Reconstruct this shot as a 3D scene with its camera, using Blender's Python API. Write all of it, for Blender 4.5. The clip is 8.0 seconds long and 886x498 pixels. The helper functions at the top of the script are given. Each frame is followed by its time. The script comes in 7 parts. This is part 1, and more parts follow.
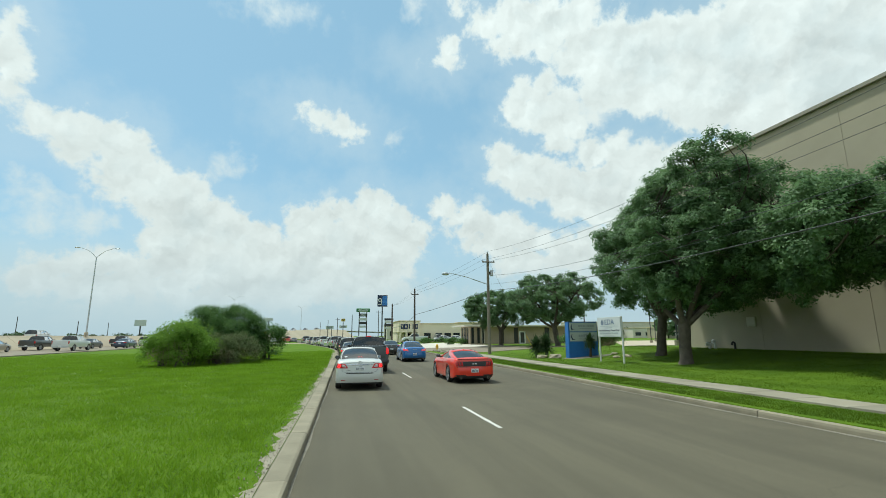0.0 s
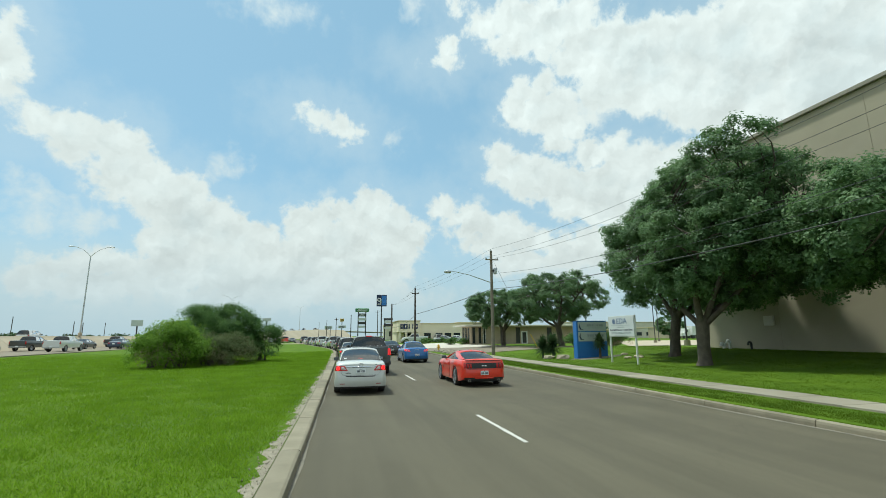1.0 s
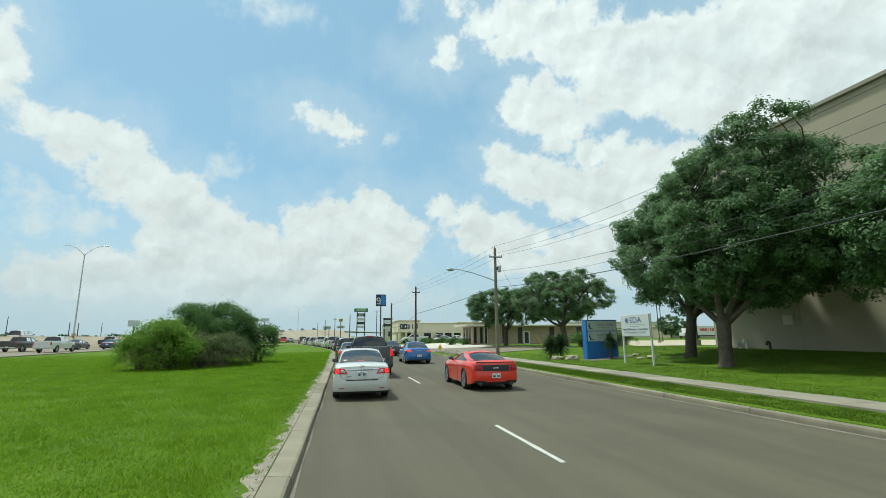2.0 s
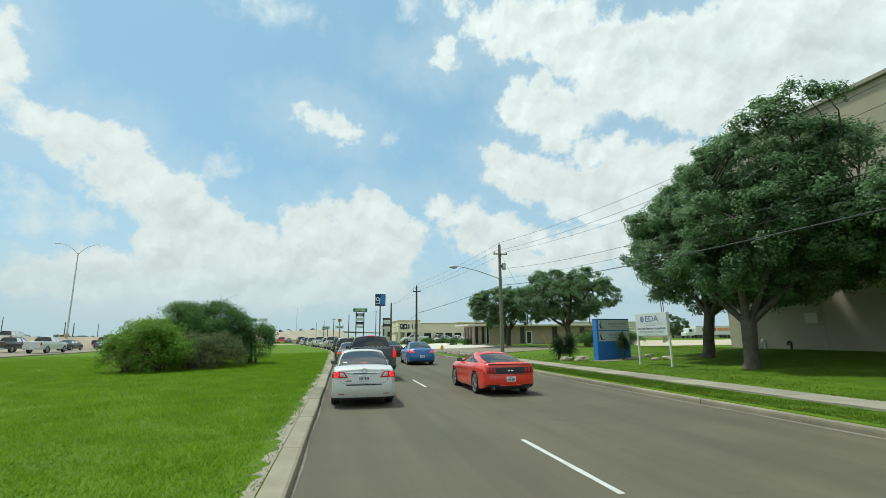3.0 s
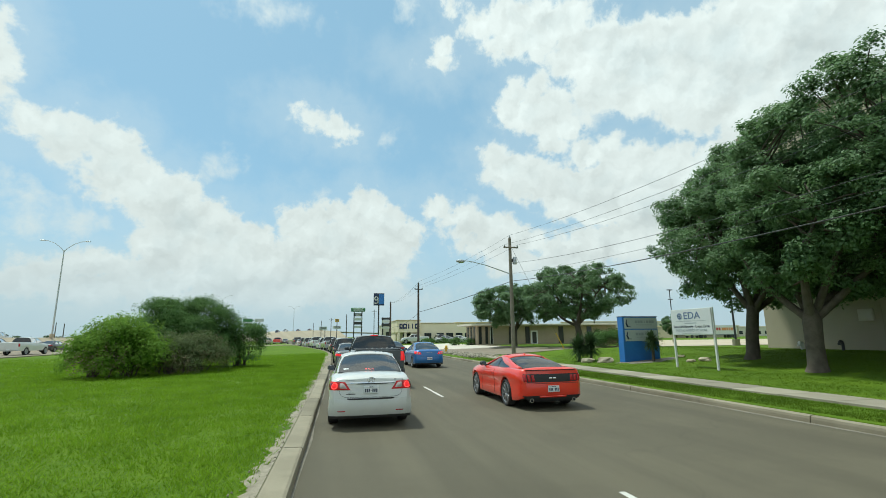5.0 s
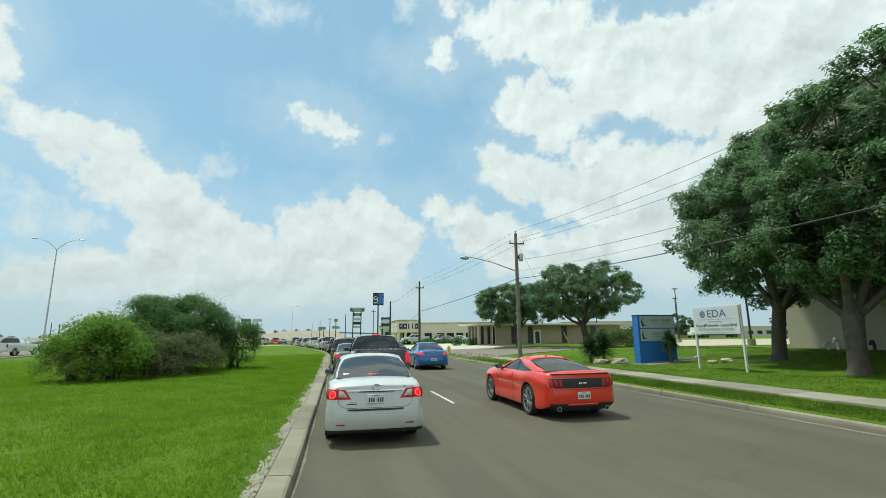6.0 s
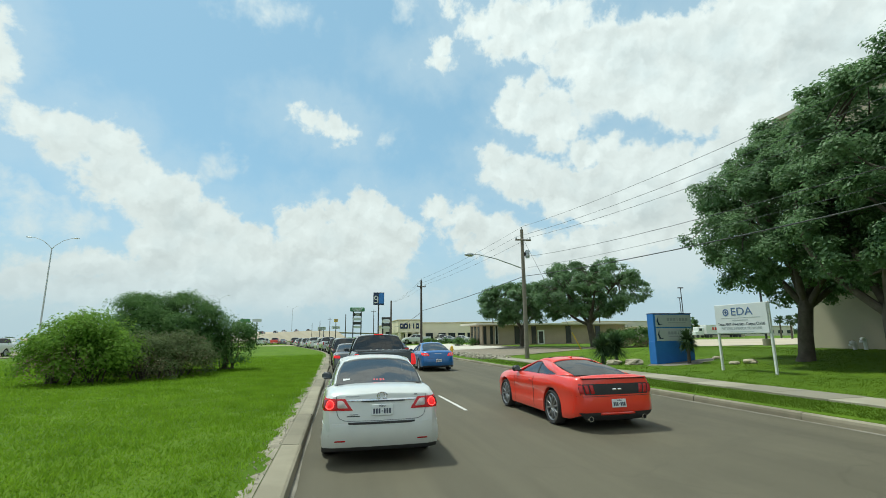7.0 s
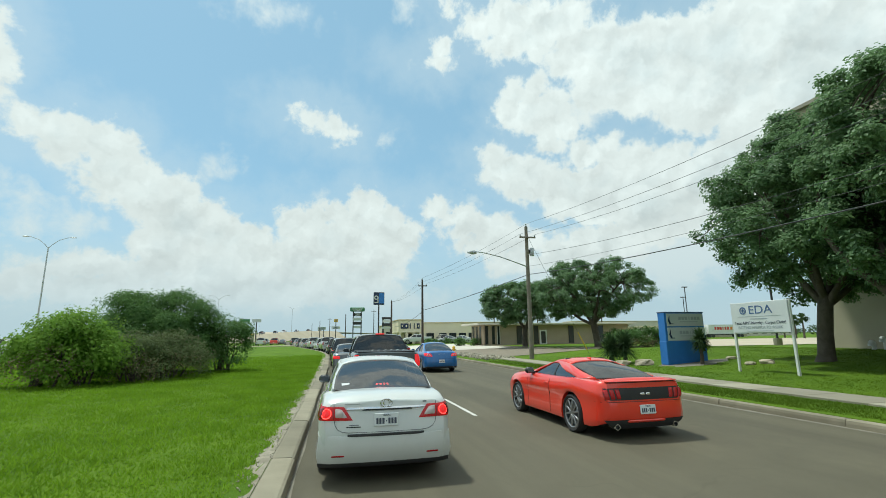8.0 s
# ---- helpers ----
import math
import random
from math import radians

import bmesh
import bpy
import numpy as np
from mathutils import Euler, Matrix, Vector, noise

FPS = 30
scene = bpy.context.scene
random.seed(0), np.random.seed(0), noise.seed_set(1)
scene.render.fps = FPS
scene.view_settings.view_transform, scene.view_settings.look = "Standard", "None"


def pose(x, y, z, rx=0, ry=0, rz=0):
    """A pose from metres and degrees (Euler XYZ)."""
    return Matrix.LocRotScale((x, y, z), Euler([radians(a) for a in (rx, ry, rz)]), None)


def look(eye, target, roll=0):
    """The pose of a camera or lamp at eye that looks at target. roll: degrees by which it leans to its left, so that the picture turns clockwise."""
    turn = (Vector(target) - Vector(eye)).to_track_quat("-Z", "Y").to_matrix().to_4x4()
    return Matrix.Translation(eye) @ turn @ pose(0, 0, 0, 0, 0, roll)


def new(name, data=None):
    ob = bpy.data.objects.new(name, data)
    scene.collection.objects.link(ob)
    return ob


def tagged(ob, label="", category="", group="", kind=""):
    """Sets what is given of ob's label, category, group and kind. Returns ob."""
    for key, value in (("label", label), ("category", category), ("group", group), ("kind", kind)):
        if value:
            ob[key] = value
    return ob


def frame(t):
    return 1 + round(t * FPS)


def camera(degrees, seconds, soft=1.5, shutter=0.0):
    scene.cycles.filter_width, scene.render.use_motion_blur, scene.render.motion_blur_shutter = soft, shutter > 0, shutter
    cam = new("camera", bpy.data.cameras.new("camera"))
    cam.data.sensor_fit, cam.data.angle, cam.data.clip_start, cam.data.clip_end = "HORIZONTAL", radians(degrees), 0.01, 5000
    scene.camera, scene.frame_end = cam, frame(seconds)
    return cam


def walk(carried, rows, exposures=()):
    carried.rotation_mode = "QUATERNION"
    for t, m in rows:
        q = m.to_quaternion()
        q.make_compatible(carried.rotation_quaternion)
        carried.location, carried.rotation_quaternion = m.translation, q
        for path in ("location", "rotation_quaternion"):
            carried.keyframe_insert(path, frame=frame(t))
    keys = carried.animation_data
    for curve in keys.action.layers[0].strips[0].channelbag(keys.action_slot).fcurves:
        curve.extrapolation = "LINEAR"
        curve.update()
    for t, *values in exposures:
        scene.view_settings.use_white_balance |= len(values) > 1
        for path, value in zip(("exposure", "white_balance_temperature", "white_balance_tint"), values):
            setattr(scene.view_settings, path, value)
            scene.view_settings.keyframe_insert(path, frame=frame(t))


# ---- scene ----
# ---------------------------------------------------------------- camera
cam = camera(87.8, 8.0, soft=0.9)
WAY = [(0.0, -0.49), (0.5, 0.21), (1.0, 0.93), (1.5, 1.66), (3.0, 3.90), (3.5, 4.68), (4.0, 5.44),
       (4.5, 6.20), (6.0, 8.56), (6.5, 9.26), (7.0, 9.90), (7.5, 10.40), (8.0, 10.80)]
rows = []
for t, y in WAY:
    s = t / 8
    rows.append((t, pose(0.12 * max(0, (t - 5.3) / 2.7), y, 1.93 - 0.13 * s,
                         90 + 10.63 + 0.12 * s, 0, -12.80 - 0.92 * min(1, t / 6)) @ pose(0, 0, 0, 0, 0, -0.3 - 0.4 * s)))
walk(cam, rows, [(0.0, 0.0, 6080, -4), (8.0, 0.0, 6080, -4)])

# ---------------------------------------------------------------- world and sun
SUN_AZ, SUN_EL = -44.0, 67.0          # degrees east of straight ahead, above the horizon


def link(tree, a, b):
    tree.links.new(a, b)


def calc(tree, op, a, b=None, c=None, clamp=False):
    n = tree.nodes.new("ShaderNodeMath")
    n.operation, n.use_clamp = op, clamp
    for i, v in enumerate((a, b, c)):
        if v is None:
            continue
        if isinstance(v, (int, float)):
            n.inputs[i].default_value = v
        else:
            link(tree, v, n.inputs[i])
    return n.outputs[0]


def blend(tree, fac, a, b, mode="MIX"):
    n = tree.nodes.new("ShaderNodeMix")
    n.data_type, n.blend_type = "RGBA", mode
    for sock, v in ((n.inputs[0], fac), (n.inputs[6], a), (n.inputs[7], b)):
        if isinstance(v, (int, float)):
            sock.default_value = v
        elif isinstance(v, tuple):
            sock.default_value = (*v, 1) if len(v) == 3 else v
        else:
            link(tree, v, sock)
    return n.outputs[2]


def ramp(tree, fac, lo, hi, soft=True):
    n = tree.nodes.new("ShaderNodeMapRange")
    n.interpolation_type = "SMOOTHSTEP" if soft else "LINEAR"
    link(tree, fac, n.inputs[0])
    n.inputs[1].default_value, n.inputs[2].default_value = lo, hi
    return n.outputs[0]


def grain(tree, vec, scale, detail=4.0, rough=0.55, distort=0.0):
    n = tree.nodes.new("ShaderNodeTexNoise")
    n.inputs["Scale"].default_value, n.inputs["Detail"].default_value = scale, detail
    n.inputs["Roughness"].default_value, n.inputs["Distortion"].default_value = rough, distort
    if vec is not None:
        link(tree, vec, n.inputs["Vector"])
    return n.outputs[0]


# clouds: azimuth, elevation, half width, half height in degrees
SLANTING_BANK = [(-30.2, 20.1, 1.7, 1.2), (-27.7, 19.7, 2.2, 1.9), (-24.6, 19.4, 2.9, 2.1), (-22.6, 19.3, 1.5, 1.7), (-23.3, 17.0, 3.1, 2.5), (-20.3, 15.5, 3.2, 2.3), (-17.3, 15.3, 2.2, 2.4), (-16.4, 12.8, 4.0, 2.9), (-12.8, 11.8, 3.0, 2.5), (-10.5, 10.6, 4.0, 2.8), (-17.8, 10.1, 3.2, 2.6), (-13.2, 8.0, 5.1, 2.8), (-33.5, 26.4, 1.2, 2.0), (-33.0, 23.8, 1.3, 2.3), (-8.0, 9.2, 3.7, 2.6)]
MIDDLE_BANK = [(-4.5, 13.6, 2.0, 1.9), (-2.4, 14.2, 2.4, 1.8), (0.9, 14.6, 2.4, 1.6), (3.9, 15.7, 2.4, 2.3), (6.7, 14.1, 2.6, 2.1), (9.2, 12.7, 2.0, 1.7), (-0.3, 11.6, 5.4, 2.5), (5.3, 10.7, 4.5, 2.5), (-3.5, 9.4, 5.2, 2.7), (1.9, 7.9, 6.8, 2.5), (-5.9, 6.3, 7.5, 2.4)]
NEXT_BANK = [(13.0, 15.7, 1.6, 1.4), (15.5, 14.6, 2.3, 1.4), (17.5, 13.4, 3.6, 1.8), (20.7, 13.4, 2.4, 1.7), (23.8, 11.5, 3.1, 1.7), (19.6, 11.2, 4.2, 1.7), (22.0, 20.2, 3.2, 2.3), (20.6, 21.8, 1.6, 1.2), (25.2, 18.8, 4.2, 2.4), (29.6, 17.0, 3.6, 2.9), (31.6, 21.1, 2.3, 1.7), (34.2, 21.2, 2.6, 1.5), (37.1, 20.3, 2.7, 1.6), (39.8, 19.3, 2.4, 1.6), (42.5, 19.6, 1.9, 1.3)]
RIGHT_BANK = [(36.8, 17.5, 8.0, 2.9), (32.8, 15.0, 5.8, 2.6), (40.1, 13.8, 6.4, 3.8), (45.4, 16.1, 4.2, 4.1), (49.1, 16.6, 5.9, 4.5), (28.5, 9.6, 4.0, 1.6), (33.1, 10.6, 5.1, 2.2), (23.0, 9.1, 3.5, 1.4)]
TALL_CLOUD = [(23.3, 28.7, 2.1, 1.6), (22.6, 26.3, 1.8, 1.3), (26.3, 29.5, 2.2, 1.7), (25.8, 26.5, 3.2, 2.3), (28.5, 27.2, 2.5, 2.2), (29.4, 24.6, 2.6, 1.8), (27.8, 23.2, 2.1, 1.3)]
HIGH_BANK = [(18.9, 36.5, 2.7, 1.5), (21.5, 34.6, 2.9, 1.5), (23.2, 37.0, 4.6, 2.0), (25.7, 34.5, 4.5, 2.1), (29.1, 35.8, 5.1, 2.4), (30.7, 32.1, 2.8, 1.7), (34.2, 32.1, 6.1, 3.4), (34.5, 27.9, 4.0, 2.2), (39.9, 29.8, 8.0, 4.5), (39.6, 26.6, 4.9, 2.0), (48.4, 27.0, 9.4, 6.4), (56.8, 25.3, 8.3, 7.2), (49.2, 21.2, 3.5, 2.8)]
WISPS = [(-3.5, 25.8, 1.7, 0.9), (-0.8, 25.2, 2.1, 1.2), (0.8, 24.4, 1.6, 1.0), (14.1, 34.1, 1.2, 1.2), (13.0, 32.7, 1.5, 0.5), (14.6, 38.7, 1.1, 0.7)]
LOW_BANK = [(-26.1, 6.6, 3.0, 1.4), (-23.0, 7.3, 2.8, 1.4), (-19.9, 6.9, 3.0, 1.6), (-17.2, 5.6, 2.6, 1.8), (-28.4, 5.2, 2.8, 1.6), (-23.7, 5.0, 4.9, 1.7), (-15.1, 3.8, 2.7, 1.5)]
VEILS = [(-13.8, 18.5, 1.4, 1.6), (5.8, 23.8, 1.0, 0.7), (-2.2, 16.8, 1.2, 0.7), (17.8, 17.0, 1.0, 0.6), (8.8, 37.8, 0.9, 1.0), (-9.2, 36.0, 3.4, 1.4), (-29.3, 13.0, 2.8, 1.8), (-25.8, 11.5, 2.2, 1.3), (-29.6, 10.6, 2.3, 1.3), (-22.2, 3.3, 7.0, 2.3), (-10.1, 4.3, 9.4, 2.3), (3.4, 4.5, 10.8, 2.1), (28.4, 7.6, 7.9, 2.7), (39.7, 8.8, 8.0, 3.8), (32.3, 26.4, 4.1, 2.5)]


def billows(t, where, blobs, join, sag=1.0):
    """How deep, in degrees, a direction lies inside a heap of overlapping billows; sag < 1: the undersides trail off."""
    depth = None
    for a, e, w, h in blobs:
        put = t.nodes.new("ShaderNodeVectorMath")
        put.operation = "MULTIPLY_ADD"
        link(t, where, put.inputs[0])
        put.inputs[1].default_value, put.inputs[2].default_value = (1 / w, 1 / h, 0), (-a / w, -e / h, 0)
        place = put.outputs[0]
        if sag < 1:
            low = t.nodes.new("ShaderNodeVectorMath")
            low.operation = "MULTIPLY"
            link(t, place, low.inputs[0])
            low.inputs[1].default_value = (1.0, sag, 1.0)
            both = t.nodes.new("ShaderNodeVectorMath")
            both.operation = "MAXIMUM"
            link(t, place, both.inputs[0]), link(t, low.outputs[0], both.inputs[1])
            place = both.outputs[0]
        size = t.nodes.new("ShaderNodeVectorMath")
        size.operation = "LENGTH"
        link(t, place, size.inputs[0])
        k = min(w, h)
        v = calc(t, "MULTIPLY_ADD", size.outputs["Value"], -k, k)
        depth = v if depth is None else calc(t, "SMOOTH_MAX", depth, v, join)
    return depth


def shifted(t, vec, by, amount):
    """vec moved by a noise colour, centred on zero."""
    n = t.nodes.new("ShaderNodeVectorMath")
    n.operation = "MULTIPLY_ADD"
    link(t, by, n.inputs[0])
    n.inputs[1].default_value = (amount, amount, 0)
    mid = t.nodes.new("ShaderNodeVectorMath")
    mid.operation = "SUBTRACT"
    link(t, vec, mid.inputs[0])
    mid.inputs[1].default_value = (amount / 2, amount / 2, 0)
    link(t, mid.outputs[0], n.inputs[2])
    return n.outputs[0]


def make_sky():
    world = bpy.data.worlds.new("sky")
    scene.world = world
    world.use_nodes = True
    t = world.node_tree
    t.nodes.clear()
    sky = t.nodes.new("ShaderNodeTexSky")
    sky.sky_type, sky.sun_disc = "NISHITA", False
    sky.sun_elevation, sky.sun_rotation = radians(SUN_EL), radians(SUN_AZ)
    sky.air_density, sky.dust_density, sky.ozone_density = 1.0, 1.0, 0.5
    co = t.nodes.new("ShaderNodeTexCoord")
    sep = t.nodes.new("ShaderNodeSeparateXYZ")
    link(t, co.outputs["Generated"], sep.inputs[0])
    x, y, z = sep.outputs
    az = calc(t, "MULTIPLY", calc(t, "ARCTAN2", x, y), 57.2958)
    el = calc(t, "MULTIPLY", calc(t, "ARCSINE", z), 57.2958)
    put = t.nodes.new("ShaderNodeCombineXYZ")
    link(t, az, put.inputs[0]), link(t, el, put.inputs[1])
    flat = put.outputs[0]
    # turbulence bends every outline at two sizes
    bent = flat
    for sc, amp, det in ((0.30, 2.6, 3.0), (1.1, 1.5, 6.0)):
        nz = t.nodes.new("ShaderNodeTexNoise")
        nz.inputs["Scale"].default_value, nz.inputs["Detail"].default_value, nz.inputs["Roughness"].default_value = sc, det, 0.62
        link(t, flat, nz.inputs["Vector"])
        bent = shifted(t, bent, nz.outputs["Color"], amp)
    puffs = calc(t, "SUBTRACT", grain(t, flat, 0.42, 8.0, 0.60, 0.2), 0.5)
    broad = calc(t, "SUBTRACT", grain(t, flat, 0.13, 3.0, 0.5), 0.5)
    trailing = billows(t, bent, SLANTING_BANK + MIDDLE_BANK, 0.5, 0.75)
    heaped = billows(t, bent, LOW_BANK + NEXT_BANK + RIGHT_BANK + TALL_CLOUD + HIGH_BANK + WISPS, 0.45)
    depth = calc(t, "SMOOTH_MAX", trailing, heaped, 0.45)
    thin = billows(t, bent, VEILS, 1.2)
    # scattered fair-weather clouds behind and beside, where the view never goes
    over = t.nodes.new("ShaderNodeVectorMath")
    over.operation = "SCALE"
    link(t, co.outputs["Generated"], over.inputs[0])
    link(t, calc(t, "DIVIDE", 1.0, calc(t, "ADD", calc(t, "ABSOLUTE", z), 0.12)), over.inputs["Scale"])
    rest = calc(t, "MULTIPLY", calc(t, "SUBTRACT", grain(t, over.outputs[0], 3.4, 6.0, 0.6), 0.48), 17.0)
    away = calc(t, "MAXIMUM", ramp(t, calc(t, "ABSOLUTE", calc(t, "SUBTRACT", az, 14.0)), 50.0, 62.0),
                ramp(t, el, 42.0, 50.0))
    near_by = calc(t, "SUBTRACT", 1.0, away)
    depth = calc(t, "ADD", calc(t, "MULTIPLY", depth, near_by), calc(t, "MULTIPLY", rest, away))
    rim = calc(t, "ADD", depth, calc(t, "MULTIPLY_ADD", puffs, 3.6, 0.42))
    mask = ramp(t, rim, -0.25, 0.85)
    wisp = calc(t, "ADD", thin, calc(t, "ADD", calc(t, "MULTIPLY", puffs, 5.0), calc(t, "MULTIPLY", broad, 4.0)))
    veil = calc(t, "MULTIPLY", calc(t, "MULTIPLY", ramp(t, wisp, -1.6, 2.0), near_by), 0.80)
    glare = calc(t, "MULTIPLY", ramp(t, calc(t, "ADD", rim, calc(t, "MULTIPLY", broad, 5.0)), -4.5, 0.3), 0.24)
    veil = calc(t, "MAXIMUM", veil, glare)
    mask = calc(t, "ADD", mask, calc(t, "MULTIPLY", veil, calc(t, "SUBTRACT", 1.0, mask)))
    # tops that face the sun are white, hollows and undersides greyer
    sunward = t.nodes.new("ShaderNodeVectorMath")
    sunward.operation = "ADD"
    link(t, bent, sunward.inputs[0])
    sunward.inputs[1].default_value = (-0.5, 1.1, 0)
    relief = calc(t, "SUBTRACT", grain(t, bent, 0.22, 3.0, 0.5), grain(t, sunward.outputs[0], 0.22, 3.0, 0.5))
    core = calc(t, "MULTIPLY", ramp(t, depth, 0.3, 3.2), ramp(t, grain(t, flat, 0.15, 5.0, 0.6), 0.36, 0.66))
    white = blend(t, core, (1.0, 1.0, 0.985), (0.86, 0.89, 0.895))
    glow = calc(t, "ADD", 0.885, calc(t, "MULTIPLY", ramp(t, el, 2.0, 40.0), 0.13))
    glow = calc(t, "ADD", glow, calc(t, "MULTIPLY", calc(t, "MULTIPLY", relief, 0.65), ramp(t, depth, -0.3, 0.8)))
    bright = t.nodes.new("ShaderNodeVectorMath")
    bright.operation = "SCALE"
    link(t, white, bright.inputs[0]), link(t, calc(t, "MULTIPLY", glow, CLOUD), bright.inputs["Scale"])
    # moist haze low over the horizon
    haze = calc(t, "MULTIPLY", ramp(t, el, 13.0, -1.0), 0.75)
    clear = blend(t, 0.64, sky.outputs[0], (0.41 * CLOUD, 0.66 * CLOUD, 0.845 * CLOUD))
    clear = blend(t, haze, clear, (0.60 * CLOUD, 0.71 * CLOUD, 0.79 * CLOUD))
    full = blend(t, calc(t, "MULTIPLY", mask, ramp(t, el, -1.0, 5.0)), clear, bright.outputs[0])
    full = blend(t, calc(t, "MULTIPLY", ramp(t, el, 11.0, 0.0), 0.66), full, (0.60 * CLOUD, 0.695 * CLOUD, 0.765 * CLOUD))
    bg = t.nodes.new("ShaderNodeBackground")
    link(t, full, bg.inputs[0])
    bg.inputs[1].default_value = 0.14
    out = t.nodes.new("ShaderNodeOutputWorld")
    link(t, bg.outputs[0], out.inputs[0])


CLOUD = 6.2
make_sky()
sun = new("sun", bpy.data.lights.new("sun", "SUN"))
sun.data.energy, sun.data.angle, sun.data.color = 3.3, radians(4.0), (1.0, 0.955, 0.88)
_a, _e = radians(SUN_AZ), radians(SUN_EL)
sun.matrix_world = look((60 * math.sin(_a) * math.cos(_e), 60 * math.cos(_a) * math.cos(_e), 60 * math.sin(_e)), (0, 0, 0))


# ---------------------------------------------------------------- materials
def material(name):
    m = bpy.data.materials.new(name)
    m.use_nodes = True
    t = m.node_tree
    b = t.nodes["Principled BSDF"]
    return m, t, b


def surface(name, a, b, size=1.0, rough=0.8, fine=40.0, bump=0.15, metal=0.0, spread=0.35, dirt=None, per="", coat=0.0, spec=0.5):
    """A worn surface: two colours mixed by broad stains and by fine grain, with relief. size: metres of a stain."""
    m, t, p = material(name)
    pos = t.nodes.new("ShaderNodeTexCoord").outputs["Object"]
    n1 = grain(t, pos, 1.0 / size, 5.0, 0.6, 0.4)
    n2 = grain(t, pos, fine, 3.0, 0.6)
    mixv = calc(t, "ADD", calc(t, "MULTIPLY", ramp(t, n1, 0.3, 0.7), 1 - spread), calc(t, "MULTIPLY", n2, spread))
    col = blend(t, mixv, a, b)
    if dirt:
        col = blend(t, calc(t, "MULTIPLY", ramp(t, grain(t, pos, 0.37 / size, 6.0, 0.7), 0.55, 0.75), 0.6), col, dirt)
    if per == "object":
        r = t.nodes.new("ShaderNodeObjectInfo").outputs["Random"]
    elif per == "island":
        r = t.nodes.new("ShaderNodeNewGeometry").outputs["Random Per Island"]
    if per:
        hsv = t.nodes.new("ShaderNodeHueSaturation")
        link(t, col, hsv.inputs["Color"])
        link(t, calc(t, "ADD", 0.82, calc(t, "MULTIPLY", r, 0.36)), hsv.inputs["Value"])
        col = hsv.outputs[0]
    link(t, col, p.inputs["Base Color"])
    link(t, calc(t, "ADD", rough - 0.08, calc(t, "MULTIPLY", n1, 0.16), None, True), p.inputs["Roughness"])
    p.inputs["Metallic"].default_value = metal
    p.inputs["Coat Weight"].default_value = coat
    p.inputs["Specular IOR Level"].default_value = spec
    if bump:
        bn = t.nodes.new("ShaderNodeBump")
        bn.inputs["Strength"].default_value, bn.inputs["Distance"].default_value = bump, 0.6 / fine
        link(t, n2, bn.inputs["Height"])
        link(t, bn.outputs[0], p.inputs["Normal"])
    return m


def paint(name, colour, flake=0.0, rough=0.28, dusty=0.16):
    """Car paint: base with slight road dust low down in broad patches and a clear coat."""
    m, t, p = material(name)
    pos = t.nodes.new("ShaderNodeTexCoord").outputs["Object"]
    dust = calc(t, "MULTIPLY", ramp(t, grain(t, pos, 2.2, 6.0, 0.65), 0.45, 0.8), dusty)
    col = blend(t, dust, colour, (0.28, 0.26, 0.23))
    link(t, col, p.inputs["Base Color"])
    p.inputs["Metallic"].default_value = flake
    link(t, calc(t, "ADD", rough, calc(t, "MULTIPLY", grain(t, pos, 9.0), 0.10)), p.inputs["Roughness"])
    p.inputs["Coat Weight"].default_value, p.inputs["Coat Roughness"].default_value = 1.0, 0.04
    return m


def pane_glass(name, tint, ior=3.0):
    """A thin pane: tinted and clear straight on, mirror-like at a slant."""
    m, t, p = material(name)
    t.nodes.remove(p)
    clear = t.nodes.new("ShaderNodeBsdfTransparent")
    clear.inputs[0].default_value = (*tint, 1)
    gloss = t.nodes.new("ShaderNodeBsdfGlossy")
    gloss.inputs["Roughness"].default_value = 0.03
    fr = t.nodes.new("ShaderNodeFresnel")
    fr.inputs[0].default_value = ior
    mix = t.nodes.new("ShaderNodeMixShader")
    link(t, fr.outputs[0], mix.inputs[0]), link(t, clear.outputs[0], mix.inputs[1]), link(t, gloss.outputs[0], mix.inputs[2])
    link(t, mix.outputs[0], t.nodes["Material Output"].inputs[0])
    return m


def lamp_lens(name, colour, glow):
    m, t, p = material(name)
    p.inputs["Base Color"].default_value = (*colour, 1)
    p.inputs["Roughness"].default_value = 0.12
    p.inputs["Specular IOR Level"].default_value = 0.3
    p.inputs["Coat Weight"].default_value = 0.25
    if glow:
        p.inputs["Emission Color"].default_value = (*colour, 1)
        p.inputs["Emission Strength"].default_value = glow
    return m


def leafy(name, dark, light, thru=0.35, patch=0.4, scale=0.7, rough=0.72, spec=0.15):
    """Leaves: every leaf its own shade, a little light passes through."""
    m, t, p = material(name)
    geo = t.nodes.new("ShaderNodeNewGeometry")
    pos = t.nodes.new("ShaderNodeTexCoord").outputs["Object"]
    v = calc(t, "ADD", calc(t, "MULTIPLY", geo.outputs["Random Per Island"], 1 - patch),
             calc(t, "MULTIPLY", ramp(t, grain(t, pos, scale, 5.0, 0.65), 0.32, 0.68), patch))
    col = blend(t, v, dark, light)
    link(t, col, p.inputs["Base Color"])
    p.inputs["Roughness"].default_value = rough
    p.inputs["Specular IOR Level"].default_value = spec
    tr = t.nodes.new("ShaderNodeBsdfTranslucent")
    link(t, blend(t, 0.5, col, light), tr.inputs[0])
    mix = t.nodes.new("ShaderNodeMixShader")
    mix.inputs[0].default_value = thru
    link(t, p.outputs[0], mix.inputs[1]), link(t, tr.outputs[0], mix.inputs[2])
    link(t, mix.outputs[0], t.nodes["Material Output"].inputs[0])
    return m


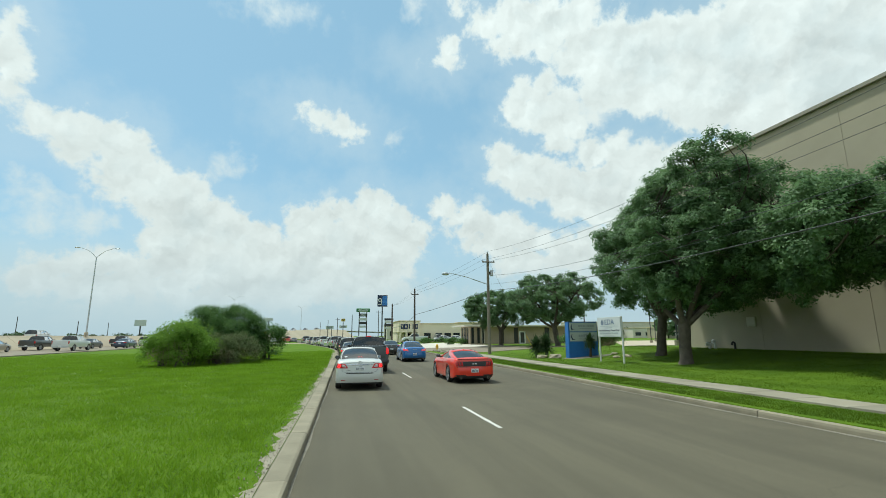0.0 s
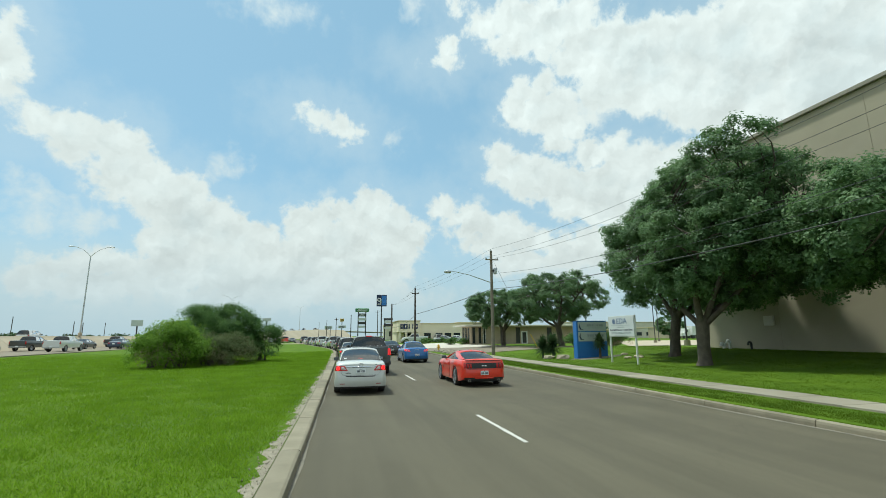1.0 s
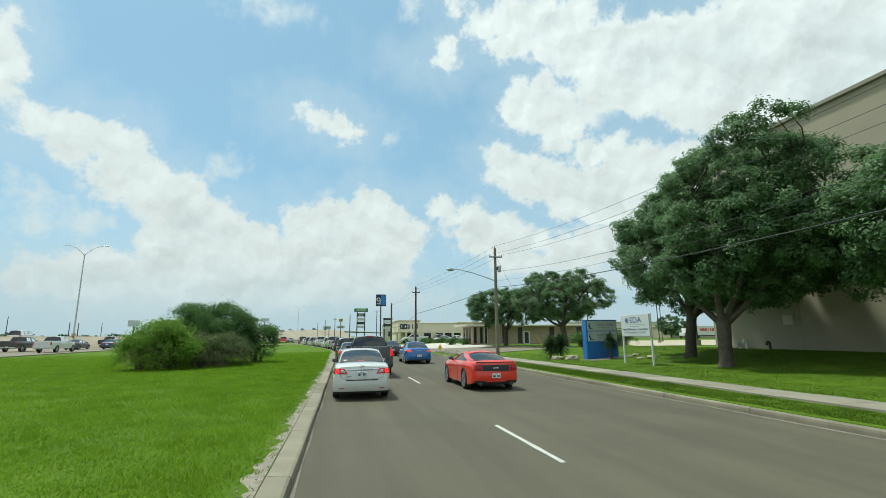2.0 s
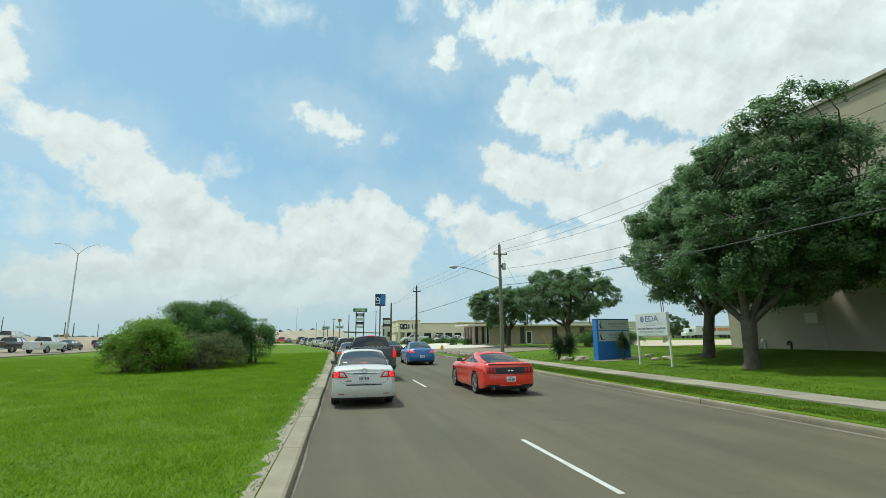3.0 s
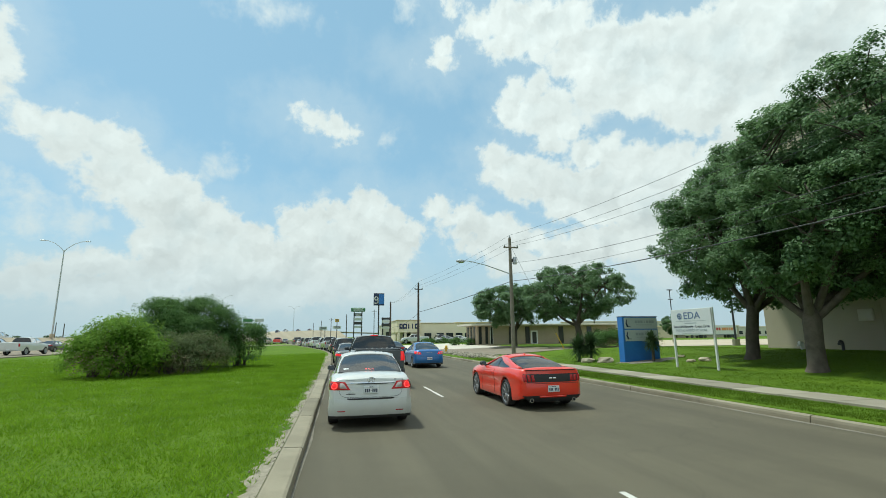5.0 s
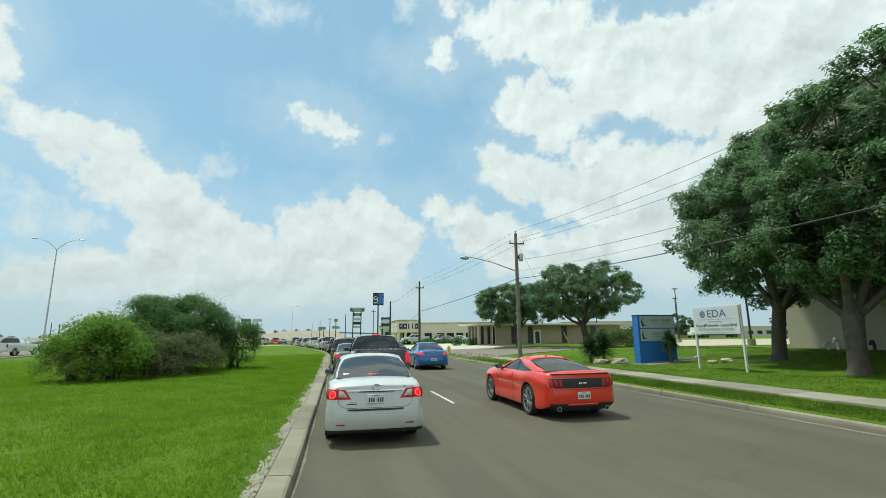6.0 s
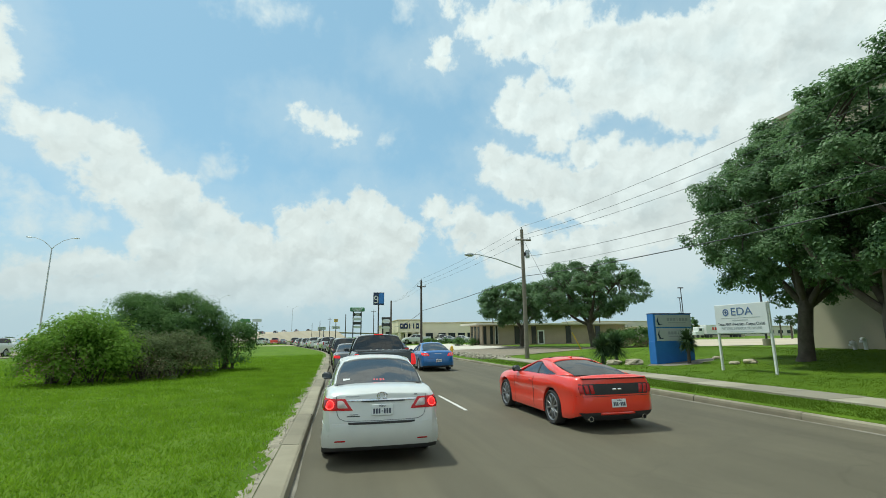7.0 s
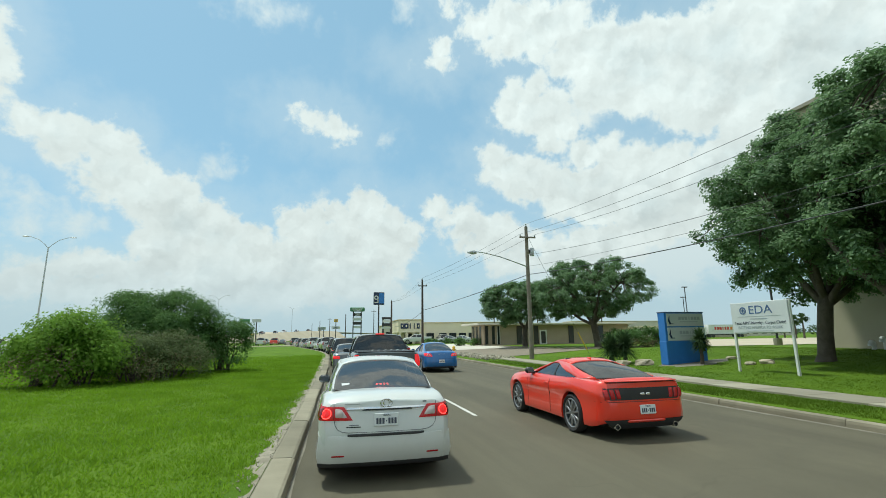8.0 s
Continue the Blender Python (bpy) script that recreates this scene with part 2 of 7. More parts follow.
def turf(name):
    m, t, p = material(name)
    pos = t.nodes.new("ShaderNodeTexCoord").outputs["Object"]
    a = ramp(t, grain(t, pos, 0.35, 6.0, 0.65, 0.5), 0.3, 0.7)
    b = grain(t, pos, 7.0, 5.0, 0.7)
    c = grain(t, pos, 45.0, 3.0, 0.7)
    col = blend(t, a, (0.080, 0.146, 0.007), (0.122, 0.20, 0.010))
    col = blend(t, calc(t, "MULTIPLY", ramp(t, b, 0.4, 0.75), 0.55), col, (0.054, 0.12, 0.012))
    col = blend(t, calc(t, "MULTIPLY", ramp(t, c, 0.5, 0.8), 0.5), col, (0.165, 0.245, 0.026))
    worn = calc(t, "MULTIPLY", ramp(t, grain(t, pos, 0.9, 5.0, 0.7), 0.68, 0.8), 0.5)
    col = blend(t, worn, col, (0.20, 0.18, 0.10))
    link(t, col, p.inputs["Base Color"])
    p.inputs["Roughness"].default_value = 0.9
    p.inputs["Specular IOR Level"].default_value = 0.15
    bn = t.nodes.new("ShaderNodeBump")
    bn.inputs["Strength"].default_value, bn.inputs["Distance"].default_value = 0.6, 0.05
    link(t, calc(t, "ADD", c, b), bn.inputs["Height"])
    link(t, bn.outputs[0], p.inputs["Normal"])
    return m


def tarmac(name, base, stretch=True):
    """Asphalt: aggregate grain, wheel-worn lighter lanes along the road, patches and fine cracks."""
    m, t, p = material(name)
    pos = t.nodes.new("ShaderNodeTexCoord").outputs["Object"]
    mp = t.nodes.new("ShaderNodeMapping")
    mp.inputs["Scale"].default_value = (1.0, 0.06, 1.0)
    link(t, pos, mp.inputs[0])
    lanes = ramp(t, grain(t, mp.outputs[0], 0.9, 4.0, 0.6), 0.3, 0.7)
    spots = grain(t, pos, 0.22, 6.0, 0.65, 0.3)
    grit = grain(t, pos, 90.0, 2.0, 0.7)
    lo, hi = tuple(0.84 * c for c in base), tuple(1.18 * c for c in base)
    col = blend(t, lanes if stretch else spots, lo, hi)
    col = blend(t, calc(t, "MULTIPLY", ramp(t, spots, 0.45, 0.62), 0.45), col, tuple(0.75 * c for c in base))
    col = blend(t, calc(t, "MULTIPLY", ramp(t, grit, 0.5, 0.75), 0.35), col, tuple(1.9 * c for c in base))
    vor = t.nodes.new("ShaderNodeTexVoronoi")
    vor.feature = "DISTANCE_TO_EDGE"
    vor.inputs["Scale"].default_value = 0.16
    warp = t.nodes.new("ShaderNodeVectorMath")
    warp.operation = "MULTIPLY_ADD"
    nz = t.nodes.new("ShaderNodeTexNoise")
    nz.inputs["Scale"].default_value = 0.8
    link(t, pos, nz.inputs["Vector"])
    link(t, nz.outputs["Color"], warp.inputs[0])
    warp.inputs[1].default_value = (1.6, 1.6, 0)
    link(t, pos, warp.inputs[2]), link(t, warp.outputs[0], vor.inputs["Vector"])
    crack = calc(t, "MULTIPLY", ramp(t, vor.outputs["Distance"], 0.003, 0.0008), 0.16)
    col = blend(t, crack, col, tuple(0.35 * c for c in base))
    link(t, col, p.inputs["Base Color"])
    p.inputs["Roughness"].default_value = 0.82
    p.inputs["Specular IOR Level"].default_value = 0.35
    bn = t.nodes.new("ShaderNodeBump")
    bn.inputs["Strength"].default_value, bn.inputs["Distance"].default_value = 0.35, 0.008
    link(t, grit, bn.inputs["Height"])
    link(t, bn.outputs[0], p.inputs["Normal"])
    return m


GRASS = turf("grass")
BLADE = leafy("grass_blade", (0.112, 0.212, 0.009), (0.24, 0.385, 0.026), 0.42, 0.62, 0.8)
# lawn and verge grass; part of its darker tone is tree shade put into colour
LAWNBLADE = leafy("lawn_blade", (0.060, 0.110, 0.008), (0.125, 0.195, 0.018), 0.4, 0.6, 0.7)
ASPHALT = tarmac("asphalt", (0.105, 0.093, 0.062))
LOT = tarmac("lot_asphalt", (0.225, 0.19, 0.14), False)
CONCRETE = surface("concrete", (0.245, 0.22, 0.16), (0.325, 0.295, 0.225), 1.2, 0.9, 60, 0.25, dirt=(0.19, 0.17, 0.12), per="object")
PALE = surface("bleached_concrete", (0.50, 0.46, 0.385), (0.60, 0.56, 0.48), 3.0, 0.9, 40, 0.15, dirt=(0.38, 0.34, 0.28))
FREEWAY = surface("freeway_concrete", (0.40, 0.33, 0.235), (0.50, 0.43, 0.32), 9.0, 0.9, 12, 0.1, dirt=(0.25, 0.22, 0.18))
KERBSTONE = surface("kerb_concrete", (0.195, 0.172, 0.118), (0.29, 0.258, 0.185), 0.8, 0.9, 50, 0.3, dirt=(0.145, 0.128, 0.088), per="object")
DUST = surface("gutter_grit", (0.15, 0.135, 0.105), (0.26, 0.235, 0.19), 0.35, 0.95, 70, 0.5)
MARKING = surface("road_paint", (0.46, 0.445, 0.40), (0.62, 0.61, 0.56), 0.3, 0.7, 80, 0.2, dirt=(0.30, 0.28, 0.25))
STUCCO = surface("stucco_wall", (0.35, 0.31, 0.225), (0.42, 0.37, 0.275), 5.0, 0.92, 30, 0.3, dirt=(0.25, 0.21, 0.15))
CREAM = surface("cream_stucco", (0.74, 0.65, 0.47), (0.82, 0.73, 0.55), 4.0, 0.9, 20, 0.15)
CREAM_TRIM = surface("cream_trim", (0.56, 0.45, 0.27), (0.62, 0.51, 0.33), 3.0, 0.9, 20, 0.1)
BRICK = surface("brown_brick", (0.33, 0.265, 0.19), (0.42, 0.335, 0.245), 2.0, 0.9, 14, 0.2)
FASCIA = surface("pale_fascia", (0.55, 0.50, 0.42), (0.64, 0.60, 0.52), 3.0, 0.8, 20, 0.05)
BARK = surface("oak_bark", (0.065, 0.053, 0.041), (0.135, 0.115, 0.09), 0.35, 0.95, 22, 0.9)
POLEWOOD = surface("weathered_pole", (0.17, 0.145, 0.115), (0.27, 0.235, 0.19), 0.5, 0.9, 30, 0.5)
CREOSOTE = surface("tarred_pole", (0.055, 0.045, 0.038), (0.11, 0.09, 0.075), 0.6, 0.9, 30, 0.5)
GALV = surface("galvanised_steel", (0.42, 0.44, 0.45), (0.55, 0.57, 0.58), 0.6, 0.5, 30, 0.05, metal=0.6)
DARKSTEEL = surface("dark_steel", (0.035, 0.035, 0.04), (0.06, 0.06, 0.065), 0.6, 0.5, 30, 0.05, metal=0.3)
WIRE = surface("cable_sheath", (0.05, 0.05, 0.05), (0.09, 0.09, 0.09), 1.0, 0.45, 20, 0)
SIGNWHITE = surface("sign_white", (0.58, 0.60, 0.60), (0.66, 0.68, 0.68), 0.9, 0.5, 40, 0.02)
SIGNGREY = surface("sign_panel_grey", (0.46, 0.50, 0.50), (0.54, 0.58, 0.57), 0.9, 0.45, 40, 0.02)
SIGNBLUE = surface("sign_blue", (0.03, 0.15, 0.46), (0.045, 0.19, 0.54), 0.8, 0.5, 40, 0.02)
SLATE = surface("slate_blue_ink", (0.06, 0.115, 0.25), (0.08, 0.14, 0.29), 0.8, 0.5, 40, 0.02)
SIGNNAVY = surface("sign_navy", (0.010, 0.022, 0.065), (0.014, 0.03, 0.085), 0.8, 0.5, 40, 0.02)
INK = surface("sign_ink", (0.05, 0.06, 0.09), (0.08, 0.09, 0.12), 0.5, 0.6, 40, 0)
INKGREY = surface("sign_ink_grey", (0.30, 0.34, 0.36), (0.36, 0.40, 0.42), 0.5, 0.6, 40, 0)
GREENPAINT = surface("sign_green", (0.04, 0.16, 0.07), (0.06, 0.21, 0.10), 0.8, 0.5, 40, 0.02)
REDPAINT = surface("red_sign_paint", (0.50, 0.035, 0.03), (0.58, 0.05, 0.04), 0.8, 0.5, 40, 0.02)
ORANGE = surface("orange_sign_paint", (0.62, 0.20, 0.04), (0.70, 0.26, 0.06), 0.8, 0.5, 40, 0.02)
YELLOWPAINT = surface("hydrant_yellow", (0.62, 0.38, 0.03), (0.70, 0.45, 0.05), 0.2, 0.55, 60, 0.1, dirt=(0.25, 0.16, 0.05))
ROCK = surface("limestone", (0.34, 0.285, 0.20), (0.50, 0.435, 0.325), 0.4, 0.95, 25, 0.6, per="object")
RUBBLE = surface("rubble", (0.23, 0.205, 0.155), (0.42, 0.38, 0.30), 0.4, 0.95, 25, 0.5, per="island")
SHOPGLASS = surface("shop_window_glass", (0.018, 0.024, 0.026), (0.03, 0.036, 0.038), 2.0, 0.12, 10, 0)
FRAMEWHITE = surface("white_frame", (0.66, 0.66, 0.63), (0.74, 0.74, 0.71), 0.5, 0.6, 30, 0)
OAKLEAF = leafy("oak_leaf", (0.066, 0.14, 0.056), (0.20, 0.31, 0.135), 0.44, 0.55, 0.55, 0.5, 0.35)
SHRUBLEAF = leafy("shrub_leaf", (0.058, 0.125, 0.038), (0.145, 0.25, 0.072), 0.42, 0.55, 0.7, 0.7, 0.15)
BRIGHTLEAF = leafy("bright_shrub_leaf", (0.10, 0.20, 0.025), (0.25, 0.40, 0.06), 0.46)
WITHERED = leafy("half_withered_leaf", (0.075, 0.118, 0.042), (0.19, 0.222, 0.10), 0.40, 0.6, 1.2)
DRYLEAF = leafy("dry_leaf", (0.17, 0.12, 0.075), (0.32, 0.25, 0.16), 0.25)
YUCCALEAF = leafy("yucca_leaf", (0.03, 0.06, 0.022), (0.08, 0.13, 0.05), 0.2)
FARLEAF = leafy("far_leaf", (0.05, 0.085, 0.04), (0.10, 0.145, 0.07), 0.2)
RUBBER = surface("tyre_rubber", (0.014, 0.014, 0.015), (0.03, 0.029, 0.028), 0.2, 0.85, 50, 0.15)
ALLOY = surface("alloy_rim", (0.42, 0.42, 0.43), (0.55, 0.55, 0.56), 0.2, 0.3, 40, 0, metal=0.85)
DARKALLOY = surface("dark_alloy_rim", (0.27, 0.27, 0.275), (0.40, 0.40, 0.405), 0.2, 0.35, 40, 0, metal=0.8)
CHROME = surface("chrome", (0.70, 0.71, 0.72), (0.78, 0.79, 0.80), 0.3, 0.12, 40, 0, metal=1.0)
MIRROR = surface("mirror_glass", (0.30, 0.32, 0.33), (0.34, 0.36, 0.37), 0.3, 0.06, 40, 0, metal=1.0)
BLACKTRIM = surface("black_trim", (0.014, 0.014, 0.015), (0.026, 0.026, 0.027), 0.3, 0.5, 60, 0.05)
CABIN = surface("cabin_trim", (0.016, 0.016, 0.017), (0.03, 0.03, 0.031), 0.3, 0.8, 60, 0.1)
PLATE = surface("plate_white", (0.66, 0.68, 0.68), (0.74, 0.76, 0.76), 0.1, 0.5, 60, 0)
GLASS = pane_glass("tinted_glass", (0.06, 0.075, 0.08))
DARKGLASS = pane_glass("privacy_glass", (0.06, 0.065, 0.07), 1.9)
TAIL_ON = lamp_lens("tail_lamp_lit", (0.80, 0.02, 0.025), 0.5)
STOP_ON = lamp_lens("stop_lamp_lit", (0.95, 0.05, 0.045), 2.4)
STOP_BRIGHT = lamp_lens("high_stop_lamp_lit", (0.95, 0.10, 0.08), 14.0)
LAMP_RED = lamp_lens("tail_lamp_housing", (0.50, 0.02, 0.025), 0.0)
TAIL_OFF = lamp_lens("tail_lamp", (0.42, 0.02, 0.022), 0.0)
LAMP_DARK = lamp_lens("tail_lamp_smoked", (0.16, 0.012, 0.014), 0.0)
LENS_CLEAR = lamp_lens("clear_lens", (0.54, 0.46, 0.45), 0.0)


# ---------------------------------------------------------------- mesh helpers
class Shape:
    """Collects vertices and faces of one mesh."""

    def __init__(self):
        self.v, self.f, self.slot = [], [], []

    def add(self, verts, faces, slot=0):
        k = len(self.v)
        self.v += [tuple(p) for p in verts]
        self.f += [tuple(i + k for i in q) for q in faces]
        self.slot += [slot] * len(faces)
        return self

    def box(self, c, size, bevel=0.01, m=None, slot=0):
        hx, hy, hz = (max(1e-4, s / 2) for s in size)
        b = min(bevel, hx * 0.9, hy * 0.9, hz * 0.9)
        pts, key = [], {}
        for sx in (-1, 1):
            for sy in (-1, 1):
                for sz in (-1, 1):
                    for ax in range(3):
                        p = [sx * (hx - b), sy * (hy - b), sz * (hz - b)]
                        p[ax] = (sx * hx, sy * hy, sz * hz)[ax]
                        key[sx, sy, sz, ax] = len(pts)
                        pts.append(p)
        faces = []
        for s in (-1, 1):
            faces.append([key[s, a, c2, 0] for a, c2 in ((-1, -1), (1, -1), (1, 1), (-1, 1))])
            faces.append([key[a, s, c2, 1] for a, c2 in ((-1, -1), (1, -1), (1, 1), (-1, 1))])
            faces.append([key[a, c2, s, 2] for a, c2 in ((-1, -1), (1, -1), (1, 1), (-1, 1))])
            for q in (-1, 1):
                faces.append([key[s, q, -1, 0], key[s, q, 1, 0], key[s, q, 1, 1], key[s, q, -1, 1]])
                faces.append([key[s, -1, q, 0], key[s, 1, q, 0], key[s, 1, q, 2], key[s, -1, q, 2]])
                faces.append([key[-1, s, q, 1], key[1, s, q, 1], key[1, s, q, 2], key[-1, s, q, 2]])
                for r in (-1, 1):
                    faces.append([key[s, q, r, 0], key[s, q, r, 1], key[s, q, r, 2]])
        good = []
        for f in faces:
            p = [Vector(pts[i]) for i in f]
            n = (p[1] - p[0]).cross(p[2] - p[0])
            mid = sum(p, Vector()) / len(p)
            good.append(f if n.dot(mid) > 0 else f[::-1])
        mat = Matrix.Translation(c) @ (m or Matrix())
        return self.add([mat @ Vector(p) for p in pts], good, slot)

    def tube(self, path, radii, sides=8, cap=True, slot=0):
        path = [Vector(p) for p in path]
        if isinstance(radii, (int, float)):
            radii = [radii] * len(path)
        verts, faces = [], []
        ref = Vector((0.31, 0.17, 0.93))
        for i, p in enumerate(path):
            d = (path[min(i + 1, len(path) - 1)] - path[max(i - 1, 0)]).normalized()
            if abs(d.dot(ref)) > 0.95:
                ref = Vector((1, 0.1, 0))
            a = d.cross(ref).normalized()
            b = d.cross(a)
            for k in range(sides):
                w = 2 * math.pi * k / sides
                verts.append(p + (a * math.cos(w) + b * math.sin(w)) * radii[i])
        for i in range(len(path) - 1):
            for k in range(sides):
                j = (k + 1) % sides
                faces.append((i * sides + k, i * sides + j, (i + 1) * sides + j, (i + 1) * sides + k))
        if cap:
            faces.append(tuple(range(sides))[::-1])
            faces.append(tuple((len(path) - 1) * sides + k for k in range(sides)))
        return self.add(verts, faces, slot)

    def lathe(self, profile, axis="x", sides=24, at=(0, 0, 0), slot=0):
        """Turns (radius, offset along axis) round the axis."""
        verts, faces = [], []
        for r, o in profile:
            for k in range(sides):
                w = 2 * math.pi * k / sides
                c, s = r * math.cos(w), r * math.sin(w)
                p = {"x": (o, c, s), "y": (c, o, s), "z": (c, s, o)}[axis]
                verts.append((p[0] + at[0], p[1] + at[1], p[2] + at[2]))
        for i in range(len(profile) - 1):
            for k in range(sides):
                j = (k + 1) % sides
                faces.append((i * sides + k, i * sides + j, (i + 1) * sides + j, (i + 1) * sides + k))
        return self.add(verts, faces, slot)

    def grid(self, pts, slot=0, keep=None):
        """pts[i][j]: a sheet of quads. keep(i, j): which quads to make."""
        n, k = len(pts), len(pts[0])
        faces = [(i * k + j, i * k + j + 1, (i + 1) * k + j + 1, (i + 1) * k + j)
                 for i in range(n - 1) for j in range(k - 1) if keep is None or keep(i, j)]
        return self.add([p for r in pts for p in r], faces, slot)

    def mesh(self, name, mats, smooth=False, sharp=40):
        me = bpy.data.meshes.new(name)
        me.from_pydata(self.v, [], self.f)
        for m in (mats if isinstance(mats, (list, tuple)) else [mats]):
            me.materials.append(m)
        if any(self.slot):
            me.polygons.foreach_set("material_index", self.slot)
        if smooth:
            bm = bmesh.new()
            bm.from_mesh(me)
            bmesh.ops.remove_doubles(bm, verts=bm.verts, dist=2e-4)
            bm.to_mesh(me)
            bm.free()
            me.polygons.foreach_set("use_smooth", [True] * len(me.polygons))
            me.set_sharp_from_angle(angle=radians(sharp))
        me.update()
        return me


def part(name, shape, mats, parent=None, label="", smooth=False, at=None, sharp=40):
    me = shape.mesh(name, mats, smooth, sharp) if isinstance(shape, Shape) else shape
    ob = new(name, me)
    if parent is not None:
        ob.parent = parent
    if at is not None:
        ob.matrix_basis = at if isinstance(at, Matrix) else Matrix.Translation(at)
    if label:
        ob["label"] = label
    return ob


def thing(name, at, label, category, group="", kind=""):
    ob = new(name)
    ob.empty_display_size = 0.3
    ob.matrix_basis = at if isinstance(at, Matrix) else Matrix.Translation(at)
    return tagged(ob, label, category, group, kind)


def smooth01(v):
    v = max(0.0, min(1.0, v))
    return v * v * (3 - 2 * v)


# ---------------------------------------------------------------- plan of the ground
def bend(y):
    """How far the road has swung to the left at y."""
    d = max(0.0, y - 55)
    return d * d / 300 if d < 22.5 else 1.69 + (d - 22.5) * 0.15


def left_edge(y):
    return -0.645 + 0.0195 * max(-20, min(y, 40)) - bend(y)


def right_edge(y):
    return 9.75 - bend(y)


def ground_z(x, y):
    if x < left_edge(y) - 0.2:
        far = smooth01((left_edge(y) - 1.0 - x) / 8)
        return 0.15 + 0.07 * far * math.sin(x * 0.31 + y * 0.11) * smooth01((30 + x) / 6)
    if x < right_edge(y) + 0.1:
        return -0.12
    up = smooth01(min(1.0, (x - right_edge(y) - 4.5) / 13.0)) * 0.75
    return 0.17 + up * (1 - 0.62 * smooth01((y - 34) / 22))


def spaced(stops):
    out = []
    for a, b, step in stops:
        n = max(1, round((b - a) / step))
        out += [a + (b - a) * i / n for i in range(n)]
    return out + [stops[-1][1]]


def build_ground():
    ys = spaced([(-2500, -200, 400), (-200, -20, 20), (-20, 60, 1.6), (60, 120, 4), (120, 400, 20), (400, 4500, 500)])
    g = Shape()
    pts = []
    for y in ys:
        le, re = left_edge(y), right_edge(y)
        row = [-4000, -1500, -500, -200, -120, -80] + spaced([(-60, -30, 5), (-30, -4, 1.3)])[:-1]
        xs = [le + v + 0.6 for v in row] + [le - 3, le - 2, le - 1.2, le - 0.34, le - 0.24, le - 0.16, re + 0.06, re + 0.14, re + 0.34]
        xs += [re + v for v in (1, 2.2, 3.2, 4.2, 5.5, 7, 9, 11, 13, 15, 17, 20, 25, 35, 60, 120, 300, 900, 3500)]
        pts.append([(x, y, ground_z(x, y)) for x in xs])
    g.grid(pts)
    ob = part("ground", g, GRASS, smooth=True, sharp=30)
    tagged(ob, "mown green verge and lawn beside the road", "grass", kind="structure")


build_ground()


def ribbon(y0, y1, step, lo, hi, z, thick=0.12):
    """A slab that follows the road; lo(y), hi(y) are its edges, z its top."""
    s = Shape()
    n = max(1, round((y1 - y0) / step))
    top = []
    for i in range(n + 1):
        y = y0 + (y1 - y0) * i / n
        a, b = lo(y), hi(y)
        zz = z(y) if callable(z) else z
        top.append([(a, y, zz - thick), (a, y, zz), ((a + b) / 2, y, zz), (b, y, zz), (b, y, zz - thick)])
    s.grid(top)
    s.add(top[0], [(0, 1, 2, 3, 4)])
    s.add(top[-1], [(4, 3, 2, 1, 0)])
    return s


road = part("road", ribbon(-60, 330, 3, left_edge, right_edge, 0.0), ASPHALT)
tagged(road, "worn grey asphalt road with two marked lanes", "road", kind="structure")

# gutter grit that has washed along both kerbs
grit = part("gutter", ribbon(-20, 60, 1.5, lambda y: left_edge(y) - 0.01, lambda y: left_edge(y) + 0.05 + 0.02 * math.sin(y * 1.7) + 0.015 * math.sin(y * 5.1), 0.006, 0.004), DUST)
tagged(grit, "pale sandy grit lying along the kerb", "gutter", kind="structure")
grit2 = part("gutter", ribbon(-20, 60, 1.5, lambda y: right_edge(y) - 0.11 - 0.03 * math.sin(y * 1.3), lambda y: right_edge(y) + 0.01, 0.006, 0.004), DUST)
tagged(grit2, "pale concrete gutter along the kerb", "gutter", kind="structure")


def build_dirt():
    """Sandy soil and crumbs that lie behind the median kerb."""
    s = Shape()
    pts = []
    for i in range(800):
        y = -4 + i * 0.07
        w = max(0.03, 0.15 + 0.11 * math.sin(y * 0.83) * math.sin(y * 2.1 + 1) + 0.16 * noise.noise((y * 2.3, 0, 3)) + 0.11 * noise.noise((y * 7.0, 5, 0)))
        a = left_edge(y) - 0.325
        pts.append([(a - w * k / 4, y, 0.163 + 0.005 * math.sin(y * 9 + k * 2.1) * (k not in (0,)) - 0.012 * (k == 4)) for k in range(5)])
    s.grid(pts)
    tagged(part("dirt_strip", s, surface("sandy_soil", (0.19, 0.165, 0.115), (0.36, 0.325, 0.25), 0.14, 0.95, 60, 0.8), smooth=True), "dry sandy soil along the back of the kerb", "soil", kind="structure")
    s = Shape()
    rnd = random.Random(3)
    for i in range(900):
        y = -1 + 40 * rnd.random() ** 1.3
        x = left_edge(y) - 0.33 - 0.30 * rnd.random() ** 1.8
        r = rnd.uniform(0.004, 0.015)
        s.box((x, y, 0.165 + r * 0.3), (r * 2, r * 1.6, r * 1.2), r * 0.4, Euler((rnd.random() * 3, rnd.random() * 3, rnd.random() * 3)).to_matrix().to_4x4())
    tagged(part("crumbs", s, RUBBLE), "small pale stones and crumbs at the grass edge", "gravel", kind="stuff")


build_dirt()


def build_markings():
    root = thing("lane_marking", (0, 0, 0), "broken white painted line between the two lanes", "road marking", kind="structure")
    y0 = 21.41 - 12.19 * 4
    for i in range(16):
        y = y0 + 12.19 * i
        s = Shape()
        pts = []
        for k in range(7):
            yy = y + 3.05 * k / 6
            xm = 3.44 - bend(yy)
            w = 0.047 + 0.006 * math.sin(k * 2.3 + i)
            pts.append([(xm - w, yy, 0.004), (xm, yy, 0.006), (xm + w, yy, 0.004)])
        part("dash", s.grid(pts), MARKING, root)


build_markings()


